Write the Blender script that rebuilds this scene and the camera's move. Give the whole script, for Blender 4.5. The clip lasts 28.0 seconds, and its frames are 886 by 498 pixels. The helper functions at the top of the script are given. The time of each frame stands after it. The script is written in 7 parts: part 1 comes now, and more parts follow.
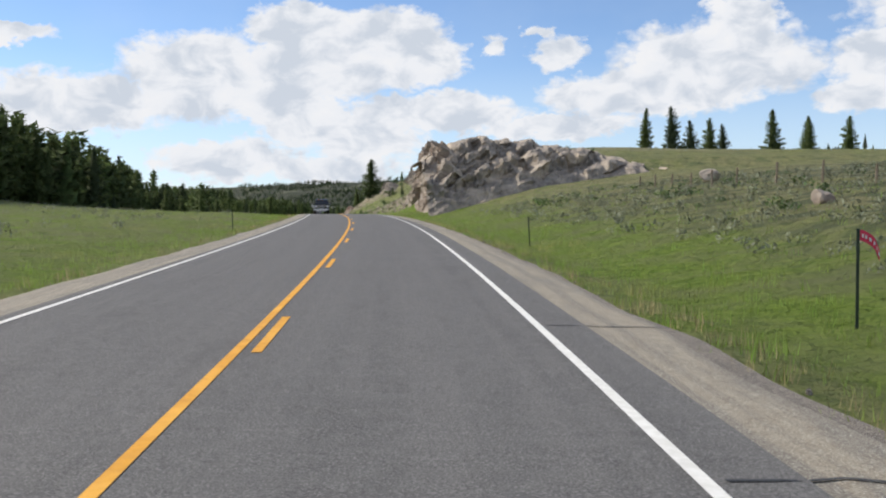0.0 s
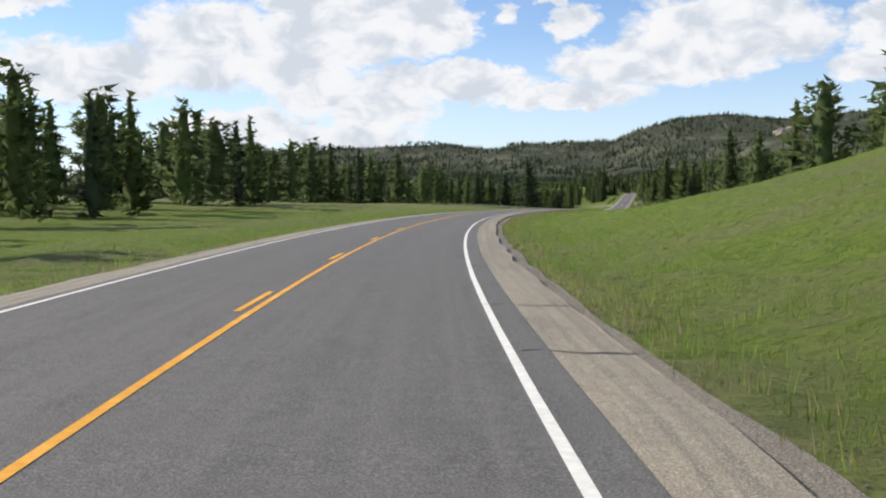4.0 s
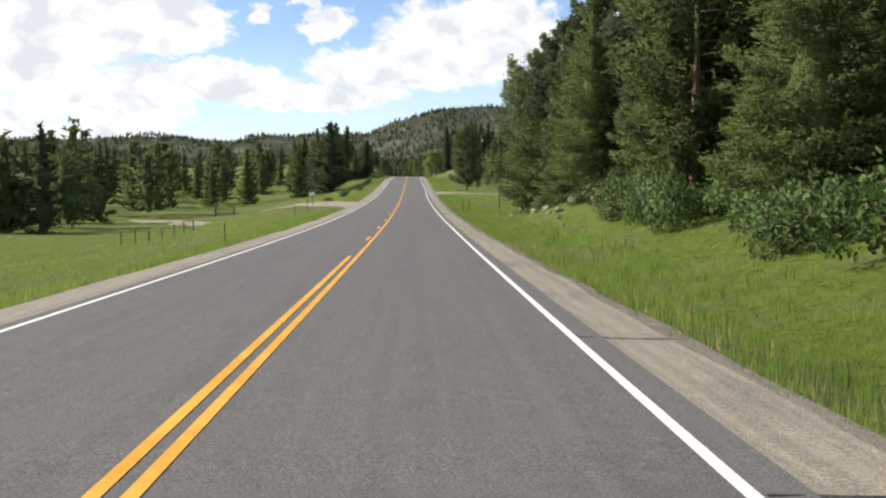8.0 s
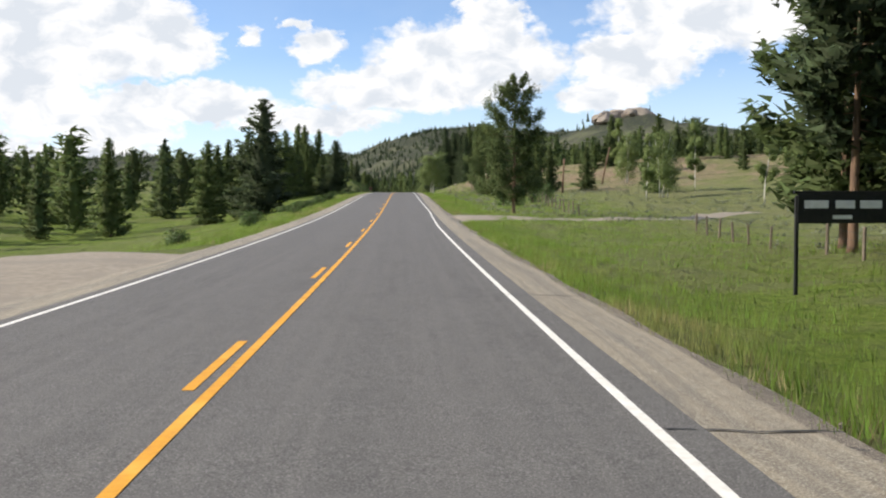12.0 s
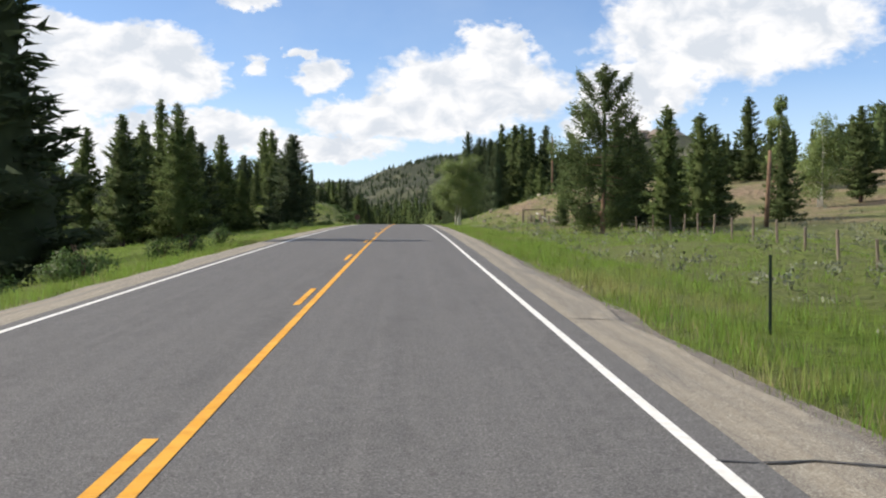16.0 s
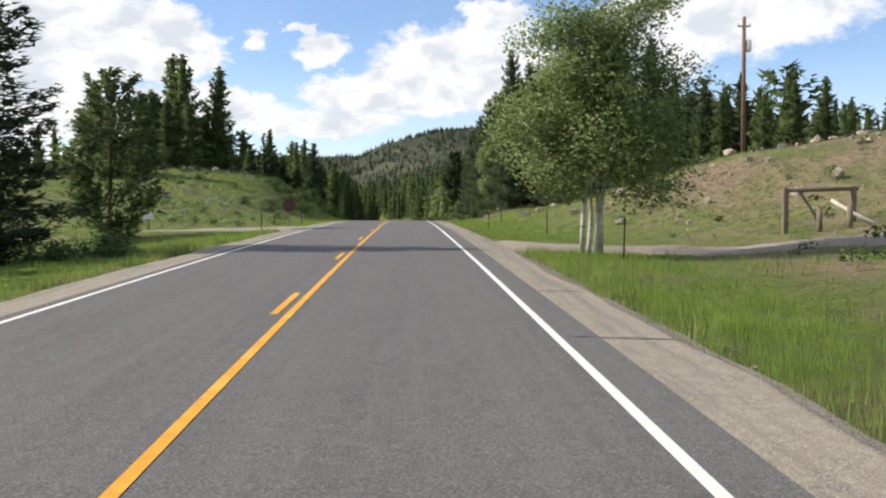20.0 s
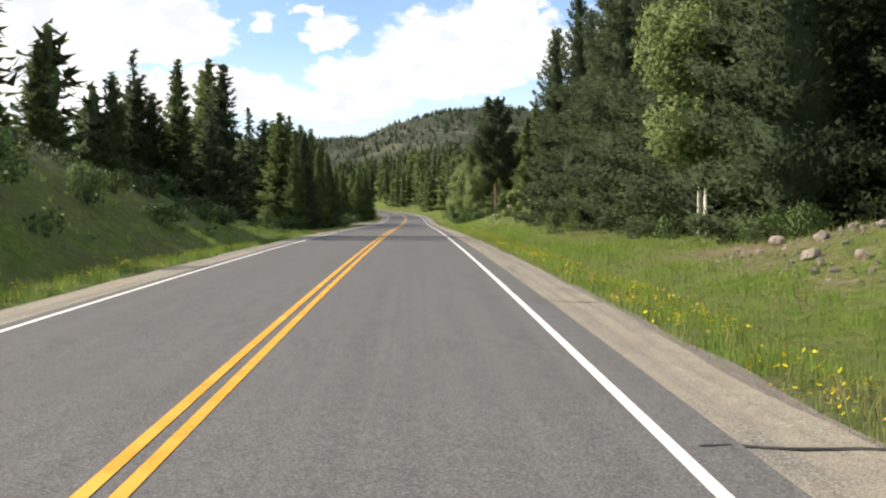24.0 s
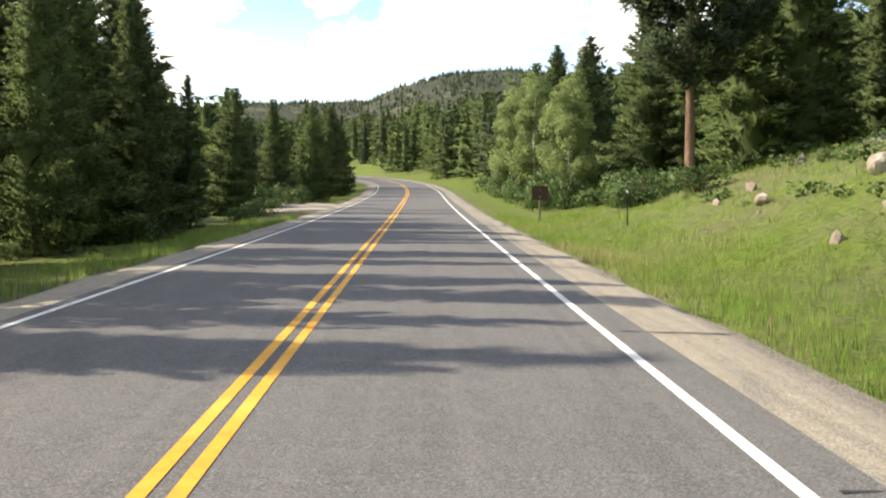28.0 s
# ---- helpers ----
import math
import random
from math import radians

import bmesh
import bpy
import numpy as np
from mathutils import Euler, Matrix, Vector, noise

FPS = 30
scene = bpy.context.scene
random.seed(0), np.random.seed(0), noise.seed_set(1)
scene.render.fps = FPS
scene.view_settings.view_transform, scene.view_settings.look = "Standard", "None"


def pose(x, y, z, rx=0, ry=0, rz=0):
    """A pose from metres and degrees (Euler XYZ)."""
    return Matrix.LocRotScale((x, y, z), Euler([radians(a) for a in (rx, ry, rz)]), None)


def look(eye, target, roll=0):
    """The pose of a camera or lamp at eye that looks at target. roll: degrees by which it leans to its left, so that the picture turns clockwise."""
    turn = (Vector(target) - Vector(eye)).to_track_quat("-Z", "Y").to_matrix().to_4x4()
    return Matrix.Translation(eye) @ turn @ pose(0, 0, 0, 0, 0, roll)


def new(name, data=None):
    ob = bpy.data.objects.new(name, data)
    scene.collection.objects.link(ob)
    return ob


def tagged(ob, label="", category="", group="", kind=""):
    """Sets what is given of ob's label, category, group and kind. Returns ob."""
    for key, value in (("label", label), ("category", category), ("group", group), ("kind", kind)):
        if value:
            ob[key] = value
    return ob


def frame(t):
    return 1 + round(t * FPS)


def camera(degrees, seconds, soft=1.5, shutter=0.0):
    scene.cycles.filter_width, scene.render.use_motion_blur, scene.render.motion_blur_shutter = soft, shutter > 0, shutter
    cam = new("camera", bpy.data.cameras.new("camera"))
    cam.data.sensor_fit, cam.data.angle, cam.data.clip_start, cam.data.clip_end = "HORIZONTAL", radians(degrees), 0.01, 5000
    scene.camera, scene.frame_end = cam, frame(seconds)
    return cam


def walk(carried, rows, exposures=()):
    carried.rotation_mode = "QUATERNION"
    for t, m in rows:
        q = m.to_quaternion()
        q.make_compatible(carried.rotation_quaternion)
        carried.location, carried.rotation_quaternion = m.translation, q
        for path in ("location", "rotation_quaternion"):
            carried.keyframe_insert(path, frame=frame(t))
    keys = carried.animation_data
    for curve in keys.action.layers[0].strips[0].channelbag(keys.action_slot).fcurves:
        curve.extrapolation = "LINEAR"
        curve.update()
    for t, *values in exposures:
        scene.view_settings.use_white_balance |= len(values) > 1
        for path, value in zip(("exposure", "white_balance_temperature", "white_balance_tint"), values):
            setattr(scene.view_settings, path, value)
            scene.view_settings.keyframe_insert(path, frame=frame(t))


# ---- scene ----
# All sizes below are in true metres. The drive covers up to 13.5 m in a tenth of a second,
# so the finished place and the path are set down at the one scale K.
K = 0.27
LENS = 48.0
EYE = 1.68          # eye over the road
FAST, SLOW, T_SLOW = 135.0, 22.7, 7.55

# heading of the road (degrees, left of +y) and its slope (degrees), by the way S along it
HEAD_S = (-1200, -1030, -985, -930, -900, -560, -520, -470, -340, -310, 560, 600, 660, 760, 1400)
HEAD_A = (13.0, 13.6, 15.6, 18.6, 19.0, 19.0, 17.6, 13.0, 1.2, 0.0, 0.0, 3.0, 13.0, 20.0, 0.0)
SLOPE_S = (-1200, -1019, -950, -890, -750, -614, -450, -277, -209, -140, -70, -5, 10, 45, 80, 90, 145, 190, 215, 250, 282, 315, 360, 395, 430, 464, 520, 580, 1200)
SLOPE_A = (1.5, 1.4, 1.0, 0.1, -0.2, -0.3, -0.6, -1.0, -1.6, -1.6, -1.4, -0.9, -0.5, -0.35, 0.3, 0.4, 1.35, 2.2, 2.2, 1.6, 1.25, 0.9, 0.2, -0.55, -0.95, -1.3, -0.9, 0.2, 0.5)

STEP = 5.0
SS = np.arange(-1200, 4500 + STEP, STEP)
_h = np.radians(np.interp(SS, HEAD_S, HEAD_A))
_x = np.concatenate(([0], np.cumsum(-np.sin(_h[:-1]) * STEP)))
_y = np.concatenate(([0], np.cumsum(np.cos(_h[:-1]) * STEP)))
_g = np.tan(np.radians(np.interp(SS, SLOPE_S, SLOPE_A)))
_g = np.convolve(np.pad(_g, 4, mode="edge"), np.ones(9) / 9, mode="valid")
_z = np.concatenate(([0], np.cumsum(_g[:-1] * STEP)))
_i0 = int(np.argmin(np.abs(SS)))
ROAD_X, ROAD_Y, ROAD_Z = _x - _x[_i0], _y - _y[_i0], _z - _z[_i0]
_hs = np.radians(np.interp(SS, (-1100, 100), (19.0, 0.0)))


def heading(s):
    return float(np.interp(s, SS, _h))


def on_road(s, u):
    """The place in plan at s along the road and u to its right."""
    x, y = np.interp(s, SS, ROAD_X), np.interp(s, SS, ROAD_Y)
    a = np.interp(s, SS, _h)
    w = np.clip((np.abs(u) - 25) / 350, 0, 1)
    a = a * (1 - w) + np.interp(s, SS, _hs) * w
    return x + u * np.cos(a), y + u * np.sin(a)


def road_z(s):
    return np.interp(s, SS, ROAD_Z)


def way(t):
    return SLOW * (t - T_SLOW) if t > T_SLOW else FAST * (t - T_SLOW)


cam = camera(LENS, 28.0, soft=2.1)
# seconds, way along the road, metres right of the right-hand yellow line, yaw off the road, pitch off level
CAM = (
    (0, -1020.6, 1.50, -2.46, -1.83),
    (0.5, -956.0, 1.45, -2.36, -2.30),
    (1, -889.6, 2.15, -2.22, -2.95),
    (1.5, -818.1, 2.15, -2.45, -3.16),
    (2, -747.9, 2.10, -2.77, -3.21),
    (2.5, -683.1, 2.10, -2.18, -3.41),
    (3, -615.6, 2.15, -1.80, -3.38),
    (3.5, -548.1, 2.10, -2.00, -3.45),
    (4.5, -413.1, 2.00, -2.00, -3.70),
    (5.5, -278.1, 1.88, -1.41, -4.10),
    (6, -209.6, 1.87, -1.92, -4.55),
    (6.5, -143.1, 1.60, -1.85, -4.49),
    (7, -75.6, 1.62, -2.04, -4.65),
    (7.1, -62.1, 1.61, -2.14, -4.58),
    (7.2, -48.6, 1.60, -2.23, -4.51),
    (7.3, -35.1, 1.60, -2.28, -4.38),
    (7.4, -21.6, 1.59, -2.27, -4.19),
    (7.5, -9.7, 1.58, -2.26, -4.00),
    (7.6, -1.4, 1.58, -2.14, -3.86),
    (7.7, 3.0, 1.58, -2.03, -3.75),
    (7.8, 5.5, 1.59, -1.92, -3.65),
    (7.9, 7.7, 1.59, -1.81, -3.55),
    (8, 10.0, 1.60, -1.70, -3.45),
    (8.5, 21.5, 1.60, -1.82, -3.32),
    (9, 33.0, 1.60, -2.16, -3.38),
    (9.5, 44.5, 1.60, -2.10, -3.23),
    (10, 56.0, 1.60, -2.14, -2.95),
    (10.5, 67.5, 1.60, -2.14, -2.83),
    (11, 79.5, 1.60, -2.17, -2.48),
    (11.5, 90.0, 1.65, -2.33, -2.41),
    (12.5, 112.0, 1.70, -2.16, -1.91),
    (13.5, 135.0, 1.76, -1.99, -1.65),
    (14, 146.5, 1.78, -1.71, -1.47),
    (14.5, 157.8, 1.75, -1.45, -1.37),
    (15, 169.0, 1.72, -1.34, -1.06),
    (15.5, 180.5, 1.66, -1.50, -0.81),
    (16, 190.8, 1.60, -2.01, -0.57),
    (16.5, 203.2, 1.61, -2.52, -0.53),
    (17, 214.5, 1.62, -2.58, -0.60),
    (17.5, 225.8, 1.65, -2.49, -0.89),
    (18, 237.0, 1.68, -2.22, -1.29),
    (18.5, 248.5, 1.69, -2.10, -1.50),
    (19, 260.0, 1.70, -2.17, -1.54),
    (19.5, 271.2, 1.67, -2.03, -1.51),
    (20, 282.5, 1.65, -2.02, -1.98),
    (20.5, 293.8, 1.67, -2.05, -2.19),
    (21, 305.0, 1.68, -2.14, -2.14),
    (21.5, 316.5, 1.70, -2.21, -2.30),
    (22.5, 339.0, 1.70, -2.01, -2.56),
    (23.5, 362.0, 1.69, -1.70, -2.82),
    (24, 373.0, 1.67, -1.60, -2.98),
    (24.5, 384.5, 1.63, -1.46, -3.04),
    (25, 396.0, 1.55, -1.49, -3.36),
    (25.5, 407.2, 1.54, -1.42, -3.66),
    (26, 418.5, 1.52, -1.33, -3.82),
    (26.5, 430.0, 1.48, -1.42, -4.03),
    (27, 441.5, 1.45, -1.50, -4.30),
    (27.5, 452.8, 1.39, -1.45, -4.73),
    (28, 464.0, 1.32, -1.24, -4.90),
)
rows = []
for t, s, u, yaw, pitch in CAM:
    px, py = on_road(s, u)
    rows.append((t, pose(K * px, K * py, K * (road_z(s) + EYE), 90 + pitch, 0, math.degrees(heading(s)) + yaw)))
# the clip's camera opens up as the road runs into shade
walk(cam, rows, ((0, -0.04, 6470, 11), (3.5, 0.0, 6520, 11), (5.5, 0.24, 6820, 11), (9, 0.3, 6870, 11), (13.5, 0.21, 6720, 11), (18, 0.18, 6720, 11), (21, 0.28, 6820, 11), (23.5, 0.46, 7020, 11), (25, 0.56, 7120, 11), (26, 0.6, 7120, 11), (27, 0.7, 7170, 11), (28, 0.95, 7220, 11)))

# ---- light: sun low on the left, a blue sky with fair-weather clouds ----
SKY_GAIN, SKY_STRENGTH = 0.14, 1.0
SUN_EL, SUN_AZ = 34.0, 82.0        # degrees; azimuth counted left of +y
world = bpy.data.worlds.new("sky")
scene.world = world
world.use_nodes = True
wn, wl = world.node_tree.nodes, world.node_tree.links
wn.clear()


sky = wn.new("ShaderNodeTexSky")
sky.sky_type = "NISHITA"
sky.sun_disc = False
sky.sun_elevation = radians(SUN_EL)
sky.sun_rotation = radians(-SUN_AZ)
sky.altitude = 2000
sky.air_density, sky.dust_density, sky.ozone_density = 1.0, 0.6, 1.2
coord = wn.new("ShaderNodeTexCoord")
sep = wn.new("ShaderNodeSeparateXYZ")
wl.new(coord.outputs["Generated"], sep.inputs[0])


def wmath(op, a, b=None, clamp=False):
    n = wn.new("ShaderNodeMath")
    n.operation = op
    n.use_clamp = clamp
    for i, v in enumerate((a, b)):
        if v is None:
            continue
        if isinstance(v, (int, float)):
            n.inputs[i].default_value = v
        else:
            wl.new(v, n.inputs[i])
    return n.outputs[0]


az = wmath("MULTIPLY", wmath("ARCTAN2", sep.outputs[0], sep.outputs[1]), 180 / math.pi)   # degrees right of +y
el = wmath("MULTIPLY", wmath("ARCSINE", sep.outputs[2]), 180 / math.pi)
flat = wn.new("ShaderNodeCombineXYZ")
wl.new(az, flat.inputs[0])
wl.new(wmath("MULTIPLY", el, 1.5), flat.inputs[1])


def wnoise(scale, detail, rough, distortion=0.0):
    n = wn.new("ShaderNodeTexNoise")
    n.inputs["Scale"].default_value = scale
    n.inputs["Detail"].default_value = detail
    n.inputs["Roughness"].default_value = rough
    n.inputs["Distortion"].default_value = distortion
    wl.new(flat.outputs[0], n.inputs["Vector"])
    return n.outputs["Fac"]


warp_a, warp_b = wn.new("ShaderNodeTexNoise"), wn.new("ShaderNodeTexNoise")
for n, sc, det in ((warp_a, 0.30, 4), (warp_b, 1.1, 5)):
    n.inputs["Scale"].default_value, n.inputs["Detail"].default_value, n.inputs["Roughness"].default_value = sc, det, 0.62
    wl.new(flat.outputs[0], n.inputs["Vector"])


def wvec(op, a, b):
    n = wn.new("ShaderNodeVectorMath")
    n.operation = op
    for i, v in enumerate((a, b)):
        if isinstance(v, tuple):
            n.inputs[i].default_value = v
        else:
            wl.new(v, n.inputs[i])
    return n.outputs[0]


bent = wvec("ADD", flat.outputs[0], wvec("MULTIPLY", wvec("SUBTRACT", warp_a.outputs["Color"], (0.5, 0.5, 0.5)), (4.2, 3.6, 0)))
bent = wvec("ADD", bent, wvec("MULTIPLY", wvec("SUBTRACT", warp_b.outputs["Color"], (0.5, 0.5, 0.5)), (1.7, 1.7, 0)))
# heaps of cloud: degrees right of +y, degrees up, half width, half height
HEAPS_AHEAD = ((3.7, 8.6, 6.2, 2.6), (-0.5, 6.9, 6.2, 1.5), (5.3, 10.8, 2.6, 1.5), (18.2, 11.7, 8.1, 3.6), (13.0, 8.3, 4.2, 2.0), (-15.0, 10.0, 4.2, 2.0), (-19.5, 10.6, 3.6, 1.5), (-18.5, 8.4, 5.5, 1.8), (-12.3, 6.1, 6.2, 1.2), (-5.0, 5.2, 5.2, 0.9), (-21.0, 6.5, 3.6, 1.5), (-8.8, 9.8, 0.8, 0.7), (-5.0, 9.4, 1.6, 1.2), (-6.3, 10.6, 0.9, 0.5), (-8.9, 13.2, 2.1, 0.7), (11.1, 6.5, 2.9, 1.3))
HEAPS_LEFT = ((-25.1, 7.8, 4.9, 2.8), (-18.0, 9.0, 2.9, 1.6), (-12.8, 8.9, 2.9, 1.7), (-19.7, 5.6, 3.6, 2.0), (-15.8, 4.8, 3.6, 2.0), (-32.0, 6.1, 6.2, 2.0), (-39.2, 5.8, 3.6, 1.8), (-36.4, 9.8, 3.6, 0.7), (-23.8, 3.1, 4.6, 1.4), (-17.7, 2.7, 4.2, 1.2), (-39.1, 7.4, 1.3, 0.7))
mass = None
for a0, e0, ra, re in HEAPS_AHEAD + HEAPS_LEFT:
    off = wvec("MULTIPLY", wvec("SUBTRACT", bent, (a0, e0 * 1.5, 0)), (1 / ra, 1 / (re * 1.5), 0))
    ln = wn.new("ShaderNodeVectorMath")
    ln.operation = "LENGTH"
    wl.new(off, ln.inputs[0])
    one = wmath("MULTIPLY", wmath("SUBTRACT", 1.0, ln.outputs["Value"]), min(ra, 3.0) ** 0.5)
    mass = one if mass is None else wmath("MAXIMUM", mass, one)
# beyond the view the same broken cloud goes on
outside = wmath("SUBTRACT", wnoise(0.05, 3, 0.5), 0.47)
far_up = wmath("GREATER_THAN", el, 19.0)
far_side = wmath("MAXIMUM", wmath("GREATER_THAN", az, 27.0), wmath("LESS_THAN", az, -46.0))
mass = wmath("MAXIMUM", mass, wmath("SUBTRACT", wmath("MULTIPLY", outside, 5.0), wmath("SUBTRACT", 3.0, wmath("MULTIPLY", wmath("MAXIMUM", far_up, far_side), 3.0))))
billow = wmath("ADD", wmath("MULTIPLY", wmath("SUBTRACT", wnoise(0.8, 6, 0.62, 0.3), 0.5), 0.9), mass)
cover = wmath("MULTIPLY", wmath("ADD", billow, -0.02), 2.4, clamp=True)
thin = wmath("MULTIPLY", wmath("SUBTRACT", wnoise(0.07, 5, 0.6), 0.42), 1.2, clamp=True)
haze = wmath("MULTIPLY", wmath("SUBTRACT", 9.0, el), 0.085, clamp=True)
grey = wn.new("ShaderNodeValToRGB")
grey.color_ramp.elements[0].position, grey.color_ramp.elements[0].color = 0.37, (0.91, 0.92, 0.935, 1)
grey.color_ramp.elements[1].position, grey.color_ramp.elements[1].color = 0.67, (0.63, 0.69, 0.77, 1)
mid = grey.color_ramp.elements.new(0.50)
mid.color = (0.865, 0.89, 0.925, 1)
wl.new(wmath("ADD", wnoise(0.42, 5, 0.55, 0.4), wmath("MULTIPLY", wmath("MINIMUM", mass, 1.0), 0.07)), grey.inputs[0])
skyc = wn.new("ShaderNodeMixRGB")
skyc.blend_type = "MULTIPLY"
skyc.inputs[0].default_value = 1.0
wl.new(sky.outputs[0], skyc.inputs[1])
skyc.inputs[2].default_value = (SKY_GAIN * 0.92, SKY_GAIN, SKY_GAIN * 1.12, 1)
hz = wn.new("ShaderNodeMixRGB")
wl.new(wmath("MAXIMUM", wmath("MULTIPLY", haze, 0.9), wmath("MULTIPLY", thin, 0.35)), hz.inputs[0])
wl.new(skyc.outputs[0], hz.inputs[1])
hz.inputs[2].default_value = (0.72, 0.84, 0.95, 1)
cl = wn.new("ShaderNodeMixRGB")
wl.new(cover, cl.inputs[0])
wl.new(hz.outputs[0], cl.inputs[1])
wl.new(grey.outputs[0], cl.inputs[2])
bg = wn.new("ShaderNodeBackground")
wl.new(cl.outputs[0], bg.inputs[0])
bg.inputs[1].default_value = SKY_STRENGTH
wo = wn.new("ShaderNodeOutputWorld")
wl.new(bg.outputs[0], wo.inputs[0])

sun_data = bpy.data.lights.new("sun", "SUN")
sun_data.energy, sun_data.angle, sun_data.color = 5.0, radians(0.53), (1.0, 0.93, 0.82)
sun = new("sun", sun_data)
_to = Vector((-math.sin(radians(SUN_AZ)) * math.cos(radians(SUN_EL)), math.cos(radians(SUN_AZ)) * math.cos(radians(SUN_EL)), math.sin(radians(SUN_EL))))
sun.matrix_world = look(_to * 300, (0, 0, 0))

# ---- materials ----
def mat(name, color, color2=None, scale=1.0, detail=6, rough=0.85, bump=0.0, bump_scale=None, color3=None, scale3=0.2, fac3=0.5,
        metal=0.0, spec=0.3, rand=0.0, island=0.0, trans=0.0, stretch=(1, 1, 1)):
    """A two-scale mottled surface in object space: color to color2 at the fine scale, color3 in large patches."""
    m = bpy.data.materials.new(name)
    m.use_nodes = True
    n, l = m.node_tree.nodes, m.node_tree.links
    b = n["Principled BSDF"]
    b.inputs["Roughness"].default_value = rough
    b.inputs["Metallic"].default_value = metal
    b.inputs["Specular IOR Level"].default_value = spec
    tc = n.new("ShaderNodeTexCoord")
    mp = n.new("ShaderNodeMapping")
    mp.inputs["Scale"].default_value = stretch
    l.new(tc.outputs["Object"], mp.inputs[0])

    def noise_node(sc, det=6, ro=0.6):
        t = n.new("ShaderNodeTexNoise")
        t.inputs["Scale"].default_value, t.inputs["Detail"].default_value, t.inputs["Roughness"].default_value = sc, det, ro
        l.new(mp.outputs[0], t.inputs["Vector"])
        return t.outputs["Fac"]

    def mix(fac, a, c, kind="MIX"):
        x = n.new("ShaderNodeMixRGB")
        x.blend_type = kind
        for i, v in enumerate((fac, a, c)):
            if isinstance(v, (int, float)):
                x.inputs[i].default_value = v
            elif isinstance(v, tuple):
                x.inputs[i].default_value = (*v, 1)
            else:
                l.new(v, x.inputs[i])
        return x.outputs[0]

    def ramp(src, lo, hi):
        r = n.new("ShaderNodeMapRange")
        l.new(src, r.inputs[0])
        r.inputs[1].default_value, r.inputs[2].default_value = lo, hi
        return r.outputs[0]

    c = color
    if color2 is not None:
        c = mix(ramp(noise_node(scale, detail), 0.35, 0.65), color, color2)
    if color3 is not None:
        c = mix(ramp(noise_node(scale3, 4), 0.62 - fac3 * 0.3, 0.75 - fac3 * 0.2), c, color3)
    if rand or island:
        src = n.new("ShaderNodeObjectInfo").outputs["Random"] if rand else n.new("ShaderNodeNewGeometry").outputs["Random Per Island"]
        hsv = n.new("ShaderNodeHueSaturation")
        amount = rand or island
        r = n.new("ShaderNodeMapRange")
        l.new(src, r.inputs[0])
        r.inputs[3].default_value, r.inputs[4].default_value = 1 - amount, 1 + amount
        l.new(r.outputs[0], hsv.inputs["Value"])
        r2 = n.new("ShaderNodeMapRange")
        l.new(src, r2.inputs[0])
        r2.inputs[3].default_value, r2.inputs[4].default_value = 0.5 - amount * 0.05, 0.5 + amount * 0.05
        l.new(r2.outputs[0], hsv.inputs["Hue"])
        if isinstance(c, tuple):
            hsv.inputs["Color"].default_value = (*c, 1)
        else:
            l.new(c, hsv.inputs["Color"])
        c = hsv.outputs[0]
    if isinstance(c, tuple):
        b.inputs["Base Color"].default_value = (*c, 1)
    else:
        l.new(c, b.inputs["Base Color"])
    if bump:
        bp = n.new("ShaderNodeBump")
        bp.inputs["Strength"].default_value = bump
        bp.inputs["Distance"].default_value = 0.02
        l.new(noise_node(bump_scale or scale * 2, 8, 0.7), bp.inputs["Height"])
        l.new(bp.outputs[0], b.inputs["Normal"])
    if trans:
        tr = n.new("ShaderNodeBsdfTranslucent")
        if isinstance(c, tuple):
            tr.inputs[0].default_value = (*c, 1)
        else:
            l.new(c, tr.inputs[0])
        ms = n.new("ShaderNodeMixShader")
        ms.inputs[0].default_value = trans
        l.new(b.outputs[0], ms.inputs[1])
        l.new(tr.outputs[0], ms.inputs[2])
        l.new(ms.outputs[0], n["Material Output"].inputs["Surface"])
    return m




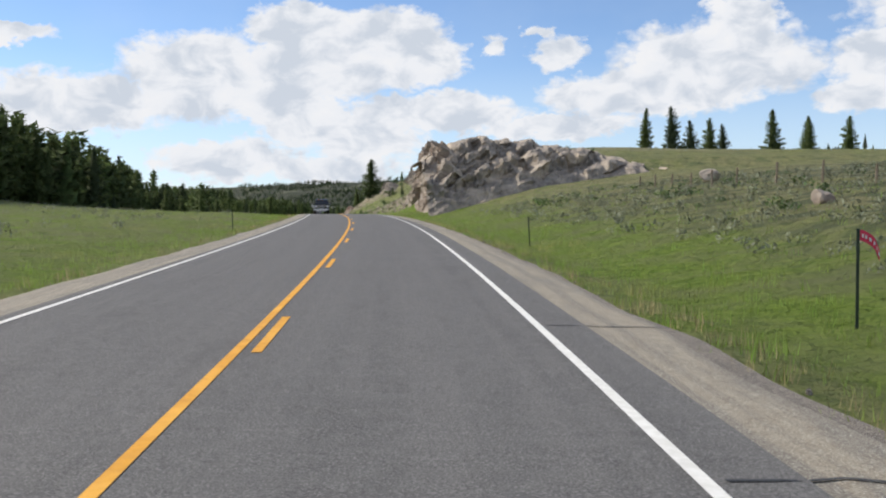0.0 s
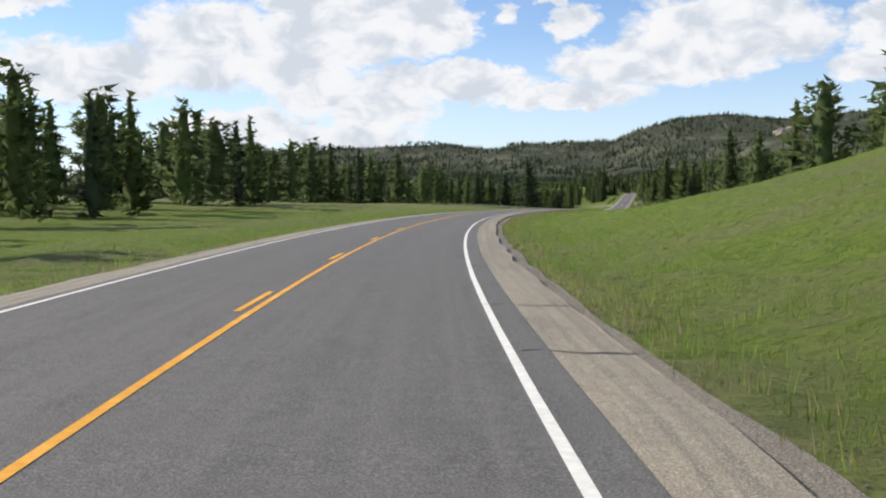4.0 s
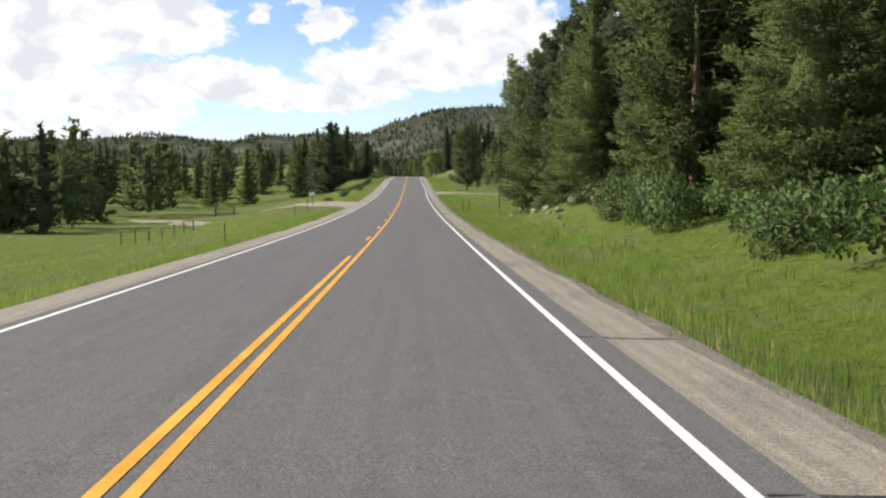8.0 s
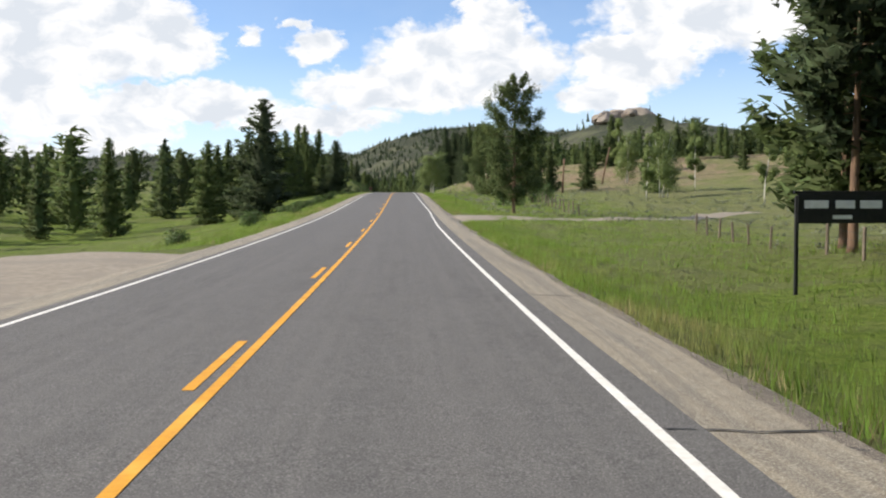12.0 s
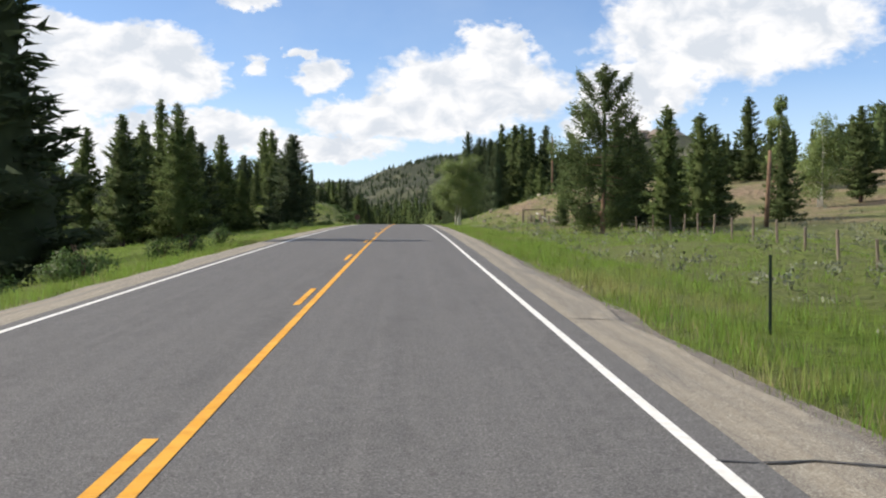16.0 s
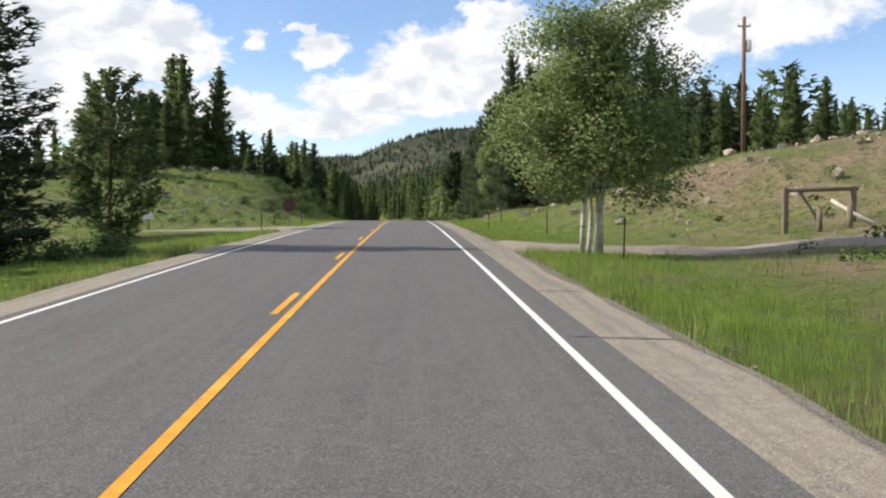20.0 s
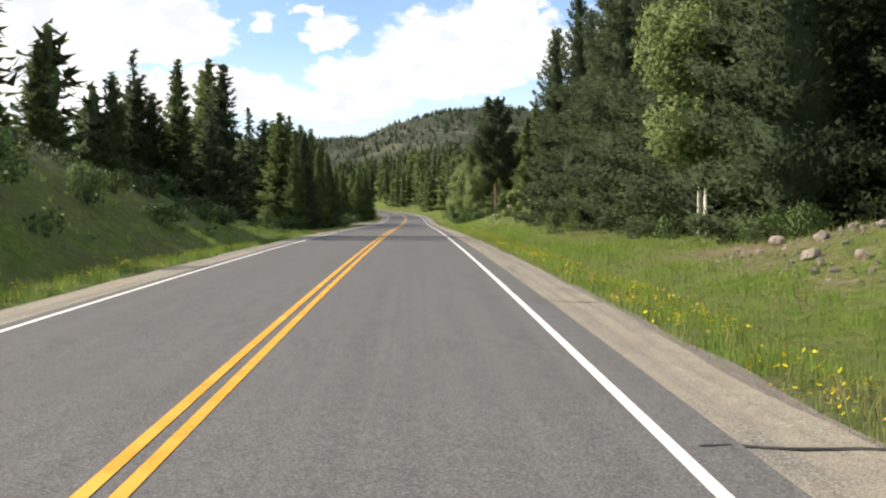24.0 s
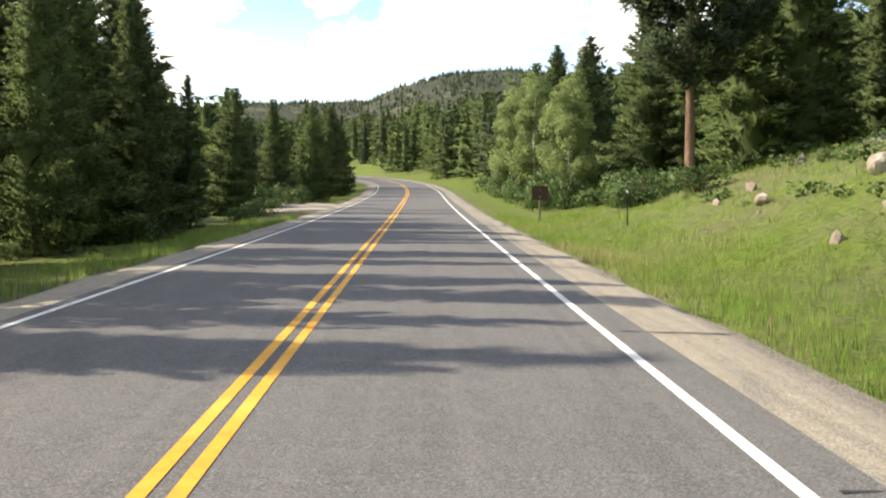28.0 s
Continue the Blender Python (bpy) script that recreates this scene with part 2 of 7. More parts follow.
def paved(name, lo, hi, streak, streak_mix, patch, patch_mix, speck, tracks=0.0):
    """Worn paving: coarse speckle, streaks along the road, patches and wheel tracks."""
    m = bpy.data.materials.new(name)
    m.use_nodes = True
    n, l = m.node_tree.nodes, m.node_tree.links
    b = n["Principled BSDF"]
    b.inputs["Roughness"].default_value, b.inputs["Specular IOR Level"].default_value = 0.85, 0.3
    tc = n.new("ShaderNodeTexCoord")
    uv = n.new("ShaderNodeUVMap")
    uv.uv_map = "along"

    def nz(src, scale, det=6, ro=0.6, stretch=(1, 1, 1)):
        mp = n.new("ShaderNodeMapping")
        mp.inputs["Scale"].default_value = stretch
        l.new(src, mp.inputs[0])
        t = n.new("ShaderNodeTexNoise")
        t.inputs["Scale"].default_value, t.inputs["Detail"].default_value, t.inputs["Roughness"].default_value = scale, det, ro
        l.new(mp.outputs[0], t.inputs["Vector"])
        return t.outputs["Fac"]

    def mr(src, a, c, lo_=0.0, hi_=1.0):
        r = n.new("ShaderNodeMapRange")
        l.new(src, r.inputs[0])
        for i, v in zip((1, 2, 3, 4), (a, c, lo_, hi_)):
            r.inputs[i].default_value = v
        return r.outputs[0]

    def mx(fac, a, c):
        x = n.new("ShaderNodeMixRGB")
        for i, v in enumerate((fac, a, c)):
            if isinstance(v, tuple):
                x.inputs[i].default_value = (*v, 1)
            else:
                l.new(v, x.inputs[i])
        return x.outputs[0]

    c = mx(mr(nz(tc.outputs["Object"], 5.0, 8, 0.7), 0.35, 0.65), lo, hi)
    c = mx(mr(nz(uv.outputs[0], 1.0, 5, 0.6, (4.5, 0.035, 1)), 0.46, 0.60, 0, streak_mix), c, streak)
    c = mx(mr(nz(uv.outputs[0], 1.0, 8, 0.65, (1.6, 0.35, 1)), 0.52, 0.66, 0, patch_mix), c, patch)
    if tracks:
        sp = n.new("ShaderNodeSeparateXYZ")
        l.new(uv.outputs[0], sp.inputs[0])
        w = n.new("ShaderNodeMath")
        w.operation = "SINE"
        w2 = n.new("ShaderNodeMath")
        w2.operation = "MULTIPLY"
        l.new(sp.outputs[0], w2.inputs[0])
        w2.inputs[1].default_value = 3.6
        l.new(w2.outputs[0], w.inputs[0])
        c = mx(mr(w.outputs[0], -1, 1, 0, tracks), c, hi)
    grain = nz(tc.outputs["Object"], 55, 3, 0.75)
    dark = mx(mr(grain, 0.38, 0.48, speck, 0), c, tuple(v * 0.35 for v in lo))
    c = mx(mr(grain, 0.53, 0.64, 0, speck), dark, tuple(min(v * 2.2, 0.6) for v in hi))
    l.new(c, b.inputs["Base Color"])
    bp = n.new("ShaderNodeBump")
    bp.inputs["Strength"].default_value, bp.inputs["Distance"].default_value = 0.35, 0.006
    l.new(grain, bp.inputs["Height"])
    l.new(bp.outputs[0], b.inputs["Normal"])
    return m


ASPHALT = paved("asphalt", (0.096, 0.093, 0.090), (0.133, 0.129, 0.124), (0.150, 0.144, 0.137), 0.45, (0.080, 0.077, 0.075), 0.5, 0.6, 0.35)
SHOULDER = paved("dusty_shoulder", (0.255, 0.215, 0.162), (0.34, 0.295, 0.225), (0.17, 0.153, 0.132), 0.7, (0.165, 0.15, 0.132), 0.85, 0.6)
SHOULDER_EDGE = paved("broken_road_edge", (0.13, 0.112, 0.092), (0.23, 0.20, 0.165), (0.27, 0.235, 0.185), 0.5, (0.09, 0.08, 0.07), 0.75, 1.0)
GRAVEL = mat("gravel_drive", (0.25, 0.215, 0.17), (0.36, 0.315, 0.255), scale=5, detail=10, rough=0.95, bump=0.5, bump_scale=30, color3=(0.26, 0.23, 0.19), scale3=0.4)
YELLOW = mat("yellow_road_paint", (0.74, 0.36, 0.03), (0.62, 0.29, 0.03), scale=9, rough=0.7, bump=0.2, bump_scale=60, color3=(0.80, 0.42, 0.06), scale3=1.2)
WHITE = mat("white_road_paint", (0.80, 0.79, 0.75), (0.66, 0.65, 0.60), scale=9, rough=0.7, bump=0.2, bump_scale=60)
TAR = mat("tar_seal", (0.02, 0.02, 0.02), (0.04, 0.04, 0.04), scale=10, rough=0.6)
ROCK = mat("pale_rock", (0.43, 0.37, 0.31), (0.25, 0.205, 0.165), scale=1.1, detail=10, rough=0.92, bump=1.0, bump_scale=4, color3=(0.24, 0.18, 0.14), scale3=0.35, fac3=0.45, rand=0.1, stretch=(1, 1, 0.6))
CREAMROCK = mat("cream_and_pink_rock", (0.56, 0.49, 0.42), (0.36, 0.25, 0.19), scale=0.8, detail=10, rough=0.92, bump=1.0, bump_scale=4, color3=(0.20, 0.14, 0.11), scale3=0.5, fac3=0.4, stretch=(1, 1, 0.6))
HUMPROCK = mat("lichen_grey_rock", (0.30, 0.265, 0.225), (0.17, 0.145, 0.12), scale=1.3, detail=10, rough=0.92, bump=1.0, bump_scale=4, color3=(0.13, 0.155, 0.06), scale3=0.42, fac3=0.5, rand=0.1)
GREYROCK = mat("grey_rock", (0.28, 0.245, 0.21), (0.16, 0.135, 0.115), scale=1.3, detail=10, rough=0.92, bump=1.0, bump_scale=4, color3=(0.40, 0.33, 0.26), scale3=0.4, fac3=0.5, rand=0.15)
BARK = mat("conifer_bark", (0.13, 0.09, 0.065), (0.07, 0.05, 0.04), scale=3, rough=0.95, bump=0.8, bump_scale=12, stretch=(3, 3, 0.5))
REDBARK = mat("orange_pine_bark", (0.26, 0.165, 0.105), (0.14, 0.09, 0.065), scale=3, rough=0.95, bump=0.8, bump_scale=12, stretch=(3, 3, 0.5))
NEEDLE = mat("dark_needles", (0.068, 0.097, 0.038), (0.118, 0.156, 0.057), scale=0.7, rough=0.75, spec=0.15, island=0.3, trans=0.42)
NEEDLE2 = mat("fresh_needles", (0.082, 0.120, 0.041), (0.138, 0.182, 0.062), scale=0.7, rough=0.75, spec=0.15, island=0.3, trans=0.42)
NEEDLE3 = mat("blue_green_needles", (0.048, 0.069, 0.036), (0.080, 0.108, 0.052), scale=0.7, rough=0.75, spec=0.15, island=0.3, trans=0.42)
ASPENBARK = mat("white_aspen_bark", (0.68, 0.66, 0.58), (0.50, 0.48, 0.42), scale=4, rough=0.8, bump=0.3, bump_scale=10, color3=(0.10, 0.09, 0.08), scale3=2.5, fac3=0.1, stretch=(1, 1, 2))
LEAF = mat("aspen_leaves", (0.165, 0.230, 0.075), (0.235, 0.295, 0.105), scale=1.2, rough=0.6, spec=0.3, island=0.22, trans=0.45)
BUSHLEAF = mat("shrub_leaves", (0.062, 0.112, 0.030), (0.10, 0.155, 0.046), scale=1.2, rough=0.6, spec=0.3, island=0.35, trans=0.35)
SAGE = mat("sage_leaves", (0.165, 0.185, 0.125), (0.245, 0.265, 0.185), scale=2, rough=0.9, island=0.3, trans=0.15)
GRASS = mat("long_grass", (0.17, 0.28, 0.045), (0.25, 0.35, 0.075), scale=0.8, rough=0.8, spec=0.15, island=0.35, color3=(0.36, 0.33, 0.14), scale3=0.12, fac3=0.3, trans=0.5)
DRYGRASS = mat("dry_grass_tips", (0.36, 0.30, 0.15), (0.26, 0.22, 0.11), scale=0.8, rough=0.85, island=0.3, trans=0.2)
FLOWER = mat("yellow_flowers", (0.62, 0.50, 0.03), (0.50, 0.42, 0.02), scale=2, rough=0.7, island=0.25, trans=0.2)
POSTWOOD = mat("weathered_wood", (0.26, 0.21, 0.16), (0.15, 0.12, 0.09), scale=5, rough=0.9, bump=0.5, bump_scale=20, stretch=(3, 3, 0.4))
GREENSTEEL = mat("dark_green_steel", (0.025, 0.04, 0.03), (0.04, 0.055, 0.04), scale=8, rough=0.6, metal=0.3)
BLACKPAINT = mat("black_painted_board", (0.012, 0.013, 0.013), (0.022, 0.022, 0.022), scale=6, rough=0.6)
BROWNPAINT = mat("brown_sign_paint", (0.085, 0.045, 0.03), (0.06, 0.032, 0.022), scale=5, rough=0.6)
WHITEMETAL = mat("white_painted_metal", (0.75, 0.75, 0.74), (0.62, 0.62, 0.61), scale=4, rough=0.45)
REDPAINT = mat("pink_red_ribbon", (0.75, 0.06, 0.12), (0.60, 0.04, 0.09), scale=8, rough=0.7)
ORANGE = mat("orange_reflector", (0.75, 0.18, 0.02), (0.60, 0.14, 0.02), scale=8, rough=0.5)


def ground_material():
    """Meadow, dry bank and scree, mixed by where they lie on the land (cover layer of the sheet) and by noise."""
    m = bpy.data.materials.new("meadow_ground")
    m.use_nodes = True
    n, l = m.node_tree.nodes, m.node_tree.links
    b = n["Principled BSDF"]
    b.inputs["Roughness"].default_value = 0.95
    b.inputs["Specular IOR Level"].default_value = 0.1
    tc = n.new("ShaderNodeTexCoord")
    at = n.new("ShaderNodeAttribute")
    at.attribute_name = "cover"
    sp = n.new("ShaderNodeSeparateColor")
    l.new(at.outputs["Color"], sp.inputs[0])

    def nz(sc, det=8, ro=0.6):
        t = n.new("ShaderNodeTexNoise")
        t.inputs["Scale"].default_value, t.inputs["Detail"].default_value, t.inputs["Roughness"].default_value = sc, det, ro
        l.new(tc.outputs["Object"], t.inputs["Vector"])
        return t.outputs["Fac"]

    def mr(src, lo, hi, a=0.0, c=1.0):
        r = n.new("ShaderNodeMapRange")
        l.new(src, r.inputs[0])
        for i, v in zip((1, 2, 3, 4), (lo, hi, a, c)):
            r.inputs[i].default_value = v
        return r.outputs[0]

    def mx(fac, a, c):
        x = n.new("ShaderNodeMixRGB")
        for i, v in enumerate((fac, a, c)):
            if isinstance(v, tuple):
                x.inputs[i].default_value = (*v, 1)
            else:
                l.new(v, x.inputs[i])
        return x.outputs[0]

    def add(a, c, op="ADD"):
        x = n.new("ShaderNodeMath")
        x.operation = op
        x.use_clamp = True
        l.new(a, x.inputs[0])
        l.new(c, x.inputs[1])
        return x.outputs[0]

    fine, mid, big = nz(3.0, 10, 0.7), nz(0.35, 8), nz(0.06, 6)
    green = mx(mr(fine, 0.35, 0.65), (0.094, 0.152, 0.022), (0.172, 0.236, 0.042))
    green = mx(mr(mid, 0.45, 0.7), green, (0.165, 0.185, 0.07))
    green = mx(mr(big, 0.48, 0.66, 0, 0.6), green, (0.17, 0.17, 0.085))
    dry = mx(mr(fine, 0.35, 0.65), (0.22, 0.20, 0.11), (0.33, 0.28, 0.17))
    dry = mx(mr(mid, 0.45, 0.62), dry, (0.16, 0.18, 0.08))
    dry = mx(mr(nz(0.9, 6, 0.7), 0.50, 0.60, 0, 0.8), dry, (0.085, 0.105, 0.055))
    scree = mx(mr(nz(1.6, 10, 0.75), 0.4, 0.6), (0.24, 0.19, 0.14), (0.46, 0.40, 0.32))
    scree = mx(mr(mid, 0.52, 0.66), scree, (0.20, 0.19, 0.10))
    # forest ground, with the grey of distance haze mixed into its colour
    hazed_floor = mx(mr(fine, 0.35, 0.65), (0.036, 0.043, 0.034), (0.062, 0.066, 0.052))
    hazed_floor = mx(mr(nz(0.007, 6, 0.65), 0.52, 0.60, 0, 0.75), hazed_floor, (0.125, 0.128, 0.085))
    hazed_floor = mx(mr(nz(0.02, 6, 0.7), 0.58, 0.64, 0, 0.7), hazed_floor, (0.17, 0.155, 0.13))
    jit = mr(mid, 0.3, 0.7, -0.35, 0.35)

    def spread(share, by):
        near = n.new("ShaderNodeMath")
        near.operation = "MULTIPLY"
        l.new(mr(share, 0.0, 0.3), near.inputs[0])
        l.new(by, near.inputs[1])
        return add(share, near.outputs[0])

    c = mx(spread(sp.outputs[0], jit), green, dry)
    c = mx(spread(sp.outputs[1], jit), c, scree)
    c = mx(spread(sp.outputs[2], jit), c, hazed_floor)
    soil = mx(mr(fine, 0.35, 0.65), (0.27, 0.185, 0.125), (0.36, 0.275, 0.20))
    soil = mx(mr(nz(1.3, 8, 0.7), 0.52, 0.62, 0, 0.8), soil, (0.15, 0.14, 0.08))
    c = mx(spread(at.outputs["Alpha"], mr(nz(0.12, 6, 0.65), 0.38, 0.62, -0.5, 0.5)), c, soil)
    l.new(c, b.inputs["Base Color"])
    clumps = n.new("ShaderNodeBump")
    clumps.inputs["Strength"].default_value, clumps.inputs["Distance"].default_value = 0.8, 0.35
    l.new(nz(1.1, 5, 0.6), clumps.inputs["Height"])
    bp = n.new("ShaderNodeBump")
    bp.inputs["Strength"].default_value, bp.inputs["Distance"].default_value = 0.9, 0.06
    l.new(fine, bp.inputs["Height"])
    l.new(clumps.outputs[0], bp.inputs["Normal"])
    l.new(bp.outputs[0], b.inputs["Normal"])
    return m


GROUND = ground_material()


# ---- building helpers ----
def mesh_of(name, verts, faces, material, smooth=False):
    me = bpy.data.meshes.new(name)
    me.from_pydata(verts, [], faces)
    me.materials.append(material)
    if smooth:
        me.polygons.foreach_set("use_smooth", [True] * len(me.polygons))
    me.update()
    return me


def thing(name, label, category, at=(0, 0, 0), group="", turn=0.0, kind=""):
    """An empty at a thing's base; its parts go under it."""
    ob = new(name)
    ob.matrix_basis = Matrix.Translation(at) @ pose(0, 0, 0, 0, 0, turn)
    return tagged(ob, label, category, group, kind)


def part(name, bm, material, parent, label=""):
    me = bm
    if isinstance(bm, bmesh.types.BMesh):
        me = bpy.data.meshes.new(name)
        bm.to_mesh(me)
        bm.free()
        me.materials.append(material)
    ob = new(name, me)
    ob.parent = parent
    return tagged(ob, label)


def box_bm(sx, sy, sz, at=(0, 0, 0), bevel=0.0, bm=None):
    """A bevelled box standing on at."""
    b = bmesh.new()
    bmesh.ops.create_cube(b, size=1, matrix=Matrix.Translation((at[0], at[1], at[2] + sz / 2)) @ Matrix.Diagonal((sx, sy, sz, 1)))
    if bevel:
        bmesh.ops.bevel(b, geom=b.edges[:], offset=bevel, segments=1, affect="EDGES")
    if bm is None:
        return b
    me = bpy.data.meshes.new("t")
    b.to_mesh(me)
    b.free()
    bm.from_mesh(me)
    bpy.data.meshes.remove(me)
    return bm


def tube_bm(points, radii, sides=8, cap=True):
    """A round, tapering limb along points."""
    b = bmesh.new()
    rings = []
    for i, (p, r) in enumerate(zip(points, radii)):
        p = Vector(p)
        d = Vector(points[min(i + 1, len(points) - 1)]) - Vector(points[max(i - 1, 0)])
        q = d.to_track_quat("Z", "Y")
        rings.append([b.verts.new(p + q @ Vector((r * math.cos(k * 2 * math.pi / sides), r * math.sin(k * 2 * math.pi / sides), 0))) for k in range(sides)])
    for a, c in zip(rings, rings[1:]):
        for k in range(sides):
            b.faces.new((a[k], a[(k + 1) % sides], c[(k + 1) % sides], c[k]))
    if cap:
        b.faces.new(rings[-1])
        b.faces.new(rings[0][::-1])
    for f in b.faces:
        f.smooth = True
    return b


# ---- the land ----
# cross sections: height over the road at fixed distances, by the way along the road
RIGHT_U = (3.6, 5.0, 7.0, 10.0, 14.0, 22.0, 35.0, 60.0, 120.0, 300.0)
RIGHT = (
    (-1200, (0, -.1, -.5, 0, .8, 2.2, 4.0, 6, 9, 13)),
    (-940, (0, -.1, -.5, -.1, .7, 2.0, 3.6, 5.5, 8, 12)),
    (-918, (0, -.1, -.4, -.1, .8, 2.6, 4.4, 6.0, 8.5, 12)),
    (-906, (0, -.1, -.3, .3, 1.6, 3.4, 5.0, 6.4, 8.6, 12)),
    (-898, (0, -.1, -.3, 2.2, 5.8, 7.0, 7.2, 7.6, 9, 13)),
    (-892, (0, -.1, -.3, 1.6, 5.8, 7.4, 8.0, 8.4, 9.5, 13)),
    (-886, (0, -.1, -.4, .2, 3.8, 7.0, 8.8, 9.2, 10, 13)),
    (-872, (0, -.1, -.4, .3, 2.8, 7.2, 9.5, 9.8, 10, 14)),
    (-850, (0, -.1, -.4, .3, 2.6, 7.6, 11.5, 11.5, 12, 15)),
    (-800, (0, -.1, -.4, .2, 2.2, 6.6, 11, 13, 15, 20)),
    (-730, (0, -.1, -.4, .1, 1.4, 3.8, 7.2, 11, 15, 20)),
    (-690, (0, -.1, -.3, .4, 1.4, 3.2, 6.8, 12.5, 16.5, 21)),
    (-655, (0, -.1, -.3, .6, 1.8, 4.6, 10.2, 15, 18, 23)),
    (-628, (0, -.1, -.3, .8, 2.8, 7.2, 14, 17.5, 21, 27)),
    (-600, (0, -.1, -.3, .9, 4.0, 10, 16, 20, 25, 30)),
    (-500, (0, -.1, -.3, .7, 3.0, 7.5, 14, 20, 25, 32)),
    (-430, (0, -.1, -.4, 0, 1, 3, 7, 12, 18, 28)),
    (-350, (0, -.1, -.6, -.4, -.3, 0, .5, 1.5, 6, 24)),
    (-150, (0, -.1, -.7, -.8, -.6, -.3, .2, 1.2, 5, 24)),
    (-70, (0, -.1, -.7, -.9, -1.0, -.8, -.2, 3, 9, 26)),
    (-35, (0, -.1, -.5, -.6, -.2, 1.8, 6, 9, 14, 28)),
    (0, (0, -.1, -.5, -.2, .8, 3.0, 6, 10, 16, 28)),
    (55, (0, -.1, -.5, .1, 1.2, 3.4, 7, 11, 17, 28)),
    (78, (0, -.1, -.6, .2, 1.6, 4.0, 7, 10, 15, 26)),
    (98, (0, -.1, -.6, -.7, -.4, .5, 2.0, 5, 12, 26)),
    (125, (0, -.1, -.6, -.7, -.6, -.3, 0, 1, 5, 24)),
    (160, (0, -.1, -.5, -.8, -.9, -.9, -.6, 0, 5, 24)),
    (200, (0, -.1, -.4, -.5, -.6, -.6, -.5, 0, 4, 22)),
    (262, (0, -.1, -.4, -.4, -.3, -.1, .3, 1.5, 6, 22)),
    (300, (0, -.1, -.4, -.3, -.2, 0, .8, 3.5, 8, 22)),
    (322, (0, -.1, -.4, -.2, .2, 1.4, 4.0, 7, 10, 22)),
    (345, (0, -.1, -.3, .6, 2.0, 4.4, 6.4, 8.5, 11, 22)),
    (368, (0, -.1, -.4, 0, .9, 2.6, 5.0, 8, 12, 22)),
    (396, (0, -.1, -.4, .2, 1.2, 1.8, 2.6, 5, 12, 24)),
    (410, (0, -.1, -.4, -.1, .5, 1.2, 2.4, 5, 12, 24)),
    (440, (0, -.1, -.4, 0, .5, 2.0, 5, 9, 16, 26)),
    (462, (0, -.1, -.2, .6, 1.9, 4.0, 7, 12, 19, 30)),
    (485, (0, -.1, -.2, .8, 2.6, 5.2, 8.6, 13, 20, 30)),
    (530, (0, -.1, -.4, .1, .8, 2, 5, 10, 18, 30)),
    (1200, (0, -.1, -.4, .5, 2, 4, 8, 14, 24, 40)),
    (4200, (0, -.1, -.4, .5, 2, 4, 8, 14, 24, 40)),
)
LEFT_U = (3.6, 5.0, 7.0, 10.0, 14.0, 22.0, 35.0, 60.0, 120.0, 300.0)
LEFT = (
    (-1200, (0, -.1, -.4, -.1, 0, .2, .8, 3.0, 13, 26)),
    (-830, (0, -.1, -.4, -.2, 0, .1, .6, 2.5, 11, 24)),
    (-780, (0, -.1, -.5, -.9, -1.8, -2.6, -2.5, -1, 8, 26)),
    (-600, (0, -.1, -.5, -.6, -1.8, -3, -3.5, -2, 6, 24)),
    (-480, (0, -.1, -.4, -.3, -.8, -1.6, -2, -1.5, 1, 14)),
    (-290, (0, -.1, -.3, 0, .3, .6, .8, 1, 3, 14)),
    (-200, (0, -.1, -.4, -.1, .2, .5, .8, 1, 3, 14)),
    (-120, (0, -.1, -.5, -.7, -.6, -.5, -.3, 0, 3, 12)),
    (-60, (0, -.1, -.6, -1.0, -1.3, -1.6, -1.8, -1.5, 0, 10)),
    (60, (0, -.1, -.6, -1.0, -1.6, -2.4, -2.6, -2.4, 0, 10)),
    (100, (0, -.1, -.5, -.8, -1.5, -2.6, -3, -3, 0, 10)),
    (150, (0, -.1, -.5, -1.0, -2.2, -3.5, -4, -4, 0, 10)),
    (230, (0, -.1, -.5, -.9, -2.0, -3.5, -5, -5, -2, 8)),
    (290, (0, -.1, -.3, -.4, -.7, -1.5, -3, -4, -2, 8)),
    (318, (0, -.1, -.3, -.5, -.9, -1.6, -2, -2.5, -2, 8)),
    (352, (0, -.1, -.3, -.6, -1.0, -1.0, -1.2, -1.5, -1, 8)),
    (368, (0, -.1, -.2, .4, 1.3, 1.6, 1.4, 1, 0, 8)),
    (385, (0, -.1, -.2, 2.0, 4.4, 5.2, 5.0, 4.4, 2, 8)),
    (405, (0, -.1, -.2, 2.1, 4.8, 5.8, 5.6, 4.6, 2, 8)),
    (422, (0, -.1, -.3, 1.4, 3.6, 4.6, 4.6, 4, 2, 8)),
    (442, (0, -.1, -.3, .5, 1.9, 2.9, 2.9, 2.6, 2, 8)),
    (455, (0, -.1, -.3, .2, 1.0, 1.5, 1.5, 1.5, 1, 8)),
    (468, (0, -.1, -.4, -.5, -.6, -.8, -1, -1, 0, 8)),
    (1200, (0, -.1, -.4, -.6, -1, -1, 0, 3, 12, 30)),
    (4200, (0, -.1, -.4, -.6, -1, -1, 0, 3, 12, 30)),
)
_rs, _rt = np.array([a for a, _ in RIGHT], float), np.array([b for _, b in RIGHT], float)
_ls, _lt = np.array([a for a, _ in LEFT], float), np.array([b for _, b in LEFT], float)
# far hills: plan place x, y, half widths across and along, turn, height
HILLS = (
    (300, 1580, 90, 150, 0, 92), (700, 1450, 260, 460, 0, 50), (1200, 1500, 500, 700, 0, 90),
    (470, 120, 170, 420, 0, 34), (330, 800, 130, 260, 0, 14), (225, 1090, 105, 160, 0, 54),
)
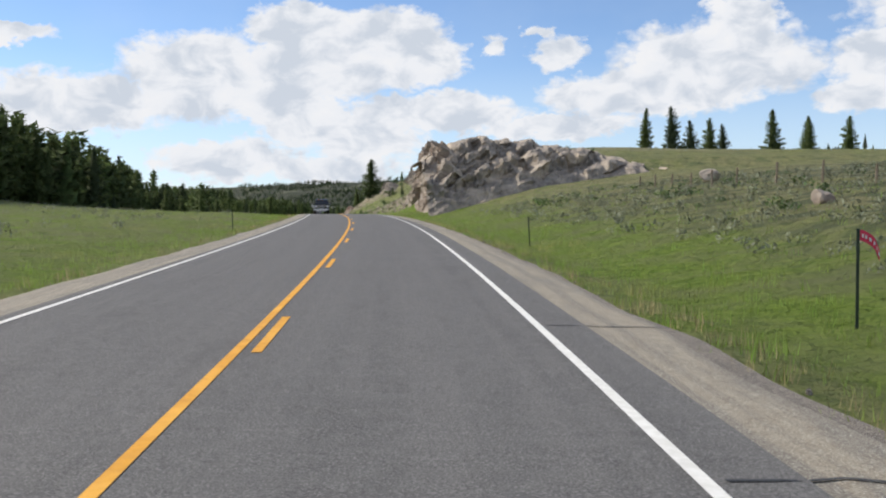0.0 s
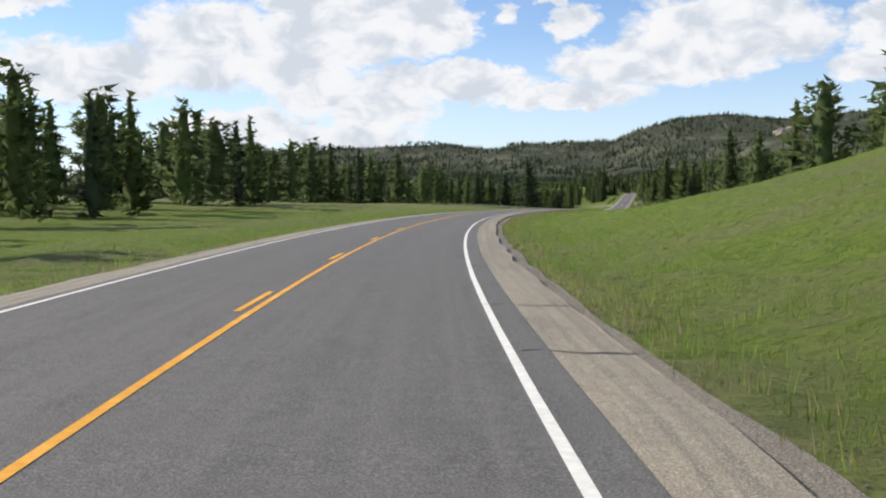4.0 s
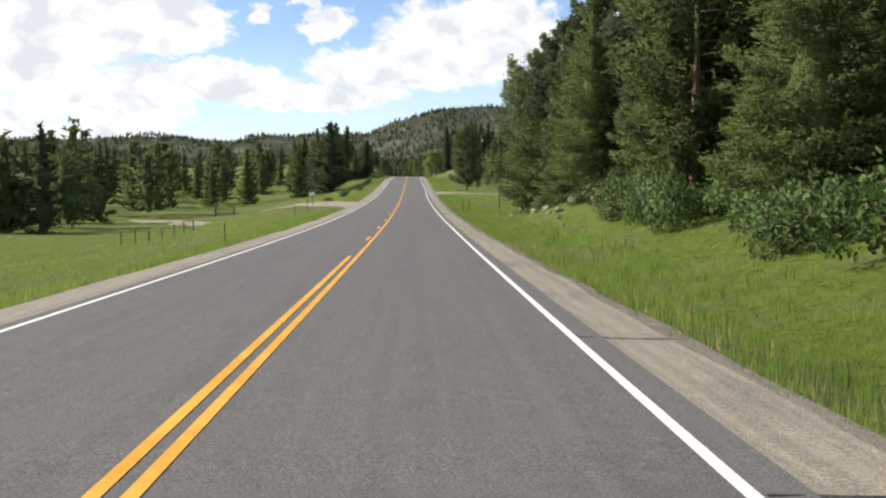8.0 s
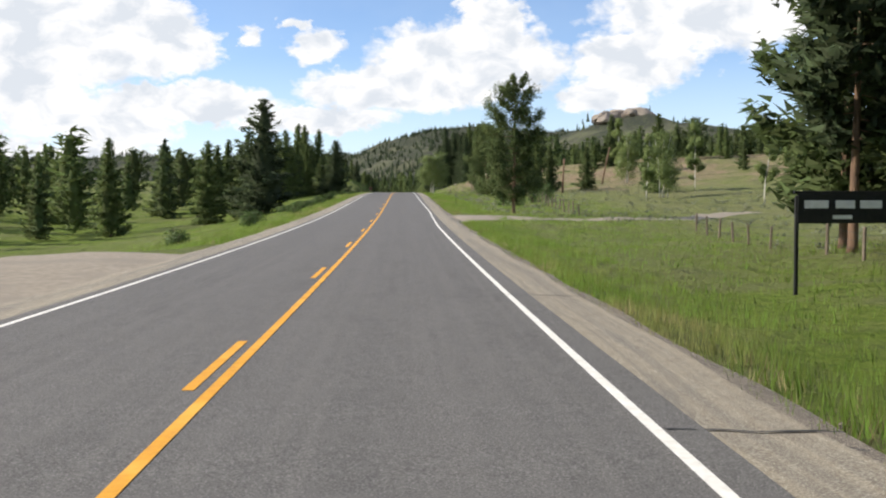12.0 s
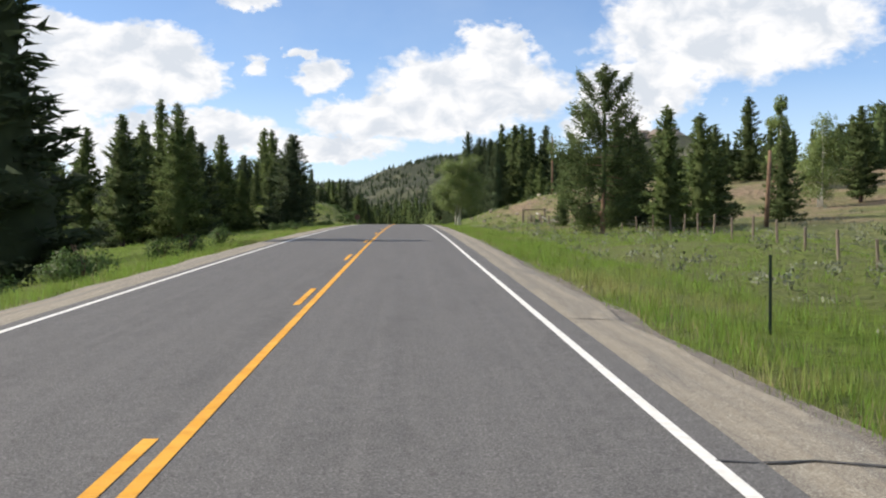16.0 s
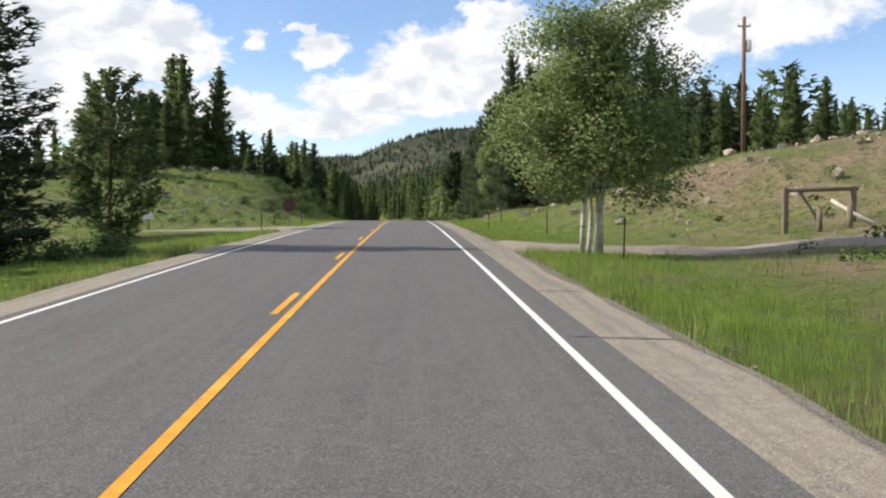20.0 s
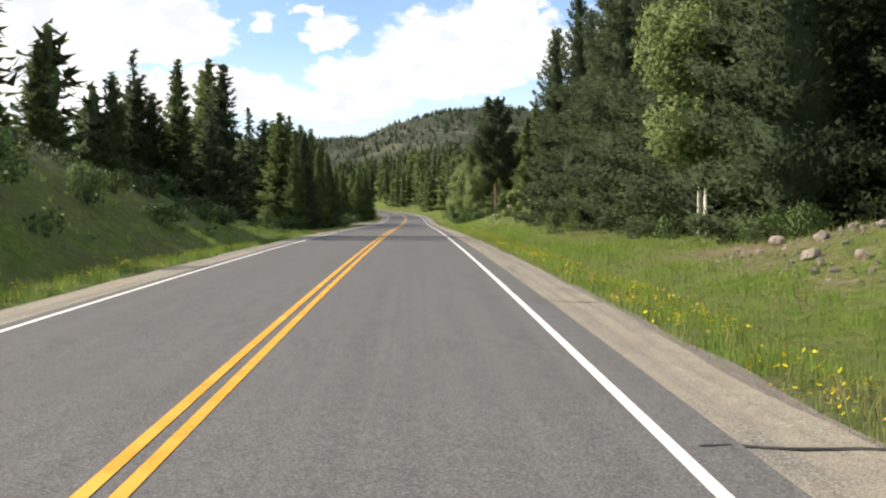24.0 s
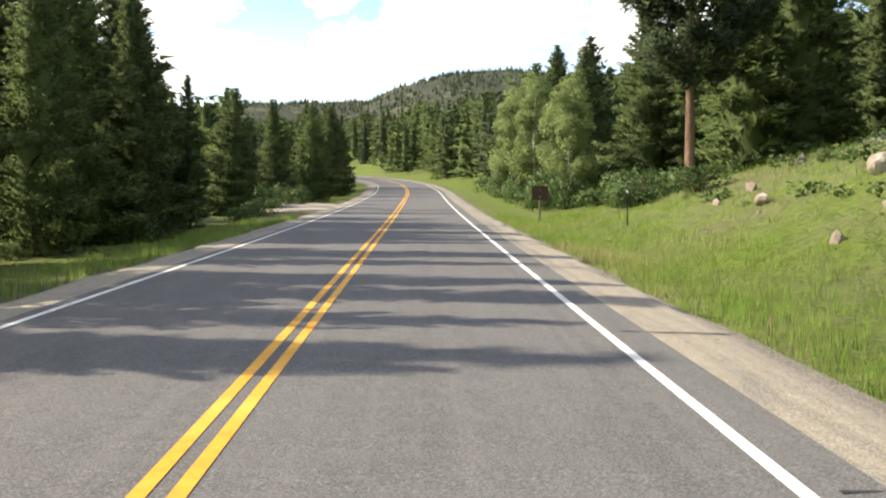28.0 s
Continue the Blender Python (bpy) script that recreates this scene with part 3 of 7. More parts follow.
# the long ridge that closes the valley ahead
RIDGE_X = (-3600, -1950, -1040, -875, -570, -370, -228, -66, 75, 194, 356, 730, 1300, 2600)
RIDGE_Z = (80, 120, 140, 150, 127, 148, 169, 198, 230, 237, 237, 243, 227, 178)


# where drives meet the road: way along it, half width, side
MOUTHS = ((-70, 12, 1), (-41, 7, -1), (125, 10, -1), (171, 9, 1), (320, 10, 1), (347, 7, -1), (472, 7, 1), (540, 8, -1))


def section(s, u):
    tab_s, tab, us = (_rs, _rt, RIGHT_U) if u >= 0 else (_ls, _lt, LEFT_U)
    j = min(max(int(np.searchsorted(tab_s, s)) - 1, 0), len(tab_s) - 2)
    w = min(max((s - tab_s[j]) / (tab_s[j + 1] - tab_s[j]), 0), 1)
    w = w * w * (3 - 2 * w)
    return float(np.interp(abs(u), us, tab[j] * (1 - w) + tab[j + 1] * w))


def ground_z(s, u):
    """Height of the land at s along and u right of the road."""
    a = abs(u)
    if a < 3.62 and s < 790:
        return float(road_z(s)) - 0.12
    x, y = on_road(s, u)
    fade = min(max(1 - (a - 80) / 500, 0.0), 1.0)
    z = float(road_z(min(s, 900))) * fade + section(s, u)
    for hx, hy, wx, wy, _, h in HILLS:
        d = ((x - hx) / wx) ** 2 + ((y - hy) / wy) ** 2
        if d < 6:
            z += h * math.exp(-d * 1.2) * min(max((a - 60) / 150, 0), 1)
    if y > 900:
        w = (y - 3560) / (1050 if y < 3560 else 700)
        z += float(np.interp(x, RIDGE_X, RIDGE_Z)) * math.exp(-w * w * 1.6)
    if y > 1200:
        k = min((y - 1200) / 1500, 1)
        z += k * (26 * noise.noise((x * 0.0028, y * 0.002, 2)) + 14 * noise.noise((x * 0.009, y * 0.006, 4)) + 7 * noise.noise((x * 0.025, y * 0.012, 6)))
    for c, half, side in MOUTHS:
        if (u > 0) == (side > 0) and abs(s - c) < half * 1.8 and a < 24:
            w = min(max((half * 1.8 - abs(s - c)) / (half * 0.8), 0), 1) * min(max((24 - a) / 14, 0), 1)
            z = z * (1 - w) + (float(road_z(s)) - 0.12 - 0.015 * a) * w
    if a < 5.7 and s < 790:
        z -= 0.15 * min(max((5.7 - a) / 0.5, 0), 1)
    rough = min(max((a - 5.5) / 6, 0), 1)
    z += rough * (0.18 * noise.noise((x * 0.35, y * 0.35, 3)) + 0.35 * noise.noise((x * 0.09, y * 0.09, 7)))
    if a > 90:
        k = min((a - 90) / 300, 1)
        z += k * (9 * noise.noise((x * 0.006, y * 0.006, 1)) + 4 * noise.noise((x * 0.02, y * 0.02, 5)))
    return z


def cover_of(s, u):
    """Shares of dry grass, scree and forest ground greyed for haze."""
    a, right = abs(u), u > 0
    dry = scree = hazed_floor = soil = 0.0
    if right and -1200 < s < -930 and a > 13:
        hazed_floor = 0.3
    if right and -1200 < s < -900 and a > 9:
        dry = min((a - 9) / 10, 0.85)
    if right and -900 <= s < -450:
        dry = min(max((a - 12) / 16, 0), 0.6)
        if -880 < s < -765 and a > 9.5:
            scree = min((a - 9.5) / 4, 1) * 0.95 if a < 24 else 0.15
            dry = 0.9 if a > 24 else dry
        if -770 <= s < -660 and a > 12:
            scree = 0.3
        if -625 < s < -500 and 10.5 < a < 26:
            scree = min((a - 10.5) / 4, 1) * 0.85
    if right and -330 < s < -120 and a > 14:
        dry = min((a - 14) / 16, 0.75)
    if not right and -330 < s < -180 and a > 9:
        dry = 0.5
    if not right and 352 < s < 425 and a > 8:
        dry = 0.3
    if not right and s < -780 and a > 9:
        dry = 0.3
    if right and 100 < s < 290 and a > 9:
        dry = min(0.2 + max(a - 14, 0) / 40, 0.6)
    if right and 272 < s < 352 and a > 9:
        dry = min((a - 9) / 8, 0.6)
        soil = 0.42 if a > 11 else 0.05
    if right and 386 < s < 403 and 9 < a < 17:
        soil = 0.9
    if right and 450 < s < 520 and 9 < a < 30:
        dry, scree = 0.15, 0.06
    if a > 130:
        hazed_floor = 0.35
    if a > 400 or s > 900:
        dry, hazed_floor = 0.3, 0.97
    if a < 6.8:
        dry = max(dry, 0.45 if a < 6.1 else 0.15)
    return dry, scree, hazed_floor, soil


GRID_U = [0, 2.0, 3.5, 4.4, 4.9, 5.4, 6.0, 6.8, 7.8, 9, 10.2, 11.6, 13.2, 15, 17, 19.5, 22, 25.5, 29, 33, 38, 44, 52, 62, 75, 92, 115, 145, 180, 225, 280, 350, 430, 540, 680, 860, 1100, 1400, 1800]
GRID_U = [-a for a in GRID_U[:0:-1]] + GRID_U
GRID_S = [s for s in range(-1200, -500, 4)] + [s for s in range(-500, 620, 3)] + [s for s in range(620, 1000, 8)] + [s for s in range(1000, 4400, 40)]
verts, faces, cover = [], [], []
for s in GRID_S:
    for u in GRID_U:
        x, y = on_road(s, u)
        verts.append((x, y, ground_z(s, u)))
        cover.append(cover_of(s, u))
nu = len(GRID_U)
# let one kind of cover run out into the next
cover = np.array(cover, dtype=np.float32).reshape(len(GRID_S), nu, 4)
for _ in range(3):
    padded = np.pad(cover, ((2, 2), (1, 1), (0, 0)), mode="edge")
    along_ = (padded[:-4] + padded[1:-3] + padded[2:-2] + padded[3:-1] + padded[4:]) / 5
    cover = 0.25 * along_[:, :-2] + 0.5 * along_[:, 1:-1] + 0.25 * along_[:, 2:]
for i in range(len(GRID_S) - 1):
    for j in range(nu - 1):
        a = i * nu + j
        faces.append((a, a + 1, a + nu + 1, a + nu))
me = mesh_of("ground", verts, faces, GROUND, smooth=True)
layer = me.color_attributes.new("cover", "FLOAT_COLOR", "POINT")
layer.data.foreach_set("color", cover.astype(np.float32).ravel())
ground = tagged(new("ground", me), "rolling green meadow with dry banks and stony slopes", "ground", kind="structure")


def strip(name, s0, s1, u0, u1, lift, material, step=4.0, wobble=0.0, crown=0.0, sink=0.0, drift=None):
    """A ribbon along the road from u0 to u1, lift above its surface."""
    n = max(2, int((s1 - s0) / step) + 1)
    vs, fs = [], []
    for k in range(n):
        s = s0 + (s1 - s0) * k / (n - 1)
        w0 = wobble * noise.noise((s * 0.31, u0, 2)) if wobble else 0
        w1 = wobble * noise.noise((s * 0.31, u1, 9)) if wobble else 0
        if drift:
            w0 = w1 = float(np.interp(s, *drift))
        for u in (u0 + w0, u1 + w1):
            x, y = on_road(s, u)
            drop = crown * max(abs(u) - 3.6, 0) + (sink if abs(u) > (abs(u0) + abs(u1)) / 2 else 0)
            vs.append((x, y, float(road_z(s)) + lift - drop))
        if k:
            a = 2 * k
            fs.append((a - 2, a - 1, a + 1, a))
    me = mesh_of(name, vs, fs, material, smooth=True)
    lay = me.uv_layers.new(name="along")
    across = {0: u0, 1: u1}
    for lp in me.loops:
        i = lp.vertex_index
        lay.data[lp.index].uv = (across[i % 2], s0 + (s1 - s0) * (i // 2) / (n - 1))
    return me


ROAD_END = 780
road = tagged(new("road", strip("road", -1200, ROAD_END, -3.9, 3.9, 0.0, ASPHALT)), "worn grey asphalt two-lane highway", "road", kind="structure")
for side, name in ((1, "road_shoulder_right"), (-1, "road_shoulder_left")):
    u0, u1 = (3.76, 4.8) if side > 0 else (-4.85, -3.72)
    tagged(new(name, strip(name, -1200, ROAD_END, u0, u1, -0.005, SHOULDER, 1.2, 0.2, 0.03)), "tan dusty paved shoulder beside the highway", "road shoulder", kind="structure")
    u0, u1 = (4.3, 5.25) if side > 0 else (-5.2, -4.4)
    tagged(new(name + "_edge", strip(name + "_edge", -1200, ROAD_END, u0, u1, -0.03, SHOULDER_EDGE, 0.7, 0.2, 0.03, 0.1)), "dark broken gravel edge of the shoulder", "road edge", kind="structure")
# the right-hand line was not painted quite straight
EDGE_DRIFT = ((-1030, -985, -930, -880, -800, -300, -204, -69, 16, 39, 62, 85, 120, 152, 165, 175, 186, 198, 220, 300, 330, 379, 470), (-0.2, -0.15, 0, 0.1, 0, 0, 0.1, 0.05, 0.06, 0.1, 0.14, 0.1, 0.05, 0, 0.1, 0.22, 0.18, 0.1, 0, -0.08, -0.1, -0.05, -0.06))
for u, name in ((3.46, "edge_line_right"), (-3.63, "edge_line_left")):
    w = 0.052
    tagged(new(name, strip(name, -1200, ROAD_END, u - w, u + w, 0.006, WHITE, 4.0, drift=EDGE_DRIFT if u > 0 else None)), "white painted edge line on the asphalt", "road marking", kind="structure")
# centre line: the right and the left stripe, whole or broken by turns
RIGHT_SOLID = ((-800, -395), (-95, ROAD_END))
LEFT_SOLID = ((-1200, -800), (-395, 38.6), (352, ROAD_END))
RIGHT_DASH = ((-1200, -800, 13.9), (-395, -95, 3.2))
LEFT_DASH = ((-800, -395, 9.5), (39.5, 352, 12.0))
centre = thing("centre_line", "double yellow centre line, partly broken", "road marking", kind="structure")
for u, solid in ((0.0, RIGHT_SOLID), (-0.22, LEFT_SOLID)):
    for a, b in solid:
        part("stripe", strip("stripe", a, b, u - 0.054, u + 0.054, 0.006, YELLOW, 4.0), YELLOW, centre)
for u, broken in ((0.0, RIGHT_DASH), (-0.22, LEFT_DASH)):
    for a, b, first in broken:
        k = math.ceil((a - first) / 12.19)
        while first + k * 12.19 + 3.05 < b:
            s = first + k * 12.19
            s += float(np.interp(s, (213, 275), (0, 4))) if u < 0 else 0
            part("dash", strip("dash", s, s + 3.05, u - 0.055, u + 0.055, 0.006, YELLOW, 1.6), YELLOW, centre)
            k += 1


# ---- trees ----
def lit_mesh(name, verts, tris, normals, material_list, slots=None):
    """A mesh of loose triangles with soft foliage normals; each triangle is turned to face along its normal."""
    verts, tris, normals = np.asarray(verts, np.float32), np.asarray(tris, np.int32).reshape(-1, 3), np.asarray(normals, np.float32)
    a, b, c = verts[tris[:, 0]], verts[tris[:, 1]], verts[tris[:, 2]]
    turned = (np.cross(b - a, c - a) * normals[tris[:, 0]]).sum(1) < 0
    tris[turned] = tris[turned][:, ::-1]
    me = bpy.data.meshes.new(name)
    me.vertices.add(len(verts))
    me.vertices.foreach_set("co", verts.ravel())
    me.loops.add(tris.size)
    me.loops.foreach_set("vertex_index", tris.ravel())
    me.polygons.add(len(tris))
    me.polygons.foreach_set("loop_start", np.arange(0, tris.size, 3, dtype=np.int32))
    me.polygons.foreach_set("loop_total", np.full(len(tris), 3, dtype=np.int32))
    for m in material_list:
        me.materials.append(m)
    if slots is not None:
        me.polygons.foreach_set("material_index", slots)
    me.update(calc_edges=True)
    normals = normals / np.maximum(np.linalg.norm(normals, axis=1, keepdims=True), 1e-6)
    me.attributes.new("custom_normal", "FLOAT_VECTOR", "POINT").data.foreach_set("vector", normals.astype(np.float32).ravel())
    return me


def leaf_cards(cards, material, name):
    """Many small kite-shaped leaves: (centre, along, across, half length, half width, outward)."""
    c, d, w, out = (np.array([k[i][:] for k in cards]) for i in (0, 1, 2, 5))
    ln, wd = (np.array([k[i] for k in cards])[:, None] for i in (3, 4))
    vs = np.stack((c - d * ln, c + w * wd - d * ln * 0.1, c + d * ln, c - w * wd - d * ln * 0.1), axis=1).reshape(-1, 3)
    k = np.arange(len(cards), dtype=np.int32)[:, None] * 4
    fs = np.concatenate((k, k + 1, k + 2, k, k + 2, k + 3), axis=1)
    return lit_mesh(name, vs, fs, np.repeat(out, 4, axis=0), [material])


def rnd_dir(r):
    v = Vector((r.gauss(0, 1), r.gauss(0, 1), r.gauss(0, 1)))
    return v.normalized()


def unit(v):
    return v / np.maximum(np.linalg.norm(v, axis=-1, keepdims=True), 1e-6)


def conifer_limbs(seed, h, base, width, limbs, form):
    """The limbs of one conifer: where they leave the trunk, which way they go, how far and how steeply."""
    rs = np.random.RandomState(seed)
    f = np.clip((np.arange(limbs) + rs.uniform(0, 1, limbs)) / limbs, 0, 0.985)
    a = np.arange(limbs) * 2.4 + rs.uniform(-0.7, 0.7, limbs)
    if form == "pine":
        reach = width * np.sin(math.pi * (0.2 + 0.77 * f)) ** 0.7
        rise = 0.05 + 0.75 * f ** 1.3
    else:
        reach = width * ((1 - f) ** 0.78 * (0.72 + 0.28 * np.minimum(1, f * 6)) + 0.035)
        rise = -0.22 + 1.05 * f ** 1.4
    a1 = rs.uniform(0, 6.28)
    lop = 1 + 0.13 * np.cos(a - a1) + 0.14 * np.sin(f * 15 + seed) * np.cos(a * 2 + a1)
    ragged = {"thin": 0.5, "pine": 0.42, "fir": 0.36}[form]
    reach = reach * lop * rs.uniform(1 - ragged, 1 + ragged * 0.45, limbs)
    bend = rs.uniform(-0.014, 0.014, 2) * h
    z = h * (base + (1 - base) * f)
    root = np.stack((bend[0] * (z / h) ** 2, bend[1] * (z / h) ** 2, z), axis=1)
    out = np.stack((np.cos(a), np.sin(a), np.zeros(limbs)), axis=1)
    return root, out, reach, rise + rs.uniform(-0.14, 0.14, limbs), bend


def conifer_crown(seed, h, base, width, limbs, form, cards, size, core=0.42, rings=11, around=9):
    """Vertices and soft normals of a crown: needle sprays gathered in boughs along the limbs, round a dark heart."""
    root, out, reach, rise, bend = conifer_limbs(seed, h, base, width, limbs, form)
    rs = np.random.RandomState(seed + 500)
    share = reach ** 1.25 + 0.05
    pick = rs.choice(limbs, cards, p=share / share.sum())
    o, ln, up = out[pick], reach[pick][:, None], np.array((0.0, 0.0, 1.0))
    side = np.cross(o, up)
    q = {"fir": 0.22, "thin": 0.4, "pine": 0.36}[form] + {"fir": 0.78, "thin": 0.6, "pine": 0.64}[form] * rs.uniform(0, 1, (cards, 1)) ** 0.75
    wide = ln * 0.24 * (1.2 - q) + 0.07 if form != "pine" else ln * 0.14 + 0.05
    sx, sz = rs.normal(0, 1, (cards, 1)), rs.normal(0, 1, (cards, 1))
    lift = ln * (rise[pick][:, None] * q - 0.16 * np.sin(math.pi * q))
    c = root[pick] + o * ln * q + up * lift + side * sx * wide + up * sz * wide * (0.42 if form != "pine" else 0.62)
    d = unit(o * rs.uniform(0.3, 1.0, (cards, 1)) + side * (0.35 * sx + rs.normal(0, 0.45, (cards, 1))) + up * rs.normal(0.15, 0.42, (cards, 1)))
    w = unit(np.cross(d, rs.normal(0, 1, (cards, 3))))
    length = size * rs.uniform(0.6, 1.35, (cards, 1))
    half = length * rs.uniform(0.17, 0.27, (cards, 1))
    vs = np.stack((c - d * length * 0.5 + w * half, c - d * length * 0.5 - w * half, c + d * length * 0.6), axis=1).reshape(-1, 3)
    n = unit(o * 0.8 + up * (0.4 + 0.45 * sz) + side * 0.4 * sx + rs.normal(0, 0.28, (cards, 3)))
    ns = np.repeat(n, 3, axis=0)
    tris = np.arange(len(vs), dtype=np.int32).reshape(-1, 3)
    # the heart: a lumpy, tapering mass of inner twigs
    hv, hn = [], []
    for i in range(rings + 1):
        f = i / rings
        z = h * (base + (1 - base) * f * 0.96)
        near = np.abs(root[:, 2] - z) < h * 0.09
        rad = (reach[near].mean() if near.any() else 0.05) * core * (0.25 if i == 0 else 1)
        for j in range(around):
            a = (j + 0.5 * (i % 2)) * 6.283 / around
            k = rad * rs.uniform(0.55, 1.25)
            hv.append((bend[0] * (z / h) ** 2 + k * math.cos(a), bend[1] * (z / h) ** 2 + k * math.sin(a), z + h * rs.uniform(-0.03, 0.02)))
            hn.append((math.cos(a), math.sin(a), 0.1))
    ht = []
    for i in range(rings):
        for j in range(around):
            p, r_ = i * around + j, i * around + (j + 1) % around
            ht += [(p, r_, r_ + around), (p, r_ + around, p + around)]
    return np.concatenate((vs, np.array(hv))), np.concatenate((tris, np.array(ht, dtype=np.int32) + len(vs))), np.concatenate((ns, np.array(hn)))


def conifer_meshes(seed, h, base, width, limbs, form, cards, size, material, bark, core=0.42, shown=0):
    """Trunk (with its lower limbs, where they show) and crown of one conifer."""
    root, out, reach, rise, bend = conifer_limbs(seed, h, base, width, limbs, form)
    r0 = 0.0125 * h + 0.02
    tubes = [tube_bm([(bend[0] * k * k, bend[1] * k * k, h * k) for k in (0, 0.03, 0.25, 0.5, 0.75, 0.98)], [r0 * 1.4, r0, r0 * 0.8, r0 * 0.55, r0 * 0.3, 0.015], 8)]
    for i in range(0, limbs, max(1, limbs // shown) if shown else limbs + 1):
        p0, ln = Vector(root[i]), float(reach[i])
        p2 = p0 + Vector(out[i]) * ln * 0.9 + Vector((0, 0, ln * float(rise[i]) * 0.9))
        tubes.append(tube_bm([p0, p0.lerp(p2, 0.5) - Vector((0, 0, ln * 0.14)), p2], [0.014 + 0.008 * ln, 0.011 + 0.004 * ln, 0.006], 3, False))
    b, tm = bmesh.new(), bpy.data.meshes.new("trunk")
    for t in tubes:
        tmp = bpy.data.meshes.new("t")
        t.to_mesh(tmp)
        t.free()
        b.from_mesh(tmp)
        bpy.data.meshes.remove(tmp)
    b.to_mesh(tm)
    b.free()
    tm.materials.append(bark)
    return tm, lit_mesh("crown", *conifer_crown(seed, h, base, width, limbs, form, cards, size, core), [material])


def aspen_meshes(seed, h, stems, leaves, width, fine=1.0, limbs=15, low=0.13, spread=0.85, stout=1.0, taper=0.55):
    """White stems with limbs, and an airy crown of small leaf clumps."""
    r = random.Random(seed)
    b = bmesh.new()
    blobs = []
    for k in range(stems):
        ox, oy = (r.uniform(-spread, spread), r.uniform(-spread, spread)) if stems > 1 else (0, 0)
        lx, ly = r.uniform(-0.1, 0.1) * h, r.uniform(-0.1, 0.1) * h
        hh = h * r.uniform(0.8, 1.0)
        pts = [Vector((ox + lx * q * q + 0.12 * math.sin(q * 7 + k), oy + ly * q * q, hh * q)) for q in (0, 0.15, 0.35, 0.55, 0.75, 0.95)]
        r0 = (0.0065 * hh + 0.015) * stout
        t = tube_bm(pts, [r0 * 1.2, r0, r0 * 0.85, r0 * 0.65, r0 * 0.4, 0.02], 7)
        tmp = bpy.data.meshes.new("t")
        t.to_mesh(tmp)
        t.free()
        b.from_mesh(tmp)
        bpy.data.meshes.remove(tmp)
        for _ in range(limbs):
            q = r.uniform(low, 0.95)
            p = pts[0].lerp(pts[-1], q)
            a = r.uniform(0, 6.28)
            ln = width * r.uniform(0.35, 0.9) * (0.6 + taper - taper * q)
            e = p + Vector((math.cos(a) * ln, math.sin(a) * ln, ln * r.uniform(0.25, 0.8)))
            t = tube_bm([p, p.lerp(e, 0.5) + Vector((0, 0, -0.08 * ln)), e], [r0 * 0.35, r0 * 0.22, 0.012], 5)
            tmp = bpy.data.meshes.new("t")
            t.to_mesh(tmp)
            t.free()
            b.from_mesh(tmp)
            bpy.data.meshes.remove(tmp)
            blobs.append((e, ln * 0.55))
            blobs.append((p.lerp(e, 0.6), ln * 0.5))
        blobs += [(pts[-1], width * (0.4 if limbs < 25 else 0.22)), (pts[-2], width * 0.45)]
    me = bpy.data.meshes.new("trunk")
    b.to_mesh(me)
    b.free()
    me.materials.append(ASPENBARK)
    cards = []
    weights = np.cumsum([rad * rad for _, rad in blobs]).tolist()
    for i in range(leaves):
        c, rad = r.choices(blobs, cum_weights=weights)[0]
        p = c + rnd_dir(r) * rad * r.random() ** 0.45
        s = r.uniform(0.075, 0.14) * fine
        cards.append((p, rnd_dir(r), rnd_dir(r), s, s * 0.75, (p - c) / rad + Vector((p.x, p.y, 0)) / width * 0.6 + rnd_dir(r) * 0.6 + Vector((0, 0, 0.25))))
    return me, leaf_cards(cards, LEAF, "crown")


def bush_mesh(seed, w, h, n, size, material, name="foliage"):
    """A rounded, uneven shrub of small leaves on a few mounds."""
    r = random.Random(seed)
    mounds = [(Vector((r.uniform(-0.55, 0.55) * w, r.uniform(-0.55, 0.55) * w, h * r.uniform(0.25, 0.6))), w * r.uniform(0.3, 0.5)) for _ in range(7)]
    cards = []
    for _ in range(n):
        c, rad = r.choice(mounds)
        d = rnd_dir(r)
        p = c + Vector((d.x * rad, d.y * rad, d.z * h * 0.42)) * r.uniform(0.6, 1.05)
        p.z = max(p.z, 0.02)
        s = size * r.uniform(0.6, 1.3)
        cards.append((p, rnd_dir(r), rnd_dir(r), s, s * 0.7, d + Vector((p.x, p.y, 0)) / w * 0.6 + rnd_dir(r) * 0.5 + Vector((0, 0, 0.4))))
    return leaf_cards(cards, material, name)


# crown base, half width, needles, shape
SPRUCE_FORMS = ((0.05, 2.2, NEEDLE, "fir"), (0.07, 2.0, NEEDLE2, "fir"), (0.03, 2.5, NEEDLE3, "fir"), (0.10, 1.9, NEEDLE, "fir"), (0.06, 2.3, NEEDLE2, "fir"))
PINE_FORMS = ((0.13, 2.5, NEEDLE, "pine"), (0.32, 2.1, NEEDLE3, "pine"), (0.07, 2.9, NEEDLE, "pine"))
SPRUCE = [conifer_meshes(11 + k, 10.0, b, w, 95, f, 3800, 0.34, m, BARK) for k, (b, w, m, f) in enumerate(SPRUCE_FORMS)]
SPRUCE_NEAR = [conifer_meshes(11 + k, 10.0, b, w, 150, f, 17000, 0.165, m, BARK, 0.38, 40) for k, (b, w, m, f) in enumerate(SPRUCE_FORMS)]
SPRUCE_TALL = [conifer_meshes(61 + k, 10.0, b + 0.08, w, 150, f, 28000, 0.125, m, BARK, 0.36, 50) for k, (b, w, m, f) in enumerate((SPRUCE_FORMS[0], SPRUCE_FORMS[1], SPRUCE_FORMS[4]))]
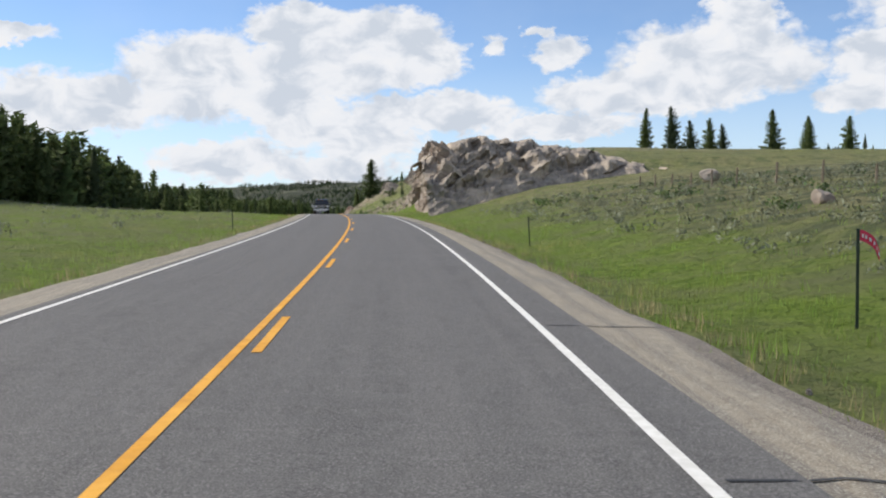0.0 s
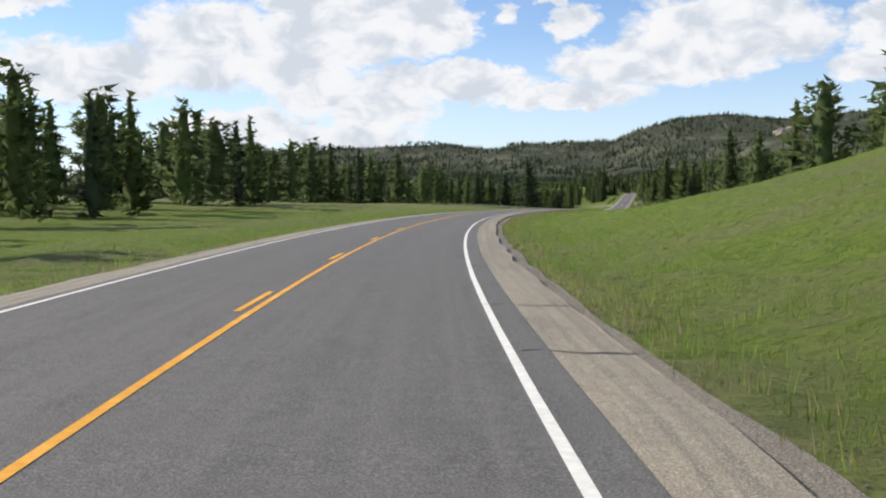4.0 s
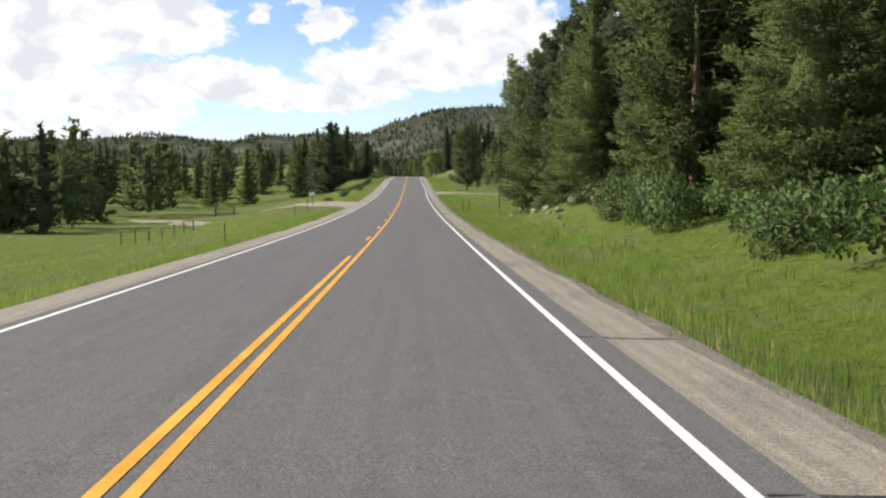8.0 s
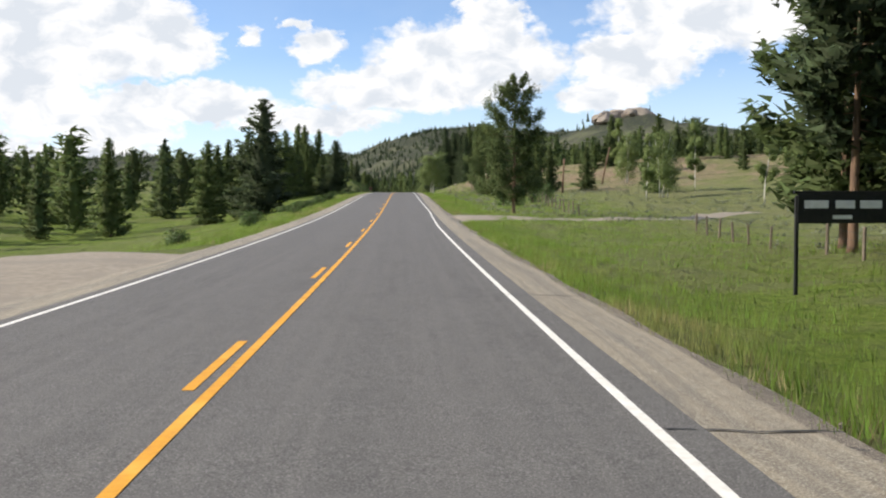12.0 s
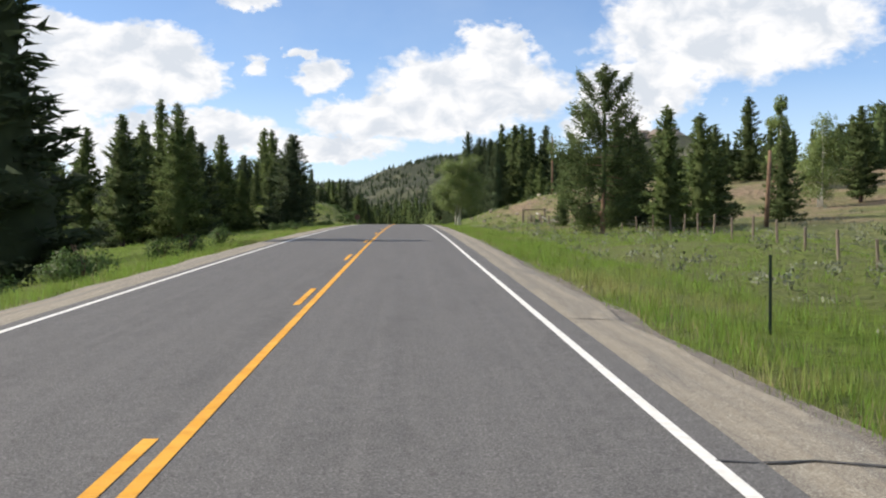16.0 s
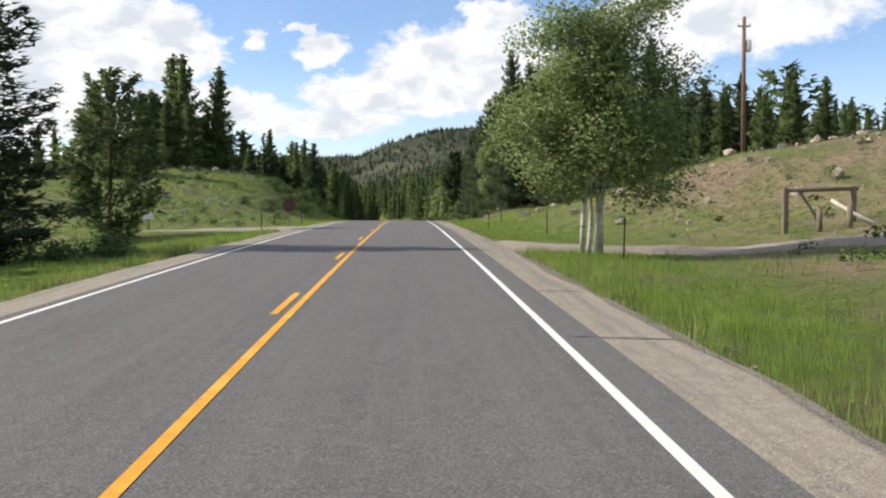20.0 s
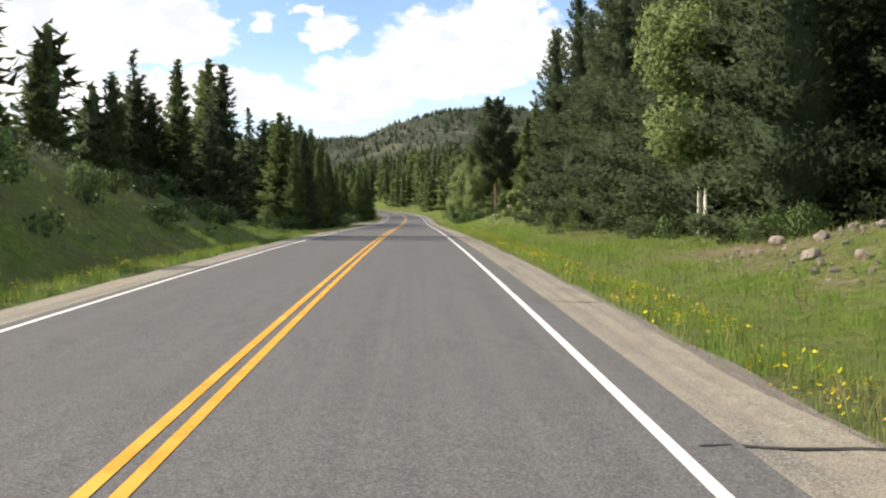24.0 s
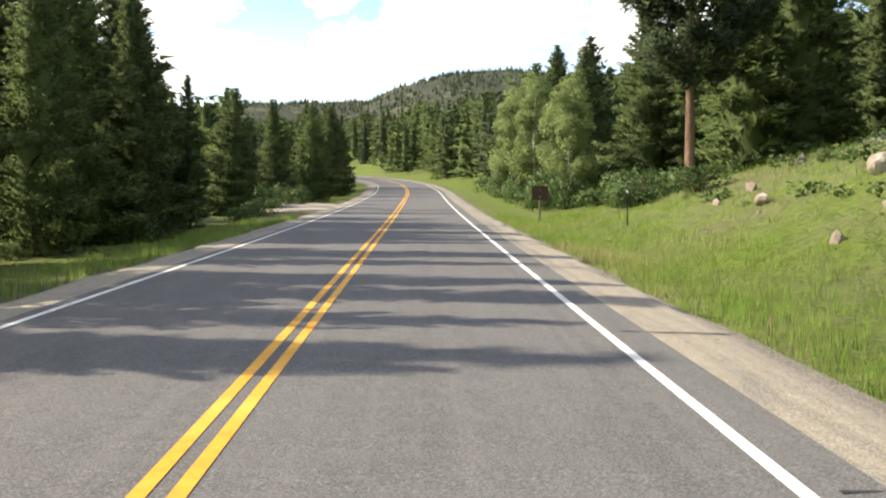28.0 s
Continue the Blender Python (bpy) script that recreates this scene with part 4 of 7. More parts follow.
# all in the darkest needles: the stand's deep shade is put into the colour
SPRUCE_SHADED = [conifer_meshes(65 + k, 10.0, 0.015, w, 150, "fir", 28000, 0.125, m, BARK, 0.4, 0) for k, (w, m) in enumerate(((2.5, NEEDLE3), (2.3, NEEDLE3), (2.6, NEEDLE3)))]
PINE = [conifer_meshes(31 + k, 10.0, b, w, 54, f, 4600, 0.43, m, REDBARK, 0.05, 27) for k, (b, w, m, f) in enumerate(PINE_FORMS)]
PINE_NEAR = [conifer_meshes(31 + k, 10.0, b, w, 54, f, 26000, 0.185, m, REDBARK, 0.05, 54) for k, (b, w, m, f) in enumerate(PINE_FORMS)]
THIN = [conifer_meshes(51 + k, 10.0, b, w, 60, "thin", 2000, 0.28, NEEDLE3, BARK, 0.25, 20) for k, (b, w) in enumerate(((0.12, 1.3), (0.2, 1.1)))]
ASPEN_BARE = [aspen_meshes(74, 10.0, 1, 7500, 2.0, 0.95, 20, 0.52, 0.0, 1.35), aspen_meshes(75, 10.0, 2, 9500, 1.9, 0.95, 15, 0.55, 0.5, 1.3)]
ASPEN_SLIM = [aspen_meshes(76 + k, 10.0, 1, 1700, 1.8, 1.7, 18, 0.28, 0.0, 0.55) for k in range(2)]
ASPEN = [aspen_meshes(71, 10.0, 4, 12000, 2.7, 1.0), aspen_meshes(72, 10.0, 1, 6000, 1.9, 1.0), aspen_meshes(73, 10.0, 2, 20000, 2.4, 0.75), aspen_meshes(71, 10.0, 4, 52000, 2.3, 0.52, 28, 0.22, 0.42, 0.85, 0.6)]
FAR_FORMS = ((0.04, 2.3, NEEDLE, "fir"), (0.05, 2.0, NEEDLE2, "fir"), (0.03, 2.5, NEEDLE3, "fir"), (0.08, 1.7, NEEDLE, "fir"), (0.12, 2.4, NEEDLE, "pine"), (0.10, 2.1, NEEDLE2, "pine"))
FAR_ARR = [conifer_crown(91 + k, 10.0, b, w, 44, f, 470, 0.72, 0.5 if f == "fir" else 0.4, 6, 6) for k, (b, w, m, f) in enumerate(FAR_FORMS)]
FAR_MAT = [m for _, _, m, _ in FAR_FORMS]
KINDS = {
    "spruce": (SPRUCE, "conifer", "dense dark green spruce with drooping branches", "conifer"),
    "pine": (PINE, "pine_tree", "tall green pine with an orange-brown trunk", "pine tree"),
    "thin": (THIN, "thin_conifer", "thin ragged conifer with sparse dark needles", "conifer"),
    "bare_aspen": (ASPEN_BARE, "aspen_tree", "tall aspen with a bare white trunk and high crown", "aspen tree"),
    "slim_aspen": (ASPEN_SLIM, "aspen_sapling", "slender young aspen with thin white stem", "sapling"),
    "aspen": (ASPEN, "aspen_tree", "pale green aspen with white bark", "aspen tree"),
}
tree_rng = random.Random(5)


def tree(kind, s, u, h, which=None, wide=None, sink=0.15):
    """One tree of height h, at s along and u right of the road."""
    meshes, name, label, cat = KINDS[kind]
    if abs(u) < (16.5 if u > 0 else 13) and s > -20 or -24 < u < 0 and 284 < s < 326 or 0 < u < 22 and 400 < s < 460:
        meshes = {"spruce": SPRUCE_NEAR, "pine": PINE_NEAR}.get(kind, meshes)
    if kind == "spruce" and (h >= 16 and 0 < u < 22 and 395 < s < 460 or h >= 11 and 0 < u < 15.5 and 30 < s < 125):
        meshes = SPRUCE_TALL if s < 200 else SPRUCE_SHADED
    k = tree_rng.randrange(min(len(meshes), 5 if kind == "spruce" else 3)) if which is None else which
    if wide is None:
        wide = (tree_rng.uniform(1.1, 1.4) if h < 15 else tree_rng.uniform(0.85, 1.0)) if kind == "spruce" else 1.0
    x, y = on_road(s, u)
    ob = new(name)
    ob.matrix_basis = Matrix.Translation((x, y, ground_z(s, u) - sink)) @ pose(0, 0, 0, tree_rng.uniform(-1.5, 1.5), tree_rng.uniform(-1.5, 1.5), tree_rng.uniform(0, 360)) @ Matrix.Diagonal((wide * h / 10, wide * h / 10, h / 10, 1))
    tagged(ob, label, cat, "roadside trees")
    for nm, me in zip(("trunk", "crown"), meshes[k]):
        p = new(nm, me)
        p.parent = ob
    return ob


def grove(n, s0, s1, u0, u1, h0, h1, kinds, seed, gap=2.0):
    """A stand of trees strewn over a stretch beside the road."""
    r = random.Random(seed)
    put = []
    tries = 0
    while len(put) < n and tries < n * 12:
        tries += 1
        s, u = r.uniform(s0, s1), r.uniform(u0, u1)
        if any(abs(s - a) < gap and abs(u - b) < gap for a, b in put):
            continue
        put.append((s, u))
        tree(r.choice(kinds), s, u, r.uniform(h0, h1))


def arrays(me):
    v = np.empty(len(me.vertices) * 3, dtype=np.float32)
    me.vertices.foreach_get("co", v)
    f = np.empty(len(me.loops), dtype=np.int32)
    me.loops.foreach_get("vertex_index", f)
    return v.reshape(-1, 3), f


def joined(name, pieces, materials):
    """One mesh of triangles from (vertices, corner indices, material slot[, soft normals]) pieces."""
    vs, fs, ms, k = [], [], [], 0
    for v, f, m, *_ in pieces:
        vs.append(v)
        fs.append(f + k)
        ms.append(np.full(len(f) // 3, m, dtype=np.int32))
        k += len(v)
    vs, fs, ms = np.concatenate(vs), np.concatenate(fs), np.concatenate(ms)
    if len(pieces[0]) > 3:
        return lit_mesh(name, vs, fs, np.concatenate([p[3] for p in pieces]), materials, ms)
    me = bpy.data.meshes.new(name)
    me.vertices.add(len(vs))
    me.vertices.foreach_set("co", vs.astype(np.float32).ravel())
    me.loops.add(len(fs))
    me.loops.foreach_set("vertex_index", fs.astype(np.int32))
    n = len(fs) // 3
    me.polygons.add(n)
    me.polygons.foreach_set("loop_start", np.arange(0, 3 * n, 3, dtype=np.int32))
    me.polygons.foreach_set("loop_total", np.full(n, 3, dtype=np.int32))
    for m in materials:
        me.materials.append(m)
    me.polygons.foreach_set("material_index", ms)
    me.update(calc_edges=True)
    me.validate()
    me.shade_flat()
    return me


def wood(n, s0, s1, u0, u1, h0, h1, seed, gap=2.0, label="dense dark conifer wood back from the road"):
    """A wood whose trees nobody could count, as one object."""
    r = random.Random(seed)
    put, pieces, tries = [], [], 0
    while len(put) < n and tries < n * 10:
        tries += 1
        s, u = r.uniform(s0, s1), r.uniform(u0, u1)
        if abs(u) < 10 or any(abs(s - a) < gap and abs(u - b) < gap for a, b in put):
            continue
        put.append((s, u))
        k = r.randrange(len(FAR_ARR))
        v, f, nr = FAR_ARR[k]
        h, a = r.uniform(h0, h1), r.uniform(0, 6.28)
        w = h / 10 * r.uniform(1.0, 1.4)
        x, y = on_road(s, u)
        p = np.stack((w * (v[:, 0] * math.cos(a) - v[:, 1] * math.sin(a)) + x, w * (v[:, 0] * math.sin(a) + v[:, 1] * math.cos(a)) + y, v[:, 2] * h / 10 + ground_z(s, u) - 0.2), axis=1)
        turned = np.stack((nr[:, 0] * math.cos(a) - nr[:, 1] * math.sin(a), nr[:, 0] * math.sin(a) + nr[:, 1] * math.cos(a), nr[:, 2]), axis=1)
        pieces.append((p, f.ravel(), k, turned))
    tagged(new("conifer_wood", joined("conifer_wood", pieces, FAR_MAT)), label, "woods", kind="stuff")


# ---- woods back from the road ----
wood(170, -990, -770, -150, -74, 14, 20, 1, 2.2)
wood(72, -1150, -990, -190, -100, 11, 16, 2, 3)
wood(70, -800, -690, -50, -22, 6, 8, 3, 2.0)
wood(60, -810, -690, -92, -52, 15, 19, 30, 2.0)
wood(50, -700, -600, -120, -66, 18, 22, 31, 2.2)
wood(66, -690, -630, -38, -20, 5.5, 8, 29, 1.8)
wood(66, -630, -560, -36, -19, 8.5, 11.5, 35, 1.8)
wood(64, -690, -630, -78, -36, 9, 12, 32, 2.0)
wood(66, -630, -560, -78, -36, 12.5, 16, 36, 2.0)
wood(62, -570, -520, -60, -24, 6.5, 8.5, 37, 1.9)
wood(95, -520, -440, -60, -20, 9.5, 12.5, 4, 1.9)
wood(131, -460, -310, -110, -36, 10, 15, 24, 2.2)
wood(72, -480, -330, 30, 110, 9, 15, 5, 2.5)
wood(131, -270, -70, -110, -38, 9, 15, 6, 2.2)
wood(170, -215, -60, 42, 130, 10, 16, 7, 2.2)
wood(131, -60, 110, -190, -85, 10, 15, 8, 2.3)
wood(78, -50, 150, 36, 90, 12, 18, 9, 2.2)
wood(98, -930, -740, -84, -62, 17, 22, 28, 2.0)
wood(144, 110, 330, -120, -36, 9, 14, 12, 2.2)
wood(131, 170, 400, 66, 150, 7.5, 10.5, 13, 2.3)
wood(90, 446, 620, -75, -24, 12, 17, 15, 2.2)
wood(50, 326, 395, 44, 95, 5, 8, 16, 2.2)
wood(36, 395, 500, 28, 50, 12, 17, 27, 2.2)
wood(44, 405, 500, 50, 95, 7, 10.5, 33, 2.2)
wood(131, 500, 700, 24, 100, 10, 16, 17, 2.2)
wood(144, 580, 800, -110, -14, 9, 14, 18, 2.2)
wood(104, 640, 900, 20, 120, 10, 15, 19, 2.5)
# ---- trees that stand by themselves ----
for s, u, h in ((-588, 15.5, 8), (-534, 62, 11), (-560, 48, 10), (-575, 55, 7), (-652, 29.6, 4.2), (-640, 36, 3.5), (-540, 30, 6), (-530, 28, 6.5), (-515, 27, 6), (-505, 28, 6), (-590, 58, 4), (-585, 64, 5), (-600, 50, 4), (-610, 46, 4), (-575, 70, 5),
                (-478, 17, 9), (-472, 20, 10), (-466, 23, 8), (-838, 59, 8.5), (-836, 65, 9), (-820, 75, 7), (-818, 80, 7.5), (-815, 84, 6.5), (-830, 88, 9), (-835, 93, 7), (-825, 98, 8), (-830, 104, 8)):
    tree("spruce", s, u, h)
tree("spruce", -702, 12.0, 1.7)
for s, u, h in ((-1000, -66, 12), (-905, -64, 15), (-880, -68, 13), (-850, -66, 16), (-812, -58, 14), (-770, -40, 10), (-755, -37, 11), (-752, -41, 11), (-685, -31, 9), (-735, -24, 6), (-715, -22, 6.5), (-690, -22, 6.5), (-670, -22, 7.5), (-655, -24, 9),
                (-630, -25, 8.5), (-600, -28, 9), (-560, -40, 11), (-520, -38, 11), (-480, -40, 14)):
    tree("spruce" if (int(s) % 3) else "thin", s, u, h)
# the dip
tree("spruce", -134, -22.4, 17.5, 2, 1.35)
tree("spruce", -135, 24, 18, 0, 1.25)
tree("spruce", -144, 29.5, 17, 4, 1.3)
tree("spruce", -112, 20, 13.5, 4, 1.4)
for s, u, h in ((-158, -36, 12), (-120, -33, 14), (-128, -37, 13), (-110, -34, 13), (-120, -25, 8), (-112, -29, 9), (-95, -24, 9), (-80, -27, 10), (-125, -40, 12), (-100, -38, 10), (-60, -32, 9)):
    tree("spruce", s, u, h)
for s, u, h in ((-148, 32, 11), (-97, 18, 15.5), (-128, 30, 12), (-118, 24, 12), (-110, 27, 13), (-98, 22, 10), (-92, 26, 12), (-86, 21, 11), (-80, 24, 13), (-125, 35, 12), (-105, 33, 12), (-90, 33, 13), (-75, 30, 12)):
    tree("spruce" if int(s) % 2 else "pine", s, u, h)
for s, u, h, k in ((-29, 16.5, 9.8, 1), (-35, 20.4, 8.8, 1), (-27, 19.5, 8, 0), (-31, 24, 9, 0)):
    tree("bare_aspen", s, u, h, k)
for s, u, h in ((-24, 24, 9), (-33, 29, 10), (-30, 22, 8), (-24, 20, 9)):
    tree("aspen", s, u, h, 2)
for s, u, h in ((-37, 25, 7.5), (-34, 27.5, 10), (-27, 25, 10), (-22, 28, 10), (-38, 31, 9), (-33, 22.6, 6), (-20, 23.5, 10), (-28, 30, 11)):
    tree("spruce", s, u, h)
for s, u, h in ((-53, -15, 14), (6, -28, 11), (0, -31, 11), (14, -30, 10), (22, -27, 9.5), (-10, -33, 11), (30, -32, 10), (18, -34, 12)):
    tree("spruce", s, u, h)
grove(26, -18, 34, 17, 34, 7.5, 11, ("spruce", "pine", "spruce"), 9, 2.5)
for s, u, h in ((-14, -27, 10), (-9, -25, 11), (-3, -27, 12), (4, -24.5, 10.5), (10, -26, 12), (17, -25, 10), (24, -24, 11), (32, -26, 12), (38, -24.5, 10), (44, -27, 12), (-6, -31, 13), (8, -33, 13), (26, -31, 12)):
    tree("pine" if int(s) % 3 == 1 else "spruce", s, u, h)
for s, u, h in ((-17, 21, 8), (-15, 27, 9.5), (-12, 19.5, 8), (-10, 24, 9), (-7, 29, 10), (-5, 21.5, 9), (-16, 31, 9), (-2, 26, 9)):
    tree("spruce", s, u, h)
# the wooded bank
grove(34, 38, 110, 14, 24, 11, 16, ("spruce", "pine", "spruce"), 10, 2.4)
grove(22, 36, 146, 24, 36, 12, 17, ("spruce", "pine"), 11, 2.6)
grove(12, 112, 146, 17.5, 25, 12, 15, ("pine", "spruce", "pine"), 21, 2.6)
for s, u, h, k in ((100, 16, 17, 1), (104, 18.5, 17, 1), (97, 19, 16, 1), (112, 15.5, 17, 0), (106, 14.2, 15, 2), (118, 17.5, 17, 0), (91, 16.5, 17, 1)):
    tree("pine", s, u, h, k)
# meadow and the climb
tree("pine", 185, 11.0, 11.6, 0, 0.95)
tree("pine", 259, 15.0, 11.2, 2, 1.05)
tree("spruce", 262, 20.5, 7.5)
for s, u, h in ((266, 24, 9), (272, 27, 8.5), (287, 16.6, 4.2), (289, 19.5, 4.0), (275, 19.5, 9.5), (278, 21.8, 9), (271, 22.5, 10), (331, 50, 12), (250, 40, 12), (300, 52, 11), (276, 34, 8)):
    tree("spruce", s, u, h)
for s, u, h in ((312, 47.5, 12), (296, 46, 10), (216, 30, 8), (232, 36, 9), (244, 44, 10), (205, 40, 8)):
    tree("aspen", s, u, h)
tree("aspen", 316, 7.98, 9.8, 3, 1.3)
tree("aspen", 414, 13.4, 12.5, 2, 0.95)
for s, u, h in ((221, -33.3, 12), (232, -24, 11), (285, -19.7, 13), (281, -24, 12), (311, -20.7, 12.5), (324, -16.5, 9), (262, -28, 11), (268, -38, 12), (302, -28, 13), (255, -22, 9), (306, -27, 16.5), (304, -31, 12), (299, -27, 12), (296, -20, 10), (300, -23, 11), (308, -24, 13), (316, -26, 14), (313, -18.5, 8), (298, -33, 13), (322, -22, 10), (290, -26, 11), (318, -32, 15), (292, -22, 11)):
    tree("spruce", s, u, h)
for s, u, h in ((431, -33, 21), (431, -26.6, 19.5), (426, -30, 19.5), (429, -36, 13), (434, -29, 13), (423, -33, 12)):
    tree("spruce", s, u, h, 4, 1.0)
for s, u, h in ((390, -31.5, 9.5), (396, -33, 8), (380, -27, 8), (384, -30, 9), (387, -26, 8.5), (394, -27.5, 9), (399, -26, 8.5), (403, -29, 10), (407, -27, 9.5), (411, -30, 11), (415, -27, 11), (419, -29, 13)):
    tree("spruce", s, u, h)
for s, u, h in ((352, 31, 5), (372, 30, 8), (365, 34, 7), (380, 27, 9.5), (378, 36, 8), (401, 23.8, 20.5), (408, 15, 21), (396, 20, 17), (404, 28, 19), (392, 27, 11), (414, 19, 20), (385, 32, 9), (411, 24, 19), (404, 19, 18), (398, 25.5, 20), (406, 22, 21.5), (409, 28, 21), (416, 26, 21.5), (402, 31, 20)):
    tree("spruce", s, u, h)
# the shaded stretch
for s, u, h in ((454, -15, 8), (456, -17.5, 9), (461, -15, 8.5), (464, -17, 10), (455, -21, 11), (439, -23, 9), (447, -20.4, 9.5), (477, -20, 17), (485, -21.6, 18), (500, -28.4, 22), (509, -17.7, 15), (521, -15.6, 14), (507, -17, 14), (461, -15.5, 14), (465, -17, 16),
                (481, -13, 13), (490, -11.5, 12.5), (497, -14, 13.5), (500, -12, 13), (499, -17, 14), (505, -14, 13), (512, -14.5, 12), (506, -11, 11.5), (514, -12, 8.5), (530, -11, 8.5), (538, -13, 9), (548, -11, 8.8), (560, -9.2, 9.5), (566, -10.4, 10), (572, -8.6, 10), (579, -9.4, 10), (585, -8.6, 10), (592, -9.6, 10.5), (424, -31, 14), (456, -20, 10)):
    tree("spruce", s, u, h)
for s, u, h in ((527, -17.4, 17.5), (515, -21.5, 17.5), (530, -19, 13), (470, -25, 18), (587, -21, 13)):
    tree("thin", s, u, h)
for s, u, h in ((430, 13.4, 18), (440, 15.6, 20), (419, 15, 19), (424, 14.5, 17), (429, 16, 19), (435, 14.5, 17), (441, 16.5, 19), (446, 13.8, 17), (452, 15.5, 16), (458, 17.5, 15), (450, 12.2, 15), (423, 19, 19), (432, 20, 19), (443, 21, 18), (415, 22, 19), (438, 18.5, 20), (427, 21, 20), (426, 17.5, 20), (420, 20.5, 20), (412, 18, 20), (422, 25, 21)):
    tree("spruce", s, u, h)
tree("spruce", 433, 11.6, 3.9, 1)
tree("pine", 505, 12.4, 15, 1)
for s, u, h in ((519, 19, 16), (512, 17, 13), (528, 16, 13), (535, 20, 15), (500, 20, 9), (494, 24, 4.5), (545, 14, 12), (556, 12, 12), (570, 13, 12)):
    tree("spruce", s, u, h)
for s, u, h in ((518, 22.8, 12.5), (514, 20, 14), (522, 28, 10), (526, 20.5, 15), (564, 14.5, 14), (560, 17.5, 14), (571, 16, 14)):
    tree("spruce", s, u, h)
for s, u, h in ((526, 10.5, 7.5), (540, 10, 9), (550, 9.5, 9.5), (534, 11.5, 9), (545, 11, 10), (556, 10.2, 10)):
    tree("aspen", s, u, h, 2)
for s, u, h in ((458, 9.0, 3.6), (462, 10.5, 4), (457, 10.4, 4.2), (465, 11.8, 4.5), (460, 11.6, 3.8), (468, 13.2, 4.2), (455, 9.6, 3.2)):
    tree("slim_aspen", s, u, h)
tree("spruce", 238, -17.3, 15.8, 2, 1.6)
tree("spruce", 315.5, -12.9, 12.0, 2, 1.6)
tree("pine", 340, -15.4, 9.5, 2, 1.0)
for s, u, h in ((474.5, -10.6, 9), (478, -10.2, 9.8), (483, -10.4, 11), (487, -12, 11.5), (494, -10.2, 10), (503, -9.8, 10.5), (512, -9.8, 7.5)):
    tree("spruce", s, u, h, None, 0.85)
tree("spruce", -605, 20.5, 16.0, 0, 1.7)
for s, u, h in ((-640, 38, 6), (-632, 41, 5), (-622, 40, 6.5), (-612, 37, 6), (-650, 44, 5), (-655, 52, 6), (-648, 58, 7), (-640, 27, 3.2), (-668, 34, 4), (-672, 41, 4.5)):
    tree("spruce", s, u, h)
wood(55, 585, 690, -26, -10.2, 8, 11.5, 34, 1.6)
wood(122, 690, 980, -60, 60, 9, 14, 25, 2.6)
wood(70, 575, 700, 11, 30, 9, 13, 26, 2.4)



def far_woods(n, seed):
    """Low conifers on the distant hills, past counting."""
    r = random.Random(seed)
    vs, fs = [], []
    while len(fs) < n * 10:
        s, u = r.uniform(-1150, 3600), r.uniform(-1500, 1500)
        if abs(u) < 110 and s < 1000 or abs(u) < 40 or (u > 0 and s < -640):
            continue
        x, y = on_road(s, u)
        d = noise.noise((x * 0.008, y * 0.008, 11))
        near = abs(u) < 420
        if r.random() > (0.9 if near else 0.6) + 0.9 * d:
            continue
        z, h = ground_z(s, u), r.uniform(5, 11)
        k = len(vs)
        w = h * r.uniform(0.13, 0.2)
        a0 = r.uniform(0, 6)
        for j in range(5):
            a = a0 + j * 1.2566
            for q, rr in ((0.05, 1.0), (0.38, 0.72)):
                vs.append((x + w * rr * math.cos(a) * r.uniform(0.7, 1.2), y + w * rr * math.sin(a) * r.uniform(0.7, 1.2), z + h * q))
        vs.append((x, y, z + h * 0.62))
        vs.append((x, y, z + h))
        for j in range(5):
            a, b = k + 2 * j, k + 2 * ((j + 1) % 5)
            fs += [(a, b, k + 10), (a + 1, b + 1, k + 11)]
    me = mesh_of("far_woods", vs, fs, NEEDLE3)
    tagged(new("far_woods", me), "dark conifer woods on the distant hills", "woods", kind="stuff")


far_woods(9500, 8)


def ridge_woods(n, seed):
    """Thin forest on the long ridge that closes the valley."""
    r = random.Random(seed)
    vs, fs = [], []
    while len(fs) < n * 4:
        s, u = r.uniform(1500, 3900), r.uniform(-1500, 1700)
        x, y = on_road(s, u)
        if abs(x) > 0.5 * y or r.random() > 0.55 + 1.3 * noise.noise((x * 0.007, y * 0.007, 21)):
            continue
        z, h = ground_z(s, u), r.uniform(9, 17)
        w, k, a0 = h * 0.22, len(vs), r.uniform(0, 6)
        vs += [(x + w * math.cos(a0 + j * 1.571), y + w * math.sin(a0 + j * 1.571), z) for j in range(4)] + [(x, y, z + h)]
        fs += [(k + j, k + (j + 1) % 4, k + 4) for j in range(4)]
    tagged(new("far_woods", mesh_of("far_woods", vs, fs, NEEDLE3)), "thin dark forest on the far ridge", "woods", kind="stuff")


ridge_woods(11000, 18)


